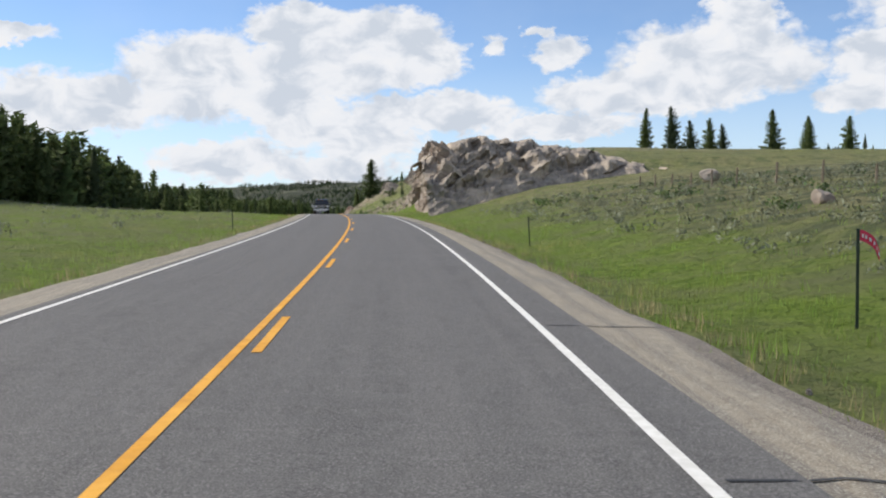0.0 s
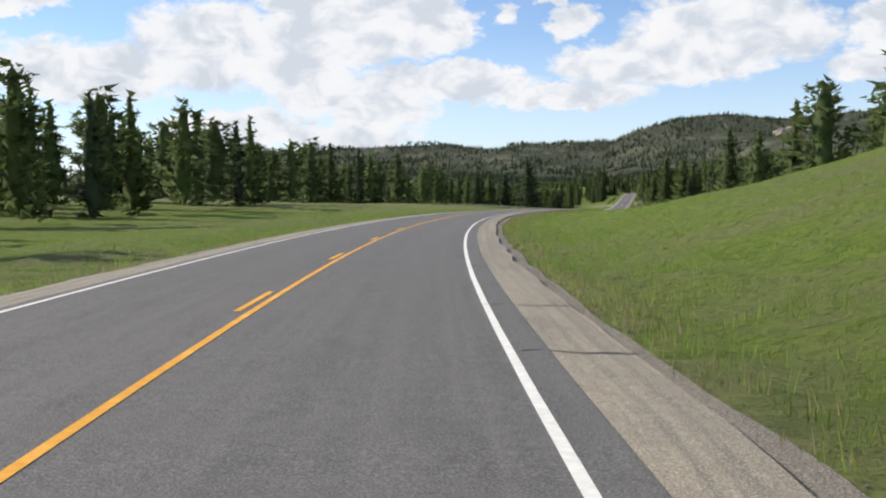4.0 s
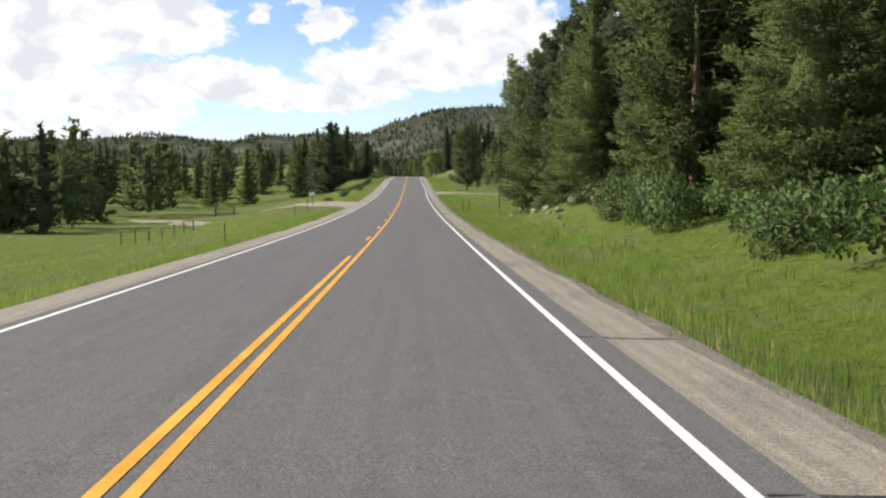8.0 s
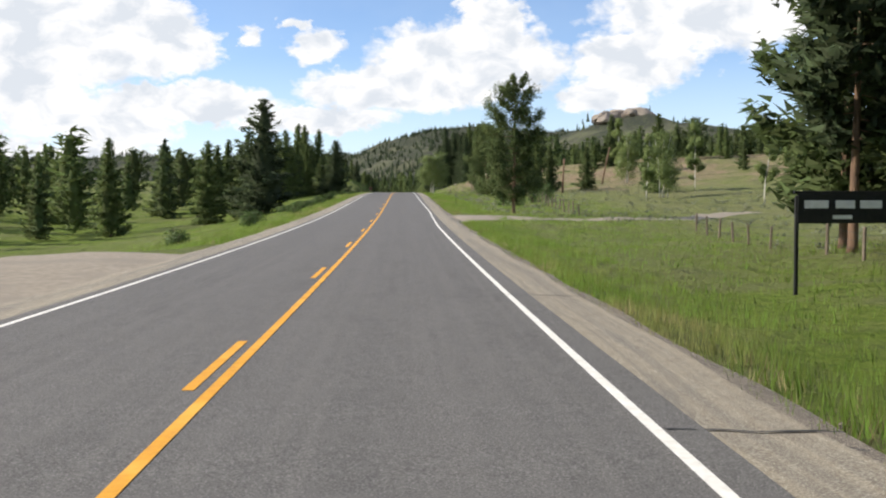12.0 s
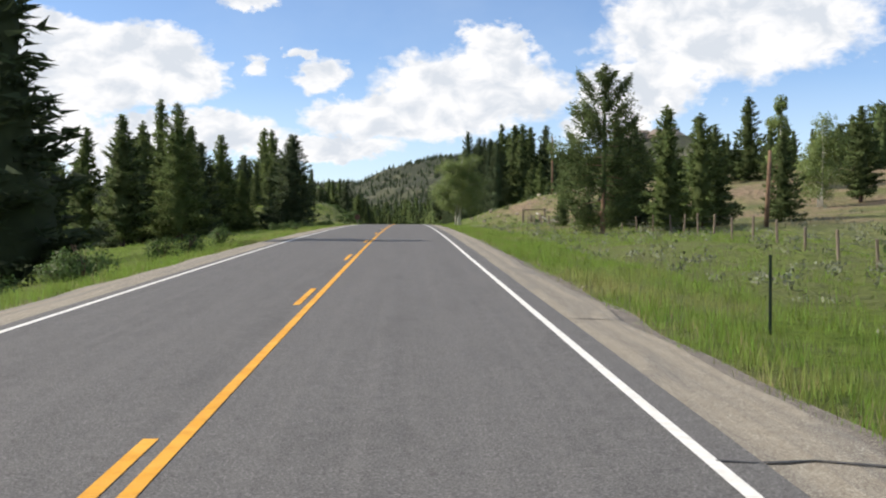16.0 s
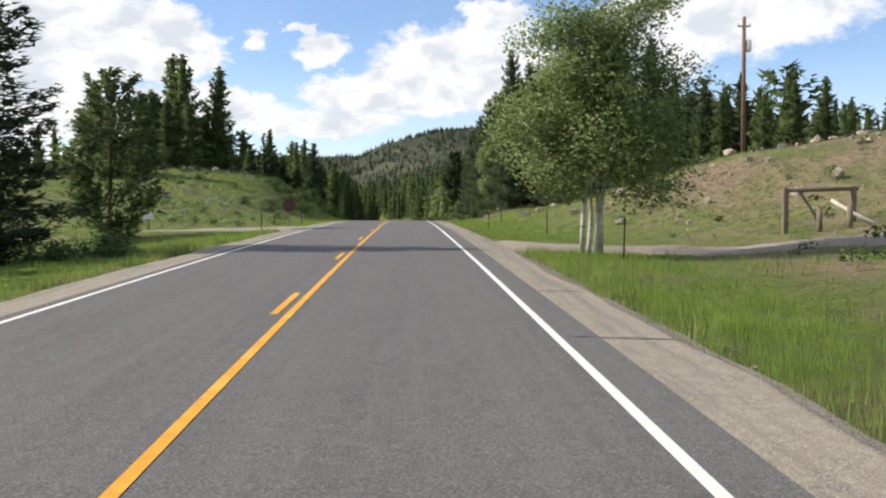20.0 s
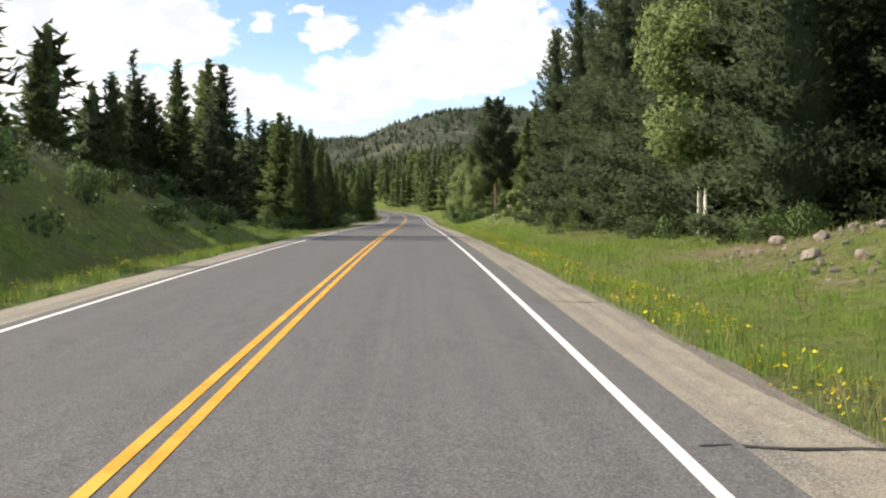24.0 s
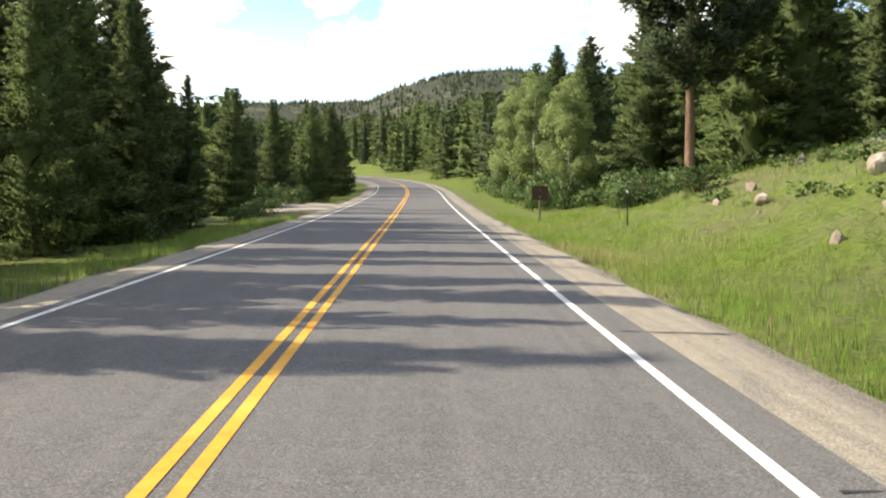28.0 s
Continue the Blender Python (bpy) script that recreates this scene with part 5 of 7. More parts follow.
# ---- rocks ----
def rock_face(name, label, s0, s1, u_foot, u_crest, top, seed, material, back=7.0, n=72, m=30, rough=1.0, u_far=None, slant=0.28):
    """A jointed cliff beside the road: foot at u_foot, crest at u_crest, top height by the way along it."""
    vs, fs = [], []
    rows_ = m + 8
    for i in range(n + 1):
        q = i / n
        s = s0 + (s1 - s0) * q
        du = 0 if u_far is None else (u_far - u_foot) * q
        hgt = float(np.interp(q, [k / (len(top) - 1) for k in range(len(top))], top)) * (1 + 0.16 * noise.noise((s * 0.55, seed, 0)) + 0.1 * noise.noise((s * 1.7, seed, 4)))
        for j in range(rows_ + 1):
            if j <= m:
                v = j / m
                u = u_foot + (u_crest - u_foot) * v ** 0.85
                z = hgt * v
            else:
                v = (j - m) / (rows_ - m)
                u = u_crest + back * v
                z = hgt * (1 - 0.15 * v) - 1.2 * v * v
            warp = 0.7 * noise.noise((s * 0.3, z * 0.25, seed))
            if slant > 0.5:
                ja, jb = (s * 0.25 + z * 0.9 + warp, (z - s * 0.2) * 0.25), (s * 0.6 + z * 1.5 + warp, (z - s * 0.3) * 0.4)
            else:
                ja, jb = (s * 0.75 + z * slant + warp, z * 0.28 + warp), (s * 1.9 - z * 0.4 + warp, z * 0.8)
            joint = noise.cell(Vector((*ja, seed))) - 0.5
            joint2 = noise.cell(Vector((*jb, seed + 3.7))) - 0.5
            ridge = abs(noise.noise((s * 0.9 + z * 0.2, z * 0.16, seed + 9)))
            fine = noise.noise((s * 3.1, z * 2.2, u * 2)) + 0.8 * noise.noise((s * 7, z * 5, u * 4)) + 1.2 * (noise.cell(Vector((s * 3.3 + z, z * 1.7, u))) - 0.5)
            push = rough * (0.75 * joint + 0.34 * joint2 + 0.8 * (ridge - 0.25) + 0.16 * fine)
            if slant > 0.5:
                ra, rb = s * 0.30 + z * 0.62 + warp * 0.5, s * 0.10 - z * 0.05
                rib = 0.35 - abs(noise.noise((ra * 0.8, rb, seed)))
                rib2 = 0.3 - abs(noise.noise((ra * 2.1, rb * 2.0, seed + 5)))
                push = rough * (2.6 * rib + 1.0 * rib2 + 0.12 * joint2 + 0.07 * fine + (0.75 * joint + 0.5 * joint2 + 0.14 * fine if slant < 0.95 else 0))
            soft = min(v * 5, 1) if j <= m else 1 - 0.6 * v
            uu = u + du - push * soft
            ss = s + 0.2 * rough * joint2
            zz = z + (0.3 * rough * joint if j > m * 0.6 else 0)
            x, y = on_road(ss, uu)
            base = ground_z(s, u_foot + du)
            vs.append((x, y, base - 0.5 + zz))
    k = rows_ + 1
    for i in range(n):
        for j in range(rows_):
            a = i * k + j
            fs.append((a, a + 1, a + k + 1, a + k))
    me = mesh_of(name, vs, fs, material)
    return tagged(new(name, me), label, "rock")


rock_face("rock_outcrop", "tall pale tan cliff of jointed rock beside the road", -912, -888, 9.2, 11.4, (5.6, 7.4, 8.4, 8.7, 8.6, 8.2, 7.2, 5.2, 2.2, 0.4), 3, ROCK, 2.0, 170, 80, 0.75, 7.6)
rock_face("rock_outcrop", "reddish and pale broken rock on the steep bank", -606, -584, 8.6, 12.5, (0.3, 3.2, 4.6, 4.2, 5.4, 4.6, 3.0, 0.4), 11, CREAMROCK, 3.0, 130, 60, 0.95, None, 1.0)
rock_face("rock_outcrop", "pale slanting rock ribs on the steep bank", -582, -556, 11.5, 16.5, (0.2, 2.4, 3.4, 2.8, 3.6, 2.4, 0.3), 14, CREAMROCK, 3.0, 120, 50, 0.95, None, 1.0)
rock_face("rock_outcrop", "pale slanting rock ribs high on the bank", -600, -566, 17.5, 22.5, (0.2, 2.0, 3.2, 2.2, 3.4, 2.6, 0.3), 15, CREAMROCK, 3.0, 120, 46, 0.95, None, 1.0)
rock_face("rock_outcrop", "low pink-grey rock showing through the grass", -576, -560, 8.0, 10.2, (0.1, 1.8, 2.6, 1.4, 2.0, 0.2), 16, CREAMROCK, 2.0, 90, 36, 0.7, None, 1.0)
rock_face("rock_outcrop", "grey rock ledge along the hilltop", -658, -608, 33.5, 36, (0.6, 4.6, 6.2, 4.4, 5.6, 6.0, 4.5, 0.6), 17, GREYROCK, 8.0, 110, 40, 1.6)
rock_face("rock_outcrop", "grey rock ledge with shrubs on the hill", -645, -592, 23.5, 26.5, (0.5, 2.6, 3.6, 4.4, 5.6, 5.4, 3.0, 0.6), 19, GREYROCK, 6.0, 110, 40, 1.4)
rock_face("rock_outcrop", "rounded grey-tan rock hump among trees", -34, 5, 12.6, 15.2, (0.8, 4.6, 5.4, 5.6, 5.4, 4.8, 3.8, 2.8, 0.8), 23, HUMPROCK, 3.0, 150, 50, 0.58, 8.4, 0.9)
rock_face("rock_outcrop", "split tan rock with dark cracks beside the grass", 14, 25.5, 9.6, 12.2, (0.2, 2.4, 2.9, 3.0, 3.7, 4.3, 3.6, 1.4, 0.2), 29, ROCK, 4.0, 110, 50, 0.8)


def rock_front(name, label, u0, u1, s_foot, s_crest, top, seed, material, n=150, m=60, back=9.0):
    """The end face of an outcrop, looking back along the road, rounded over its top."""
    vs, fs = [], []
    rows_ = m + 14
    for i in range(n + 1):
        q = i / n
        u = u0 + (u1 - u0) * q
        base = ground_z(s_foot + 0.25 * (u - u0) - 1.5, u)
        hgt = float(np.interp(q, [k / (len(top) - 1) for k in range(len(top))], top)) * (1 + 0.12 * noise.noise((u * 0.4, seed, 0)))
        for j in range(rows_ + 1):
            v = min(j / m, 1)
            over = max(j - m, 0) / (rows_ - m)
            z = hgt * math.sin(v * math.pi / 2) ** 0.9 - 0.9 * over * over
            s = s_foot + (s_crest - s_foot) * v + back * over + 0.25 * (u - u0)
            warp = 0.9 * noise.noise((u * 0.25, z * 0.25, seed))
            ledge = noise.noise((u * 0.22 + warp, z * 0.75 - u * 0.16, seed))
            crack = 0.3 - abs(noise.noise((u * 0.5 + z * 0.25, z * 0.9 - u * 0.25, seed + 4)))
            push = 1.5 * ledge + 1.3 * crack + 0.5 * (noise.cell(Vector((u * 0.8 + warp, z * 0.9 - u * 0.2 + warp, seed))) - 0.5) + 0.35 * noise.noise((u * 1.9, z * 1.9, seed)) + 0.16 * noise.noise((u * 5, z * 5, seed))
            x, y = on_road(s - push * min(v * 4, 1) * (1 - 0.7 * over), u)
            vs.append((x, y, base - 0.5 + z + 0.3 * push * min(v * 3, 1)))
    for i in range(n):
        for j in range(rows_):
            a = i * (rows_ + 1) + j
            fs.append((a, a + 1, a + rows_ + 2, a + rows_ + 1))
    return tagged(new(name, mesh_of(name, vs, fs, material)), label, "rock")


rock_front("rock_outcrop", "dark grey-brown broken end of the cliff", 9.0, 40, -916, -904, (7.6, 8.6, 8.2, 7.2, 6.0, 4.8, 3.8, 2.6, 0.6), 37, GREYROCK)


def boulder_mesh(seed, material, sub=2):
    b = bmesh.new()
    bmesh.ops.create_icosphere(b, subdivisions=sub, radius=0.5)
    r = random.Random(seed)
    cuts = [(rnd_dir(r), r.uniform(0.26, 0.42)) for _ in range(7)]
    for v in b.verts:
        p = v.co.copy()
        for nrm, d in cuts:
            over = p.dot(nrm) - d
            if over > 0:
                p -= nrm * over * 0.9
        p += p.normalized() * 0.07 * noise.noise(p * 4 + Vector((seed, 0, 0)))
        v.co = Vector((p.x * 1.25, p.y, p.z * 0.85))
    me = bpy.data.meshes.new("boulder")
    b.to_mesh(me)
    b.free()
    me.materials.append(material)
    return me


BOULDERS = [boulder_mesh(k, ROCK if k % 3 else GREYROCK, 3) for k in range(6)]


def boulder(s, u, size, k=0, label="pale angular boulder lying in the grass", lift=0.0):
    x, y = on_road(s, u)
    ob = new("boulder", BOULDERS[k % 6])
    ob.matrix_basis = Matrix.Translation((x, y, ground_z(s, u) + size * 0.22 + lift)) @ pose(0, 0, 0, 8 * (k % 3), 11 * (k % 2), 47 * k) @ Matrix.Diagonal((size, size, size, 1))
    return tagged(ob, label, "boulder", "roadside boulders")


for k, (s, u, size) in enumerate(((9.5, 9.4, 1.3), (12.2, 9.9, 1.7), (26, 11, 1.5), (77, 12.4, 1.1), (74, 11.0, 0.7), (79, 10.8, 0.8), (82, 11.6, 1.1), (85, 10.8, 0.8), (88, 11.9, 1.0), (70, 10.4, 0.5), (80, 17.5, 1.6), (84, 16, 1.2), (86.5, 12.8, 0.8), (90, 11.2, 0.7), (91.5, 12.6, 0.9), (83, 13.4, 0.9), (78, 14, 0.9), (81, 10.2, 0.45), (87, 10.2, 0.4), (76, 10.6, 0.5), (73, 13.2, 0.9), (69, 12.4, 0.7),
                                  (72, 16, 1.6), (116, 13.2, 0.8), (-4, 10.6, 0.8), (-8, 10.2, 0.6), (345, 22, 0.7), (348, 25, 0.6), (340, 14, 0.6), (352, 17, 0.6), (333, 12.5, 0.5), (360, 12, 0.7), (366, 14, 0.8), (329, 27, 0.5), (338, 30, 0.6),
                                  (395, 10.5, 0.45), (398, 12, 0.4), (393, 10.8, 0.3), (400, 11.6, 0.4), (393, -12, 0.7), (396, -20, 1.2), (402, -24, 1.4), (372, -20, 0.9), (488, 12.5, 0.7), (492, 11, 0.5), (480, 11.4, 0.4), (486, 16, 0.5),
                                  (-984, 18, 0.9), (-990, 25, 1.1), (-970, 34, 1.4), (-940, 30, 1.6), (-950, 46, 2.0), (-1000, 14, 0.6), (-655, 9.6, 0.5), (-632, 10.5, 0.9), (-628, 9.2, 0.6), (-590, 7.6, 0.5), (-565, 8.8, 0.5), (-760, 14, 1.0), (-745, 19, 1.4), (-735, 15, 0.9), (-722, 22, 1.6), (-550, 9.5, 0.5), (-60, 16, 0.7), (-110, 14, 0.6))):
    boulder(s, u, size * (0.68 if 68 < s < 93 else 1.0), k)


cr_ = random.Random(31)
for k in range(16):
    # the broken crag on the wooded hill ahead
    s, u = 1080 + cr_.uniform(-26, 26), 330 + cr_.uniform(-24, 24)
    x, y = on_road(s, u)
    size = cr_.uniform(12, 21)
    ob = new("crag_block", BOULDERS[(0, 3)[k % 2]])
    ob.matrix_basis = Matrix.Translation((x, y, ground_z(s, u) - size * 0.14)) @ pose(0, 0, 0, cr_.uniform(-14, 14), cr_.uniform(-14, 14), cr_.uniform(0, 360)) @ Matrix.Diagonal((size * 1.3, size, size * 0.9, 1))
    tagged(ob, "weathered grey-brown block of a hilltop crag", "rock", "hilltop crag")


def stones(name, label, n, spots, seed, material, lo=0.12, hi=0.6):
    """Loose stones strewn over stretches (s0, s1, u0, u1), past counting."""
    r = random.Random(seed)
    b = bmesh.new()
    bmesh.ops.create_icosphere(b, subdivisions=1, radius=0.5)
    bmesh.ops.triangulate(b, faces=b.faces[:])
    base = np.array([v.co[:] for v in b.verts], dtype=np.float32)
    tri = np.array([v.index for f in b.faces for v in f.verts], dtype=np.int32)
    b.free()
    pieces = []
    total = sum((b1 - a1) * (d1 - c1) for a1, b1, c1, d1 in spots)
    for a1, b1, c1, d1 in spots:
        for _ in range(int(n * (b1 - a1) * (d1 - c1) / total)):
            s, u = r.uniform(a1, b1), r.uniform(c1, d1)
            x, y = on_road(s, u)
            size = lo + (hi - lo) * r.random() ** 3
            v = base * np.array([r.uniform(0.6, 1.5) for _ in range(3)]) * size
            v = v * (1 + 0.28 * np.array([r.uniform(-1, 1) for _ in range(len(base))])[:, None])
            pieces.append((v + np.array((x, y, ground_z(s, u) + size * 0.15)), tri, 0))
    tagged(new(name, joined(name, pieces, [material])), label, "stones", kind="stuff")


stones("scree", "pale loose stones strewn down the bank", 4200, ((-880, -765, 10, 30), (-765, -660, 14, 40)), 41, ROCK, 0.08, 0.5)
stones("scree", "pale loose stones covering the steep bank", 3400, ((-640, -490, 9, 34),), 42, ROCK, 0.08, 0.45)
stones("scree", "loose stones on the dry hillside", 150, ((325, 366, 10, 34),), 43, ROCK, 0.12, 0.6)
stones("scree", "loose stones on the bare cut bank", 300, ((388, 402, 9.4, 15),), 44, GREYROCK, 0.06, 0.24)
stones("scree", "small pale stones in the bank grass", 90, ((470, 500, 9.5, 22), (55, 100, 8.5, 16)), 45, ROCK, 0.1, 0.45)
stones("road_grit", "small gravel along the shoulder edges", 3400, ((-1015, 520, 4.7, 5.5), (-1015, 520, -5.3, -4.8)), 46, SHOULDER_EDGE, 0.03, 0.13)


# ---- drives and pull-outs ----
def drive(name, label, path, half, material=GRAVEL):
    """A gravel track along (s, u) points, laid on the land; half is its half width at each point."""
    vs, fs = [], []
    steps, cols = 10, 12
    pts = []
    for (a, b), (c, d), h0, h1 in zip(path, path[1:], half, half[1:]):
        for k in range(steps):
            q = k / steps
            pts.append((a + (c - a) * q, b + (d - b) * q, h0 + (h1 - h0) * q))
    pts.append((*path[-1], half[-1]))
    for i, (s, u, h) in enumerate(pts):
        s2, u2, _ = pts[min(i + 1, len(pts) - 1)]
        s1, u1, _ = pts[max(i - 1, 0)]
        ds, du = s2 - s1, u2 - u1
        ds *= min(max((abs(u) - 4.0) / 6.0, 0), 1)
        ln = math.hypot(ds, du) or 1
        for j in range(-1, cols + 2):
            e = min(max(j / cols * 2 - 1, -1), 1)
            w = e * h * (1 + 0.12 * noise.noise((s * 0.4, u * 0.4, j * 3)))
            ps, pu = s - du / ln * w, u + ds / ln * w
            x, y = on_road(ps, pu)
            a = abs(pu)
            g = ground_z(ps, pu) + 0.09 - 0.16 * abs(e) ** 4
            lvl = float(road_z(ps)) - 0.04 - 0.3 * abs(e) ** 4
            k = min(max((a - 4.2) / 1.6, 0), 1)
            vs.append((x, y, lvl * (1 - k) + g * k - (0.6 if j in (-1, cols + 1) else 0)))
    for i in range(len(pts) - 1):
        for j in range(cols + 2):
            a = i * (cols + 3) + j
            fs.append((a, a + 1, a + cols + 4, a + cols + 3))
    return tagged(new(name, mesh_of(name, vs, fs, material, smooth=True)), label, "gravel drive", kind="structure")


drive("drive_right_first", "pale gravel pull-out beside the highway", ((-70, 4.0), (-70, 7.2), (-69, 14), (-66, 30)), (9.5, 4.5, 2.2, 2.0))
drive("drive_left_first", "gravel field entrance leading off the highway", ((-42, -4.0), (-40, -9), (-37, -18), (-34, -40)), (7, 4, 2.2, 2))
drive("drive_left_ranch", "wide gravel drive leading off the highway", ((123, -4.0), (128, -8), (135, -15), (145, -26), (165, -40)), (12, 7, 5, 3.5, 3))
drive("drive_right_ranch", "dusty gravel drive into the meadow", ((170, 4.0), (171, 7.5), (174, 14), (181, 24), (192, 34)), (8, 3.4, 1.7, 1.5, 1.3))
drive("drive_right_hill", "gravel drive turning off beside the hillside", ((320.5, 4.0), (320, 6.8), (318.5, 12), (315, 21)), (8.5, 3.6, 2.1, 1.8))
drive("drive_left_hill", "gravel side road leaving the highway", ((347, -4.0), (348, -8), (350, -16), (354, -30)), (7.5, 4.5, 2.6, 2.2))
drive("drive_left_wood", "gravel lay-by at the shaded wood", ((535, -4.0), (540, -8), (548, -12)), (10, 6, 3))

# tar-sealed cracks across the shoulder and lane
cr = random.Random(17)
pieces = []
for k in range(210):
    s = -1015 + k * 7.35 + cr.uniform(-2, 2)
    u0, u1 = (3.6, 4.95) if cr.random() < 0.75 else (3.4, 4.9)
    vs_, fs_ = [], []
    for j in range(7):
        q = j / 6
        for w in (-0.022, 0.022):
            x, y = on_road(s + 0.12 * noise.noise((k, q * 3, 0)) + w * cr.uniform(0.6, 1.6), u0 + (u1 - u0) * q)
            vs_.append((x, y, float(road_z(s)) + 0.004 - 0.03 * max(u0 + (u1 - u0) * q - 3.6, 0) + 0.003))
        if j:
            a = 2 * j
            fs_ += [a - 2, a - 1, a + 1, a - 2, a + 1, a]
    pieces.append((np.array(vs_), np.array(fs_, dtype=np.int32), 0))
for a, b, u0, u1 in ((-72, -54, 4.2, 5.2), (56, 72, 4.6, 4.9)):
    vs_, fs_ = [], []
    for j in range(25):
        q = j / 24
        for w in (-0.016, 0.016):
            x, y = on_road(a + (b - a) * q, u0 + (u1 - u0) * q + 0.25 * noise.noise((q * 5, a, 0)) + w)
            vs_.append((x, y, float(road_z(a + (b - a) * q)) + 0.012))
        if j:
            k = 2 * j
            fs_ += [k - 2, k - 1, k + 1, k - 2, k + 1, k]
    pieces.append((np.array(vs_), np.array(fs_, dtype=np.int32), 0))
tagged(new("crack_seal", joined("crack_seal", pieces, [TAR])), "black tar seams across the shoulder", "road crack", kind="stuff")


# ---- posts, signs, fences ----
def put(ob, s, u, turn=0.0, z=None):
    x, y = on_road(s, u)
    ob.matrix_basis = Matrix.Translation((x, y, ground_z(s, u) if z is None else z)) @ pose(0, 0, 0, 0, 0, math.degrees(heading(s)) + turn)
    return ob


def marker_post(s, u, h=1.25, flag=False, cap=None, lean=0.0):
    """A thin steel delineator: a ribbed stake, a ground plate and sometimes a reflector or a ribbon."""
    t = put(thing("marker_post", "thin dark steel marker post in roadside grass" if not flag else "dark marker post with a pink ribbon tied on", "marker post", group="roadside marker posts"), s, u)
    b = box_bm(0.05, 0.012, h + 0.3, (0, 0, -0.3), 0.003)
    box_bm(0.012, 0.035, h + 0.3, (0, 0.02, -0.3), 0.002, b)
    bmesh.ops.rotate(b, verts=b.verts[:], cent=(0, 0, 0), matrix=Matrix.Rotation(radians(lean), 3, "Y"))
    part("stake", b, GREENSTEEL, t)
    if cap is not None:
        part("reflector", box_bm(0.08, 0.02, 0.11, (h * math.sin(radians(lean)), -0.02, h - 0.12), 0.01), cap, t, "small round reflector" if cap is WHITEMETAL else "orange reflector strip")
    if flag:
        vs, fs = [], []
        for i in range(13):
            q = i / 12
            for j in range(4):
                vs.append((0.03 + 0.32 * q, 0.05 * math.sin(q * 8) * q, h - 0.02 - 0.16 * j / 3 - 0.3 * q * q))
        for i in range(12):
            for j in range(3):
                a = i * 4 + j
                fs.append((a, a + 4, a + 5, a + 1))
        part("ribbon", mesh_of("ribbon", vs, fs, REDPAINT, True), REDPAINT, t, "pink and white striped ribbon")
        vs2 = [(x, y - 0.006, z) for x, y, z in vs]
        part("ribbon_stripe", mesh_of("ribbon_stripe", vs2, [f for i, f in enumerate(fs) if i % 6 == 4], WHITEMETAL, True), WHITEMETAL, t)
    return t


marker_post(-1006.5, 8.2, 1.5, flag=True)
for s, u, cap in ((-980, 7.4, None), (-885, 6.2, None), (-820, 6.6, None), (-682, 6.8, None), (-607, 7.6, None), (-487, 6.6, None), (-230, 7.0, None), (-55, 7.6, WHITEMETAL), (105.5, 6.4, None), (110, 7.2, None),
                  (206, 7.2, None), (341, 6.4, ORANGE), (312.5, 8.2, None), (330.5, 8.4, None), (352, 8.2, None), (439, 10.9, None), (499, 8.6, WHITEMETAL)):
    marker_post(s, u, 1.25, cap=cap, lean=(s % 7) - 3)
for s, u, cap in ((-960, -7.2, None), (-700, -7.0, None), (-590, -7.0, WHITEMETAL), (-235, -8.5, WHITEMETAL), (62, -8.2, ORANGE), (96, -8.6, None), (112, -9.2, None), (343, -7.2, None), (362, -6.8, None), (600, -8, None)):
    marker_post(s, u, 1.2, cap=cap, lean=(s % 5) - 2)


def ranch_sign(s, u):
    """A black board with pale lettering in bars, hung between two posts."""
    t = put(thing("ranch_sign", "black wooden sign board with pale lettering between posts", "sign"), s, u)
    for x in (-1.2, 1.2):
        part("post", box_bm(0.09, 0.09, 2.85, (x, 0, -0.5), 0.012), BLACKPAINT, t)
    board = part("board", box_bm(2.4, 0.06, 0.75, (0, -0.03, 1.65), 0.015), BLACKPAINT, t)
    part("top_rail", box_bm(2.55, 0.1, 0.07, (0, 0, 2.40), 0.01), BLACKPAINT, t)
    for x, w in ((-0.72, 0.62), (0.02, 0.5), (0.68, 0.56)):
        part("word_bar", box_bm(w, 0.012, 0.2, (x, -0.07, 2.03), 0.003), WHITEMETAL, board, "pale lettering bar")
    part("word_bar", box_bm(0.5, 0.012, 0.1, (-0.05, -0.07, 1.76), 0.003), WHITEMETAL, board, "small pale lettering bar")
    return t


ranch_sign(125.5, 12.8)


def mailbox(s, u):
    t = put(thing("mailbox", "white metal mailbox on a wooden post", "mailbox"), s, u)
    part("post", box_bm(0.11, 0.11, 1.2, (0, 0, -0.3), 0.012), POSTWOOD, t)
    part("bracket", box_bm(0.2, 0.5, 0.04, (0, 0, 0.9), 0.006), POSTWOOD, t)
    b = bmesh.new()
    ring0, ring1 = [], []
    prof = [(-0.22, 0.0), (0.22, 0.0), (0.22, 0.22)] + [(0.22 * math.cos(a), 0.22 + 0.2 * math.sin(a)) for a in (0.4, 0.9, 1.57, 2.24, 2.74)] + [(-0.22, 0.22)]
    for x, z in prof:
        ring0.append(b.verts.new((x, -0.42, 0.94 + z)))
        ring1.append(b.verts.new((x, 0.42, 0.94 + z)))
    n = len(prof)
    for i in range(n):
        b.faces.new((ring0[i], ring0[(i + 1) % n], ring1[(i + 1) % n], ring1[i]))
    b.faces.new(ring0[::-1])
    b.faces.new(ring1)
    box = part("box", b, WHITEMETAL, t, "white rounded box")
    part("door", box_bm(0.40, 0.02, 0.34, (0, -0.44, 0.96), 0.03), WHITEMETAL, box)
    part("flag", box_bm(0.015, 0.16, 0.05, (0.235, 0.1, 1.2)), ORANGE, box, "small red flag")
    return t


mailbox(121, -9.6)
mailbox(351, -16.0)


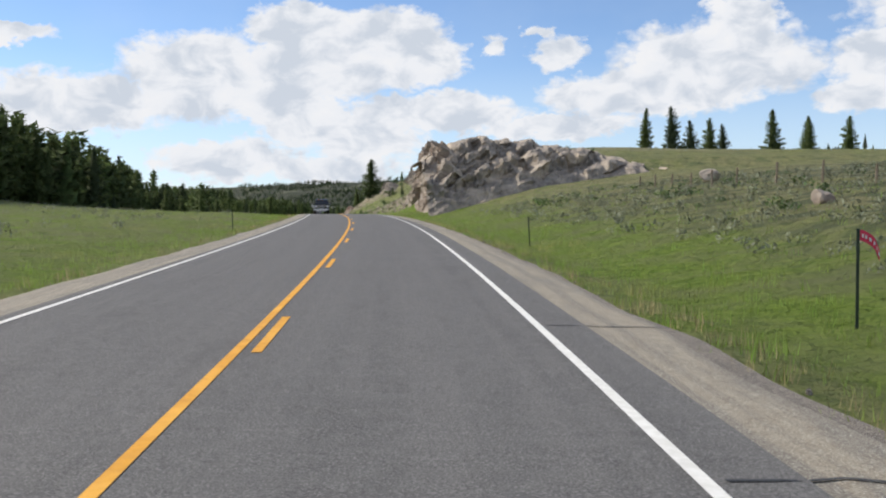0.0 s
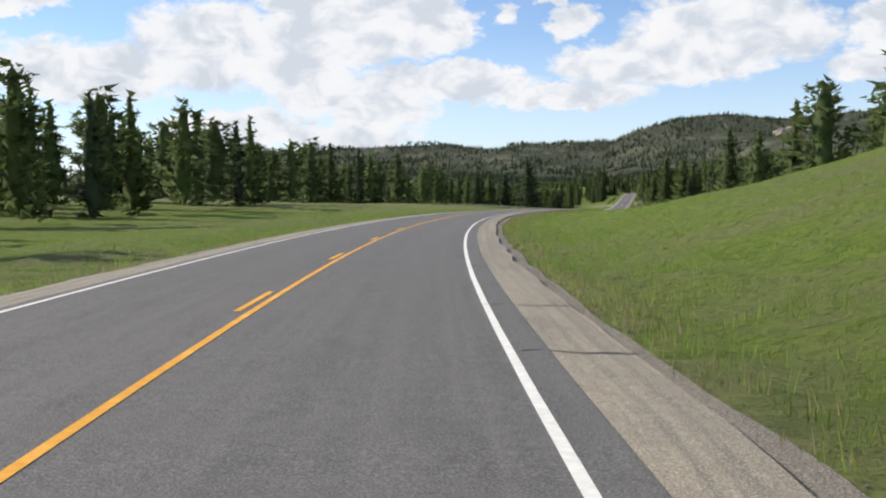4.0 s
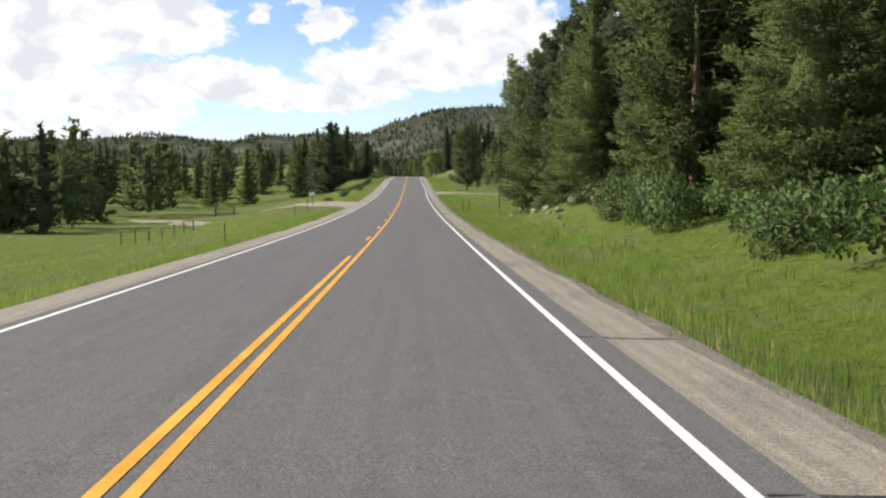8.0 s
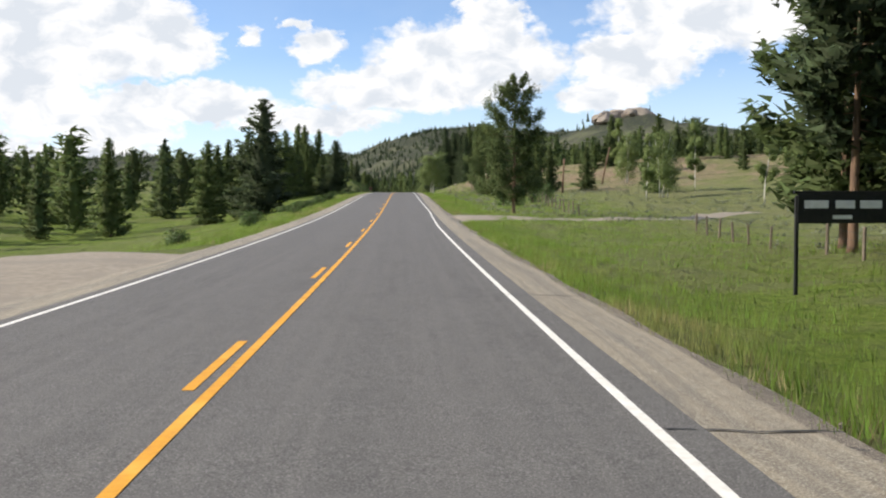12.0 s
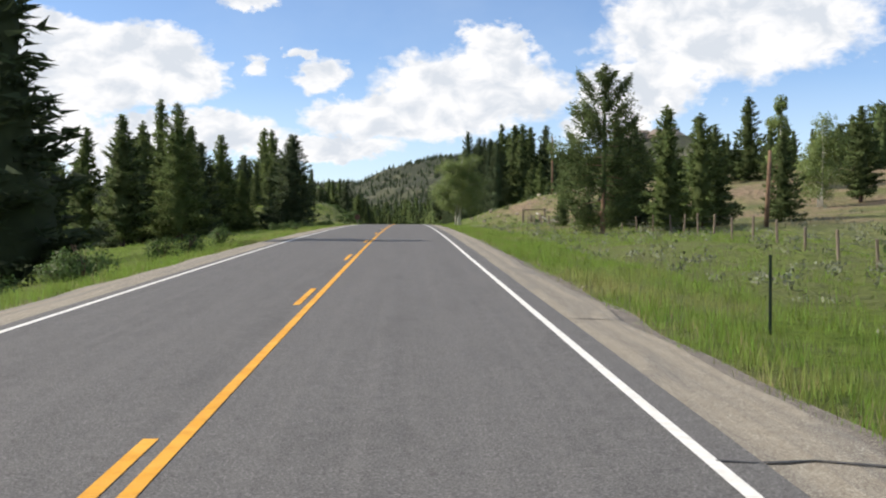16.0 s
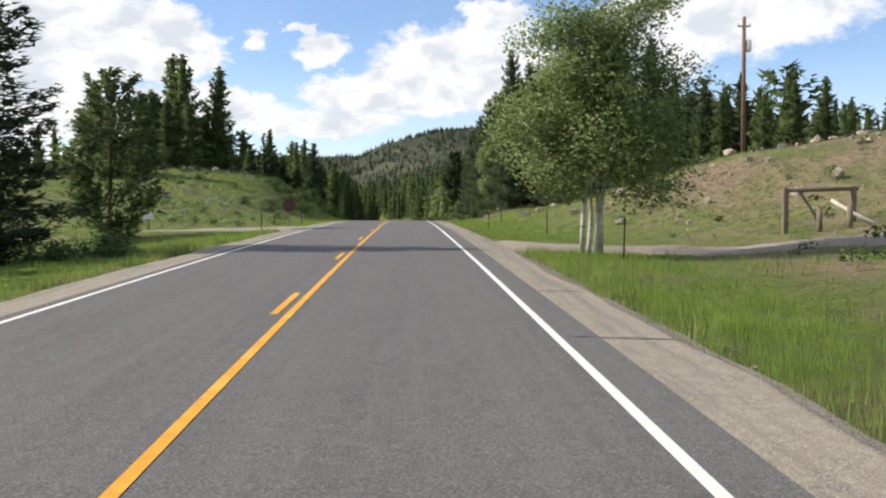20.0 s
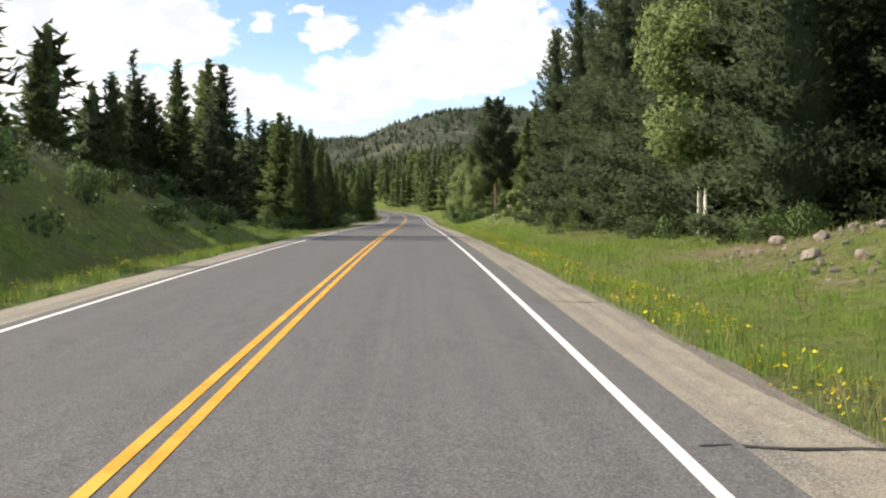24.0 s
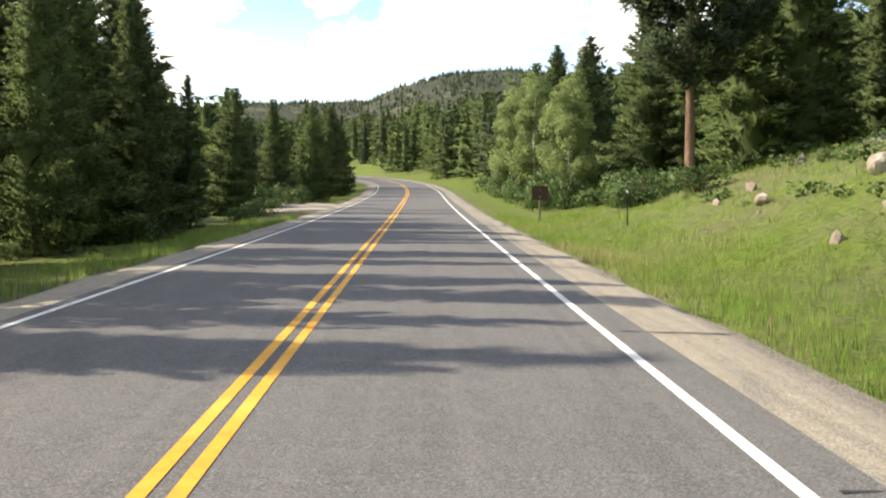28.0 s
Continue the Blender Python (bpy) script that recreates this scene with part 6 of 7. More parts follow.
def panel_sign(name, label, s, u, w, h, bottom, material, octagon=False, turn=0.0):
    t = put(thing(name, label, "sign"), s, u, turn)
    part("post", box_bm(0.09, 0.09, bottom + h + 0.4, (0, 0.05, -0.4), 0.01), POSTWOOD, t)
    b = bmesh.new()
    if octagon:
        ring = [(w / 2 * math.cos(a), w / 2 * math.sin(a)) for a in [math.pi / 8 + k * math.pi / 4 for k in range(8)]]
    else:
        ring = [(-w / 2, -h / 2), (w / 2, -h / 2), (w / 2 * 1.0, h / 2), (-w / 2, h / 2)]
    f0 = [b.verts.new((x, -0.012, bottom + h / 2 + z)) for x, z in ring]
    f1 = [b.verts.new((x, 0.012, bottom + h / 2 + z)) for x, z in ring]
    n = len(ring)
    b.faces.new(f0)
    b.faces.new(f1[::-1])
    for i in range(n):
        b.faces.new((f0[i], f1[i], f1[(i + 1) % n], f0[(i + 1) % n]))
    bmesh.ops.recalc_face_normals(b, faces=b.faces[:])
    p = part("panel", b, material, t)
    for z in (0.25, -0.25):
        part("bolt", box_bm(0.03, 0.02, 0.03, (0, -0.03, bottom + h / 2 + z * h)), WHITEMETAL, p)
    return t


panel_sign("brown_sign", "brown wooden recreation sign on a post", 515, 7.4, 0.85, 0.72, 1.15, BROWNPAINT)
panel_sign("stop_sign_back", "dark brown back of an octagonal sign on a post", 352, -6.6, 0.95, 0.75, 1.15, BROWNPAINT, True)
panel_sign("road_sign_back", "small dark sign seen from behind on a post", 600, -9.5, 0.6, 0.7, 1.6, BROWNPAINT)


def fence(label, path, spacing, h, seed, wires=3):
    """Weathered posts with wire, from one (s, u) point to the next."""
    (s0, u0) = path[0]
    t = thing("fence", label, "fence")
    r = random.Random(seed)
    tops = []
    stick = box_bm(0.11, 0.11, h + 0.4, (0, 0, -0.4), 0.02)
    me = bpy.data.meshes.new("post")
    stick.to_mesh(me)
    stick.free()
    me.materials.append(POSTWOOD)
    for (a, b), (c, d) in zip(path, path[1:]):
        n = max(1, int(math.hypot(c - a, d - b) / spacing))
        for k in range(n):
            q = k / n
            s, u = a + (c - a) * q, b + (d - b) * q
            x, y = on_road(s, u)
            z = ground_z(s, u)
            p = new("post", me)
            p.matrix_basis = Matrix.Translation((x, y, z)) @ pose(0, 0, 0, r.uniform(-4, 4), r.uniform(-4, 4), r.uniform(0, 90)) @ Matrix.Diagonal((1, 1, r.uniform(0.85, 1.12), 1))
            p.parent = t
            tops.append((x, y, z))
    for k in range(wires):
        part("wire", tube_bm([(x, y, z + h * (0.35 + 0.25 * k)) for x, y, z in tops], [0.008] * len(tops), 3, False), GREENSTEEL, t, "thin fence wire")
    return t


fence("weathered post-and-wire fence across the sage meadow", ((-250, 30), (-180, 26), (-110, 19), (-75, 18)), 4.0, 1.15, 1)
fence("old post-and-wire fence on the dry hillside", ((-1010, 30), (-960, 24), (-930, 26)), 4.5, 1.1, 2)
fence("low post-and-wire fence across the meadow", ((84, -20), (108, -19)), 3.2, 1.1, 3)
fence("leaning post-and-wire fence along the meadow", ((186, 16.8), (215, 18), (258, 19.5), (285, 17.5), (312, 15.5)), 3.4, 1.2, 4)
fence("green field fence behind the sage", ((-60, 17), (-44, 20), (-30, 26)), 3.5, 1.1, 5)
fence("post-and-wire fence at the drive", ((127, 17), (150, 19), (168, 21)), 3.6, 1.15, 6)


def rail_gate(s, u):
    """A timber gate frame with a leaning rail."""
    t = put(thing("gate_frame", "weathered timber gate frame with a cross beam", "gate"), s, u)
    part("post", box_bm(0.22, 0.22, 2.0, (-1.5, 0, -0.4), 0.03), POSTWOOD, t)
    part("post", box_bm(0.22, 0.22, 2.1, (1.4, 0.3, -0.4), 0.03), POSTWOOD, t)
    part("beam", tube_bm([(-1.6, 0, 1.5), (0, 0.15, 1.55), (1.6, 0.3, 1.58)], [0.09, 0.09, 0.08]), POSTWOOD, t)
    part("leaning_rail", tube_bm([(0.2, -0.4, 1.1), (1.0, -1.0, 0.5), (1.8, -1.6, 0.0)], [0.07, 0.07, 0.06]), ASPENBARK, t, "pale leaning pole")
    part("stump", tube_bm([(-0.6, -1.2, -0.3), (-0.6, -1.2, 0.8)], [0.13, 0.11]), POSTWOOD, t)
    part("stump", tube_bm([(0.5, -1.4, -0.3), (0.52, -1.4, 0.9)], [0.14, 0.12]), POSTWOOD, t)
    part("brace", tube_bm([(-0.9, 0.1, 1.5), (-0.3, -0.2, 0.4), (-0.2, -0.3, -0.2)], [0.05, 0.06, 0.06]), POSTWOOD, t)
    return t


rail_gate(322, 18.3)


def entry_gate(s, u):
    t = put(thing("field_gate", "grey timber post and rail gate by the drive", "gate"), s, u)
    part("post", box_bm(0.28, 0.28, 2.6, (-1.4, 0, -0.5), 0.03), POSTWOOD, t)
    part("post", box_bm(0.2, 0.2, 1.8, (1.6, 0.2, -0.5), 0.03), POSTWOOD, t)
    for z in (0.5, 0.95, 1.4):
        part("rail", tube_bm([(-1.4, 0, z), (1.6, 0.2, z)], [0.06, 0.06]), POSTWOOD, t)
    return t


entry_gate(172, -29)


def utility_pole(s, u, h, lean=0.0, gear=True, label="tall brown wooden utility pole with a transformer"):
    t = put(thing("utility_pole", label, "utility pole"), s, u)
    off = math.tan(radians(lean))
    part("pole", tube_bm([(0, 0, -0.5), (off * h * 0.5, 0, h * 0.5), (off * h, 0, h)], [0.17, 0.15, 0.12], 10), REDBARK, t)
    if gear:
        part("crossarm", box_bm(0.9, 0.1, 0.1, (0, 0, h - 0.7), 0.01), POSTWOOD, t)
        part("transformer", tube_bm([(0.32, 0, h - 2.4), (0.32, 0, h - 2.3), (0.32, 0, h - 1.7), (0.32, 0, h - 1.6)], [0.14, 0.2, 0.2, 0.14], 12), WHITEMETAL, t, "grey can transformer")
        for x in (-0.4, 0.4):
            part("insulator", tube_bm([(x, 0, h - 0.6), (x, 0, h - 0.42)], [0.05, 0.03], 8), WHITEMETAL, t)
    return t


utility_pole(351, 24.9, 9.6)
utility_pole(300, 41.5, 7.5, 12, False, "short leaning wooden pole on the bank")
utility_pole(0.5, 9.6, 4.6, 1, False, "bare grey dead tree trunk standing upright")
utility_pole(262, 27.5, 5.5, 3, False, "plain wooden pole at the edge of trees")


def cabin(s, u):
    """A low log shed with a dark metal roof."""
    t = put(thing("log_shed", "low brown log shed with a dark roof", "shed"), s, u, 8)
    for k in range(9):
        z = 0.1 + k * 0.23
        part("log", tube_bm([(-3.1, -2.3, z), (3.1, -2.3, z)], [0.125, 0.125], 8), REDBARK, t)
        part("log", tube_bm([(-3.0, -2.4, z + 0.1), (-3.0, 2.4, z + 0.1)], [0.125, 0.125], 8), REDBARK, t)
        part("log", tube_bm([(3.0, -2.4, z + 0.1), (3.0, 2.4, z + 0.1)], [0.125, 0.125], 8), REDBARK, t)
        part("log", tube_bm([(-3.1, 2.3, z), (3.1, 2.3, z)], [0.125, 0.125], 8), REDBARK, t)
    for side in (-1, 1):
        b = bmesh.new()
        v = [b.verts.new(p) for p in ((-3.6, side * 3.0, 1.95), (3.6, side * 3.0, 1.95), (3.6, 0, 3.3), (-3.6, 0, 3.3), (-3.6, side * 3.0, 1.85), (3.6, side * 3.0, 1.85), (3.6, 0, 3.2), (-3.6, 0, 3.2))]
        for f in ((0, 1, 2, 3), (7, 6, 5, 4), (0, 4, 5, 1), (1, 5, 6, 2), (3, 7, 4, 0), (2, 6, 7, 3)):
            b.faces.new([v[i] for i in f])
        part("roof", b, GREENSTEEL, t, "dark green-grey roof sheet")
    part("door", box_bm(0.9, 0.06, 1.8, (0.6, -2.46, 0.05), 0.01), POSTWOOD, t)
    return t


cabin(299, 25.0).scale = (0.72, 0.8, 0.85)


# ---- shrubs, sage and grass ----
SHRUBS = [bush_mesh(81 + k, 1.0, 1.0, 1250, 0.046, BUSHLEAF) for k in range(3)]
STEMS = []
for k in range(3):
    r_ = random.Random(90 + k)
    b_ = bmesh.new()
    for j in range(7):
        e_ = (r_.uniform(-0.55, 0.55), r_.uniform(-0.55, 0.55), r_.uniform(0.5, 0.85))
        t_ = tube_bm([(0, 0, -0.1), (e_[0] * 0.4, e_[1] * 0.4, e_[2] * 0.55), e_], [0.03, 0.02, 0.008], 5)
        m_ = bpy.data.meshes.new("t")
        t_.to_mesh(m_)
        t_.free()
        b_.from_mesh(m_)
        bpy.data.meshes.remove(m_)
    m_ = bpy.data.meshes.new("stem")
    b_.to_mesh(m_)
    b_.free()
    m_.materials.append(BARK)
    STEMS.append(m_)


def shrub(s, u, w, h, k, label="leafy green shrub on the grassy bank", lift=0.0):
    x, y = on_road(s, u)
    ob = new("shrub")
    ob.matrix_basis = Matrix.Translation((x, y, ground_z(s, u) - 0.05 + lift)) @ pose(0, 0, 0, 0, 0, 67 * k) @ Matrix.Diagonal((w, w, h, 1))
    tagged(ob, label, "shrub", "roadside shrubs")
    for nm, me in (("foliage", SHRUBS[k % 3]), ("stem", STEMS[k % 3])):
        p = new(nm, me)
        p.parent = ob


sr = random.Random(23)
k = 0
for s0, s1, u0, u1, n, w0, w1, h0, h1 in ((28, 64, 10.8, 14.5, 28, 1.1, 2.2, 1.3, 3.0), (64, 105, 11.0, 16, 20, 0.9, 1.8, 0.8, 1.9), (105, 130, 14.5, 19, 20, 1.0, 2.2, 1.2, 2.8), (-60, 12, 11, 14, 12, 0.6, 1.3, 0.5, 1.2),
                                          (518, 575, 8.8, 12, 30, 1.0, 2.2, 1.2, 3.0), (500, 520, 10, 13, 8, 1.0, 2.0, 1.0, 2.0), (395, 470, 11.5, 14.5, 18, 0.8, 1.6, 0.8, 1.8), (400, 560, -11.5, -8.5, 30, 0.9, 2.0, 0.9, 2.2), (365, 400, -14, -8, 14, 0.7, 1.6, 0.6, 1.2),
                                          (270, 330, -10.5, -7.0, 14, 0.6, 1.3, 0.5, 1.1), (150, 260, -11, -8, 18, 0.7, 1.5, 0.6, 1.4), (-690, -600, 22, 34, 16, 1.0, 2.0, 0.8, 2.0), (-100, 60, -60, -26, 16, 1.2, 2.4, 1.0, 2.2)):
    for _ in range(n):
        k += 1
        shrub(sr.uniform(s0, s1), sr.uniform(u0, u1), sr.uniform(w0, w1), sr.uniform(h0, h1), k)
for s, v, w, h in ((-31, 0.95, 1.0, 0.6), (-27, 0.6, 0.9, 0.5), (-24, 0.9, 1.2, 0.6), (-20, 0.45, 1.1, 0.5), (-18, 0.75, 1.2, 0.5), (-15, 0.95, 1.1, 0.7), (-12, 0.55, 1.0, 0.45), (-9, 0.85, 1.1, 0.5), (-5, 0.6, 0.9, 0.5), (-22, 0.7, 0.8, 0.4), (-29, 0.75, 0.8, 0.45), (-16, 0.3, 0.9, 0.6)):
    # low growth in the clefts of the rock hump
    k += 1
    q = (s + 34) / 39
    crest = float(np.interp(q, [i / 8 for i in range(9)], (0.8, 4.6, 5.4, 5.6, 5.4, 4.8, 3.8, 2.8, 0.8)))
    u = 12.6 - 4.2 * q + 2.6 * v ** 0.85
    shrub(s, u, w, h, k, "low green growth in a cleft of the rock", ground_z(s, 12.6 - 4.2 * q) - 0.75 + crest * v - ground_z(s, u))
shrub(211, 12.8, 1.35, 3.9, 1, "large round leafy shrub in the meadow")
shrub(214, 14.8, 1.15, 3.4, 2, "large round leafy shrub in the meadow")
shrub(220, 17.2, 1.4, 3.2, 3, "large round leafy shrub in the meadow")
shrub(224, 19.5, 1.3, 3.0, 4, "large round leafy shrub in the meadow")


def strewn(name, label, category, n, spots, seed, templates, material, lo, hi, flat=1.0, puffy=True):
    """Many small plants over stretches (s0, s1, u0, u1, share) as one object."""
    r = random.Random(seed)
    pieces = []
    total = sum((b - a) * (d - c) * w for a, b, c, d, w in spots)
    for a, b, c, d, w in spots:
        for _ in range(int(n * (b - a) * (d - c) * w / total)):
            s, u = r.uniform(a, b), r.uniform(c, d)
            if in_drive(s, u):
                continue
            x, y = on_road(s, u)
            v, f = r.choice(templates)
            size, t = r.uniform(lo, hi), r.uniform(0, 6.28)
            cs, sn = math.cos(t) * size, math.sin(t) * size
            p = np.stack((v[:, 0] * cs - v[:, 1] * sn + x, v[:, 0] * sn + v[:, 1] * cs + y, v[:, 2] * size * flat + ground_z(s, u) - 0.02), axis=1)
            # blades take the light as the sward does, bushes as round heaps
            soft = p - np.array((x, y, p[0, 2] - 0.1)) if puffy else np.tile((r.uniform(-0.3, 0.3), -0.35, 1.0), (len(p), 1))
            pieces.append((p, f, 0, soft))
    tagged(new(name, joined(name, pieces, [material])), label, category, kind="stuff")


DRIVES = ((-83, -65, 4, 9), (-48, -30, -14, -4), (112, 140, -14, -4), (163, 178, 4, 8), (316, 326, 4, 16), (339, 356, -12, -4))


def in_drive(s, u):
    return any(a < s < b and c < u < d for a, b, c, d in DRIVES)


def tuft(seed, blades, h, spread, wide):
    """Bent blades from one root."""
    r = random.Random(seed)
    vs, fs = [], []
    for _ in range(blades):
        a = r.uniform(0, 6.28)
        ox, oy = r.uniform(-spread, spread), r.uniform(-spread, spread)
        hh = h * r.uniform(0.55, 1.0)
        lx, ly = math.cos(a) * hh * r.uniform(0.1, 0.5), math.sin(a) * hh * r.uniform(0.1, 0.5)
        wx, wy = -math.sin(a) * wide, math.cos(a) * wide
        k = len(vs)
        vs += [(ox - wx, oy - wy, 0), (ox + wx, oy + wy, 0), (ox + lx, oy + ly, hh)]
        fs += [k, k + 1, k + 2]
    return np.array(vs, dtype=np.float32), np.array(fs, dtype=np.int32)


TUFTS = [tuft(k, 9, 1.0, 0.55, 0.022) for k in range(8)]
LOW_TUFTS = [tuft(20 + k, 6, 1.0, 0.7, 0.035) for k in range(6)]
strewn("long_grass", "long green roadside grass in sunlight", "grass", 38000, ((-12, 520, 5.05, 6.6, 2.0), (-12, 520, 6.6, 9.0, 1.0), (-12, 520, -6.4, -5.4, 1.4), (-12, 520, -8.5, -6.4, 0.6)), 51, TUFTS, GRASS, 0.16, 0.4, puffy=False)
strewn("long_grass", "long green grass beside the first stretch", "grass", 21000, ((-1018, -80, 5.1, 9.0, 1.0), (-1018, -12, -9.0, -5.4, 0.7), (-80, -12, 5.4, 12, 2.4)), 52, TUFTS, GRASS, 0.16, 0.38, puffy=False)
strewn("meadow_grass", "green meadow grass in clumps", "grass", 26000, ((-12, 520, 8.5, 24, 1.0), (-12, 420, -22, -8.5, 0.6)), 53, LOW_TUFTS, GRASS, 0.15, 0.4, puffy=False)
strewn("meadow_grass", "green and dry meadow grass in clumps", "grass", 20000, ((-1018, -12, 9, 26, 1.0), (-1018, -12, -24, -9, 0.6)), 54, LOW_TUFTS, GRASS, 0.12, 0.34, puffy=False)
strewn("dry_grass", "straw-coloured dry grass along the road edge", "grass", 9000, ((-1018, 520, 4.95, 6.2, 1.0), (-1018, 520, -6.2, -5.1, 0.5), (-900, -480, 9, 34, 0.06), (325, 366, 10, 34, 0.2)), 55, TUFTS, DRYGRASS, 0.14, 0.36, puffy=False)


def small_bush(seed, n, size):
    me = bush_mesh(seed, 1.0, 0.9, n, size, SAGE)
    return arrays(me)


SAGES = [small_bush(101 + k, 40, 0.115) for k in range(5)]
strewn("sagebrush", "grey-green sagebrush over the meadow", "sagebrush", 7600, ((-250, -60, 11, 34, 1.5), (-280, -130, -30, -9, 2.2), (-1018, -930, 11, 56, 2.0), (-1018, -820, -60, -12, 0.35), (170, 300, 9, 24, 0.9), (120, 300, 24, 48, 0.5), (335, 366, 14, 40, 0.4), (470, 500, 14, 26, 0.8), (355, 420, -34, -11, 2.2), (105, 165, 18, 34, 0.4)), 61, SAGES, SAGE, 0.25, 0.62)
strewn("sagebrush", "silvery grey-green sagebrush beside the field fence", "sagebrush", 620, ((-75, -22, 8.8, 14.5, 1.0),), 64, [small_bush(110 + k, 150, 0.06) for k in range(5)], SAGE, 0.3, 0.62)
strewn("yellow_flowers", "yellow wildflowers along the verge", "flowers", 1100, ((376, 456, 5.4, 7.0, 1.0), (-150, -120, 6, 10, 0.25), (365, 420, -7.5, -5.6, 0.4)), 62, [small_bush(120 + k, 10, 0.09) for k in range(3)], FLOWER, 0.2, 0.36)
strewn("green_scrub", "low dark green scrub on the slopes", "scrub", 1500, ((-880, -480, 10, 40, 1.0), (300, 370, 12, 40, 0.8), (-1018, -930, 14, 50, 0.5), (355, 450, -30, -8, 1.5), (460, 505, 10, 30, 1.2)), 63, [arrays(bush_mesh(130 + k, 1.0, 0.8, 42, 0.15, BUSHLEAF)) for k in range(4)], BUSHLEAF, 0.25, 0.8)


# ---- vehicles in the other lane ----
GLASS = mat("dark_car_glass", (0.012, 0.014, 0.016), (0.018, 0.02, 0.022), scale=3, rough=0.08, spec=0.6)
CHROME = mat("chrome_trim", (0.55, 0.55, 0.55), (0.45, 0.45, 0.45), scale=6, rough=0.2, metal=0.9)
RUBBER = mat("tyre_rubber", (0.018, 0.018, 0.018), (0.028, 0.028, 0.028), scale=8, rough=0.85)
LAMP = mat("headlight_glass", (0.62, 0.63, 0.65), (0.5, 0.5, 0.52), scale=9, rough=0.1, spec=0.6)
WHITECAR = mat("white_car_paint", (0.72, 0.72, 0.71), (0.66, 0.66, 0.65), scale=2, rough=0.25, spec=0.5)
BLACKCAR = mat("black_car_paint", (0.016, 0.017, 0.02), (0.022, 0.023, 0.026), scale=2, rough=0.2, spec=0.5)
GREYCAR = mat("dark_grey_car_paint", (0.035, 0.038, 0.045), (0.045, 0.048, 0.055), scale=2, rough=0.25, spec=0.5)


def hull(profile, half, taper, bevel=0.04):
    """A body from a side outline (y, z), pulled in towards the top."""
    b = bmesh.new()
    zmin, zmax = min(z for _, z in profile), max(z for _, z in profile)
    sides = []
    for sx in (-1, 1):
        sides.append([b.verts.new((sx * (half - taper * max((z - zmin) / (zmax - zmin), 0) ** 2), y, z)) for y, z in profile])
    n = len(profile)
    b.faces.new(sides[0])
    b.faces.new(sides[1][::-1])
    for i in range(n):
        b.faces.new((sides[0][i], sides[1][i], sides[1][(i + 1) % n], sides[0][(i + 1) % n]))
    bmesh.ops.recalc_face_normals(b, faces=b.faces[:])
    if bevel:
        bmesh.ops.bevel(b, geom=b.edges[:], offset=bevel, segments=2, affect="EDGES")
    for f in b.faces:
        f.smooth = False
    return b


def quad_bm(pts, thick=0.015):
    b = bmesh.new()
    v = [b.verts.new(p) for p in pts]
    f = b.faces.new(v)
    bmesh.ops.recalc_face_normals(b, faces=[f])
    r = bmesh.ops.extrude_face_region(b, geom=[f])
    nrm = f.normal.copy()
    for e in r["geom"]:
        if isinstance(e, bmesh.types.BMVert):
            e.co += nrm * thick
    bmesh.ops.recalc_face_normals(b, faces=b.faces[:])
    return b


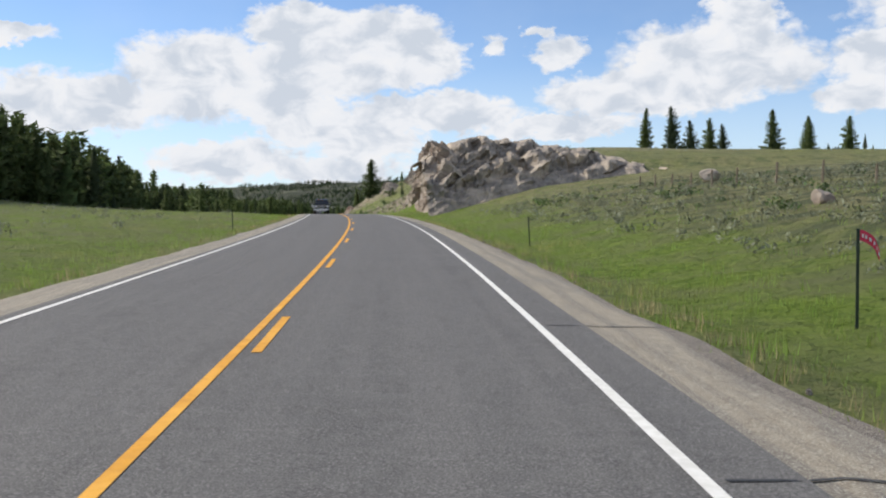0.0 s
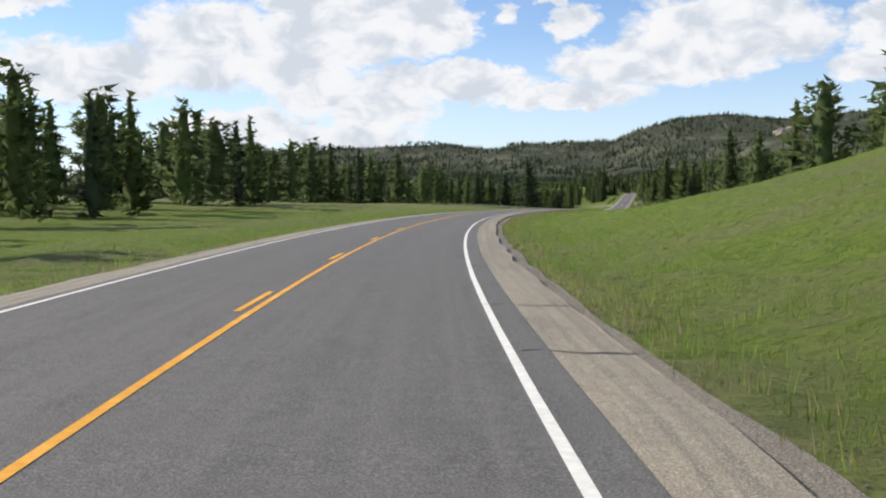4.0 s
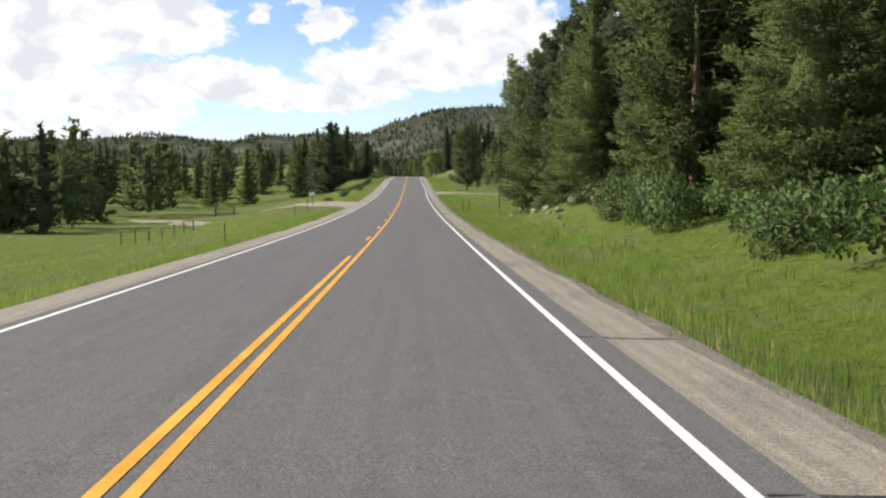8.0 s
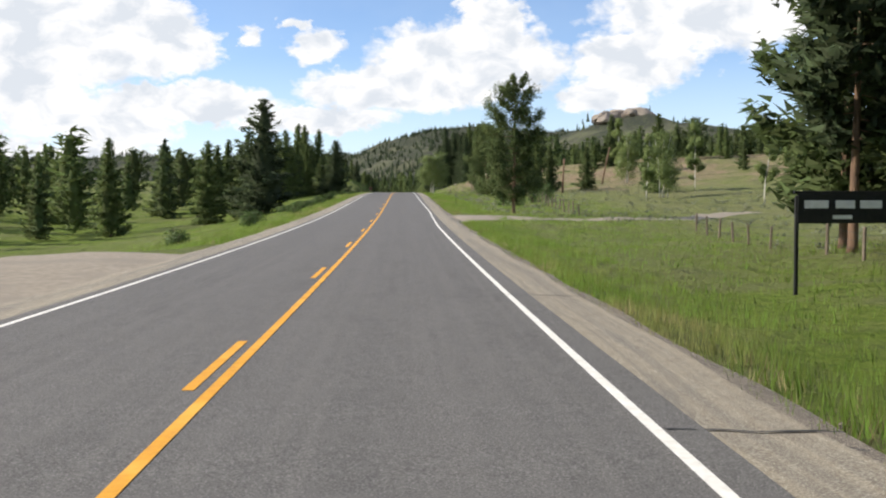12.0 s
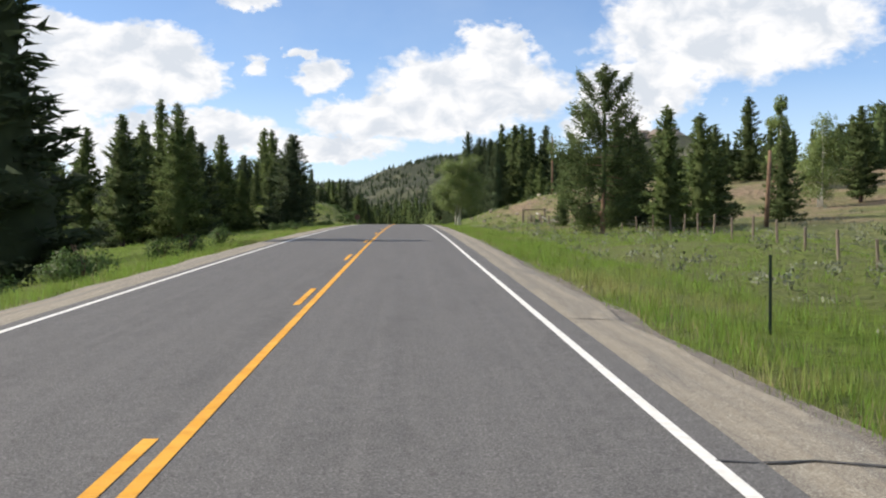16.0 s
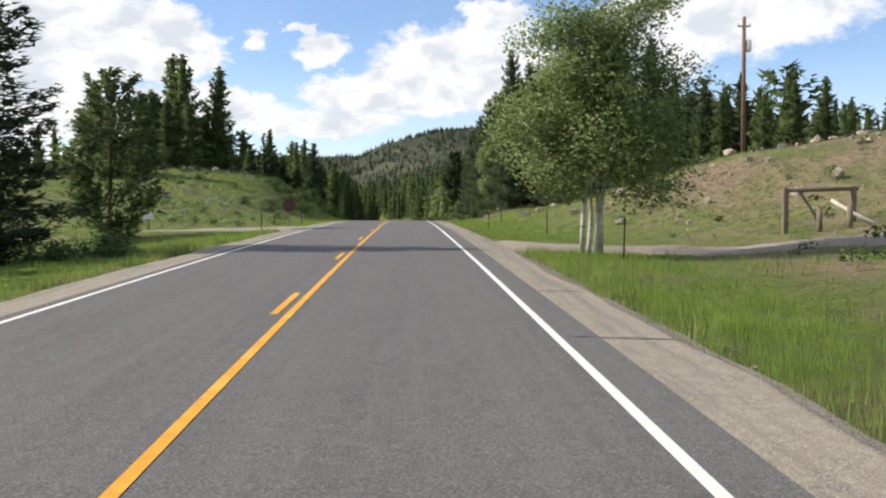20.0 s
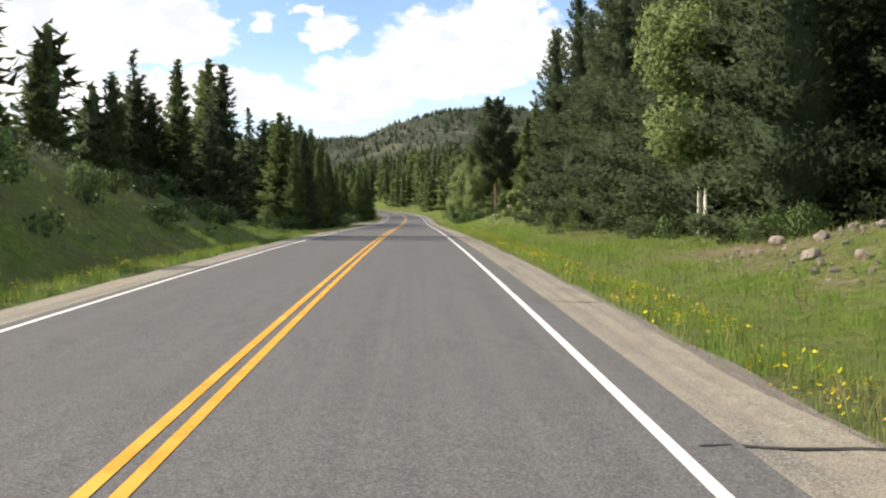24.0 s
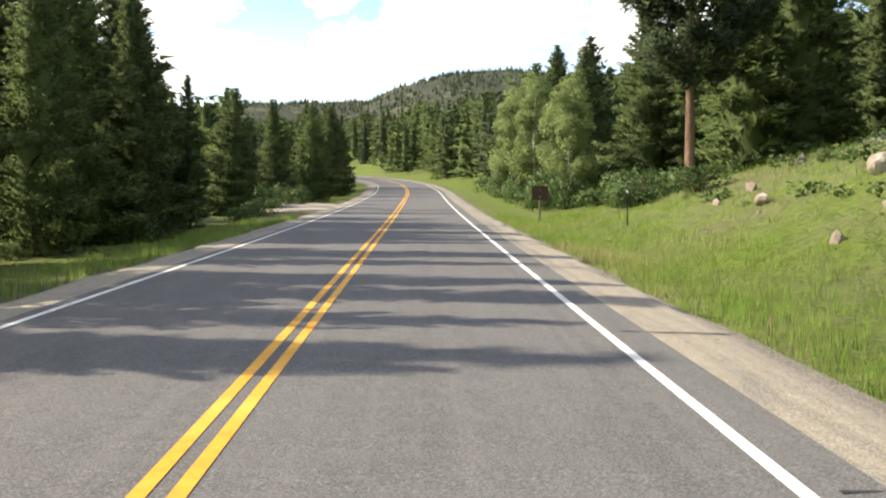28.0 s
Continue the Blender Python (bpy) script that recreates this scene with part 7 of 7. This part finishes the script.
def vehicle(kind, s, u, paint, label):
    """A pickup or SUV; its front looks along -y, towards the oncoming lane."""
    t = put(thing(kind, label, "pickup truck" if kind == "pickup_truck" else "car", group="oncoming vehicles"), s, u, 0, float(road_z(s)) + 0.006)
    pick = kind == "pickup_truck"
    ln, w, h = (5.8, 1.0, 1.93) if pick else (4.7, 0.93, 1.70)
    f = -ln / 2
    hood = 1.22 if pick else 1.05
    if pick:
        prof = [(f, 0.55), (f, 1.08), (f + 0.12, 1.2), (f + 1.45, hood), (f + 1.5, 1.26), (f + 5.75, 1.26), (f + 5.75, 0.55), (f + 4.9, 0.5), (f + 4.7, 0.7), (f + 4.0, 0.7), (f + 3.85, 0.48), (f + 1.75, 0.48), (f + 1.55, 0.7), (f + 0.7, 0.7), (f + 0.5, 0.5)]
        cabp = [(f + 1.35, 1.2), (f + 2.15, 1.88), (f + 2.5, 1.93), (f + 3.6, 1.92), (f + 3.85, 1.84), (f + 3.95, 1.2)]
    else:
        prof = [(f, 0.45), (f, 0.92), (f + 0.2, 1.0), (f + 1.2, hood), (f + 4.6, 1.08), (f + 4.7, 0.9), (f + 4.7, 0.45), (f + 4.1, 0.42), (f + 3.9, 0.62), (f + 3.3, 0.62), (f + 3.1, 0.4), (f + 1.5, 0.4), (f + 1.3, 0.62), (f + 0.65, 0.62), (f + 0.45, 0.42)]
        cabp = [(f + 1.1, 1.03), (f + 1.9, 1.6), (f + 2.3, 1.69), (f + 4.0, 1.66), (f + 4.5, 1.5), (f + 4.62, 1.05)]
    part("body", hull(prof, w, 0.05, 0.035), paint, t)
    cabin_ = part("cab", hull(cabp, w - 0.03, 0.22, 0.05), paint, t)
    y0, z0 = cabp[0]
    y1, z1 = cabp[1]
    wl_, wh = w - 0.14, w - 0.27
    part("windscreen", quad_bm([(-wl_, y0 + 0.05, z0 + 0.06), (wl_, y0 + 0.05, z0 + 0.06), (wh, y1 - 0.03, z1 - 0.03), (-wh, y1 - 0.03, z1 - 0.03)], 0.03), GLASS, cabin_, "dark tinted windscreen")
    for sx in (-1, 1):
        x0, x1 = sx * (w - 0.05), sx * (w - 0.2)
        for a, b in ((0.30, 0.58), (0.61, 0.92)):
            ya, yb = y0 + (cabp[-1][0] - y0) * a, y0 + (cabp[-1][0] - y0) * b
            part("side_window", quad_bm([(x0, ya, z0 + 0.1), (x0, yb, z0 + 0.1), (x1, yb - 0.05, z1 - 0.05), (x1, ya + 0.12, z1 - 0.05)], 0.02), GLASS, cabin_, "dark side window")
        part("headlight", box_bm(0.34, 0.08, 0.2, (sx * (w - 0.22), f - 0.01, 0.86 if pick else 0.74), 0.03), LAMP, t, "clear headlight")
        m_ = part("mirror", box_bm(0.2, 0.12, 0.32 if pick else 0.16, (sx * (w + 0.16), y0 + 0.35, 1.2 if pick else 1.05), 0.03), paint, t)
        part("fog_lamp", box_bm(0.16, 0.04, 0.09, (sx * (w - 0.3), f - 0.05, 0.52), 0.02), LAMP, t)
        for yy in ((f + 1.1, f + 4.35) if pick else (f + 0.95, f + 3.6)):
            r = 0.41 if pick else 0.36
            tyre = part("wheel", tube_bm([(sx * (w - 0.27), yy, r), (sx * (w - 0.24), yy, r), (sx * (w - 0.04), yy, r), (sx * (w - 0.0), yy, r)], [r - 0.06, r, r, r - 0.06], 20), RUBBER, t, "black tyre on a metal rim")
            part("rim", tube_bm([(sx * (w - 0.02), yy, r), (sx * (w + 0.012), yy, r)], [r * 0.62, r * 0.55], 14), CHROME, tyre)
    grille = part("grille", box_bm(1.2, 0.06, 0.36 if pick else 0.24, (0, f - 0.02, 0.78 if pick else 0.66), 0.03), BLACKPAINT, t, "dark grille with bright bars")
    for z in ((0.83, 0.95, 1.07) if pick else (0.72, 0.82)):
        part("grille_bar", box_bm(1.16, 0.04, 0.03, (0, f - 0.05, z), 0.005), CHROME, grille)
    if pick:
        part("grille_post", box_bm(0.06, 0.05, 0.36, (0, f - 0.05, 0.78), 0.01), CHROME, grille)
    part("bumper", box_bm(2 * w - 0.04, 0.2, 0.24, (0, f - 0.06, 0.44), 0.05), CHROME if pick else paint, t, "front bumper")
    part("plate", box_bm(0.34, 0.02, 0.15, (0, f - 0.175, 0.5), 0.004), WHITEMETAL, t, "blank pale plate")
    if pick:
        bed = part("bed_floor", box_bm(1.6, 1.7, 0.05, (0, f + 4.85, 1.1), 0.01), BLACKPAINT, t)
        for x in (-0.4, -0.2, 0, 0.2, 0.4):
            part("roof_lamp", box_bm(0.09, 0.05, 0.03, (x, f + 2.3, 1.925), 0.01), ORANGE, cabin_)
    return t


vehicle("pickup_truck", -857.4, -2.15, WHITECAR, "white pickup truck in the oncoming lane")
vehicle("pickup_truck", -886.5, -2.1, BLACKCAR, "black pickup truck with a chrome front")
vehicle("sport_utility_vehicle", -747.5, -1.9, GREYCAR, "dark grey car in the oncoming lane")

# ---- set everything down at the one scale ----
for ob in list(scene.collection.objects):
    if ob.parent is None and ob.type in {"MESH", "EMPTY", "CURVE", "FONT"}:
        ob.matrix_basis = Matrix.Diagonal((K, K, K, 1)) @ ob.matrix_basis
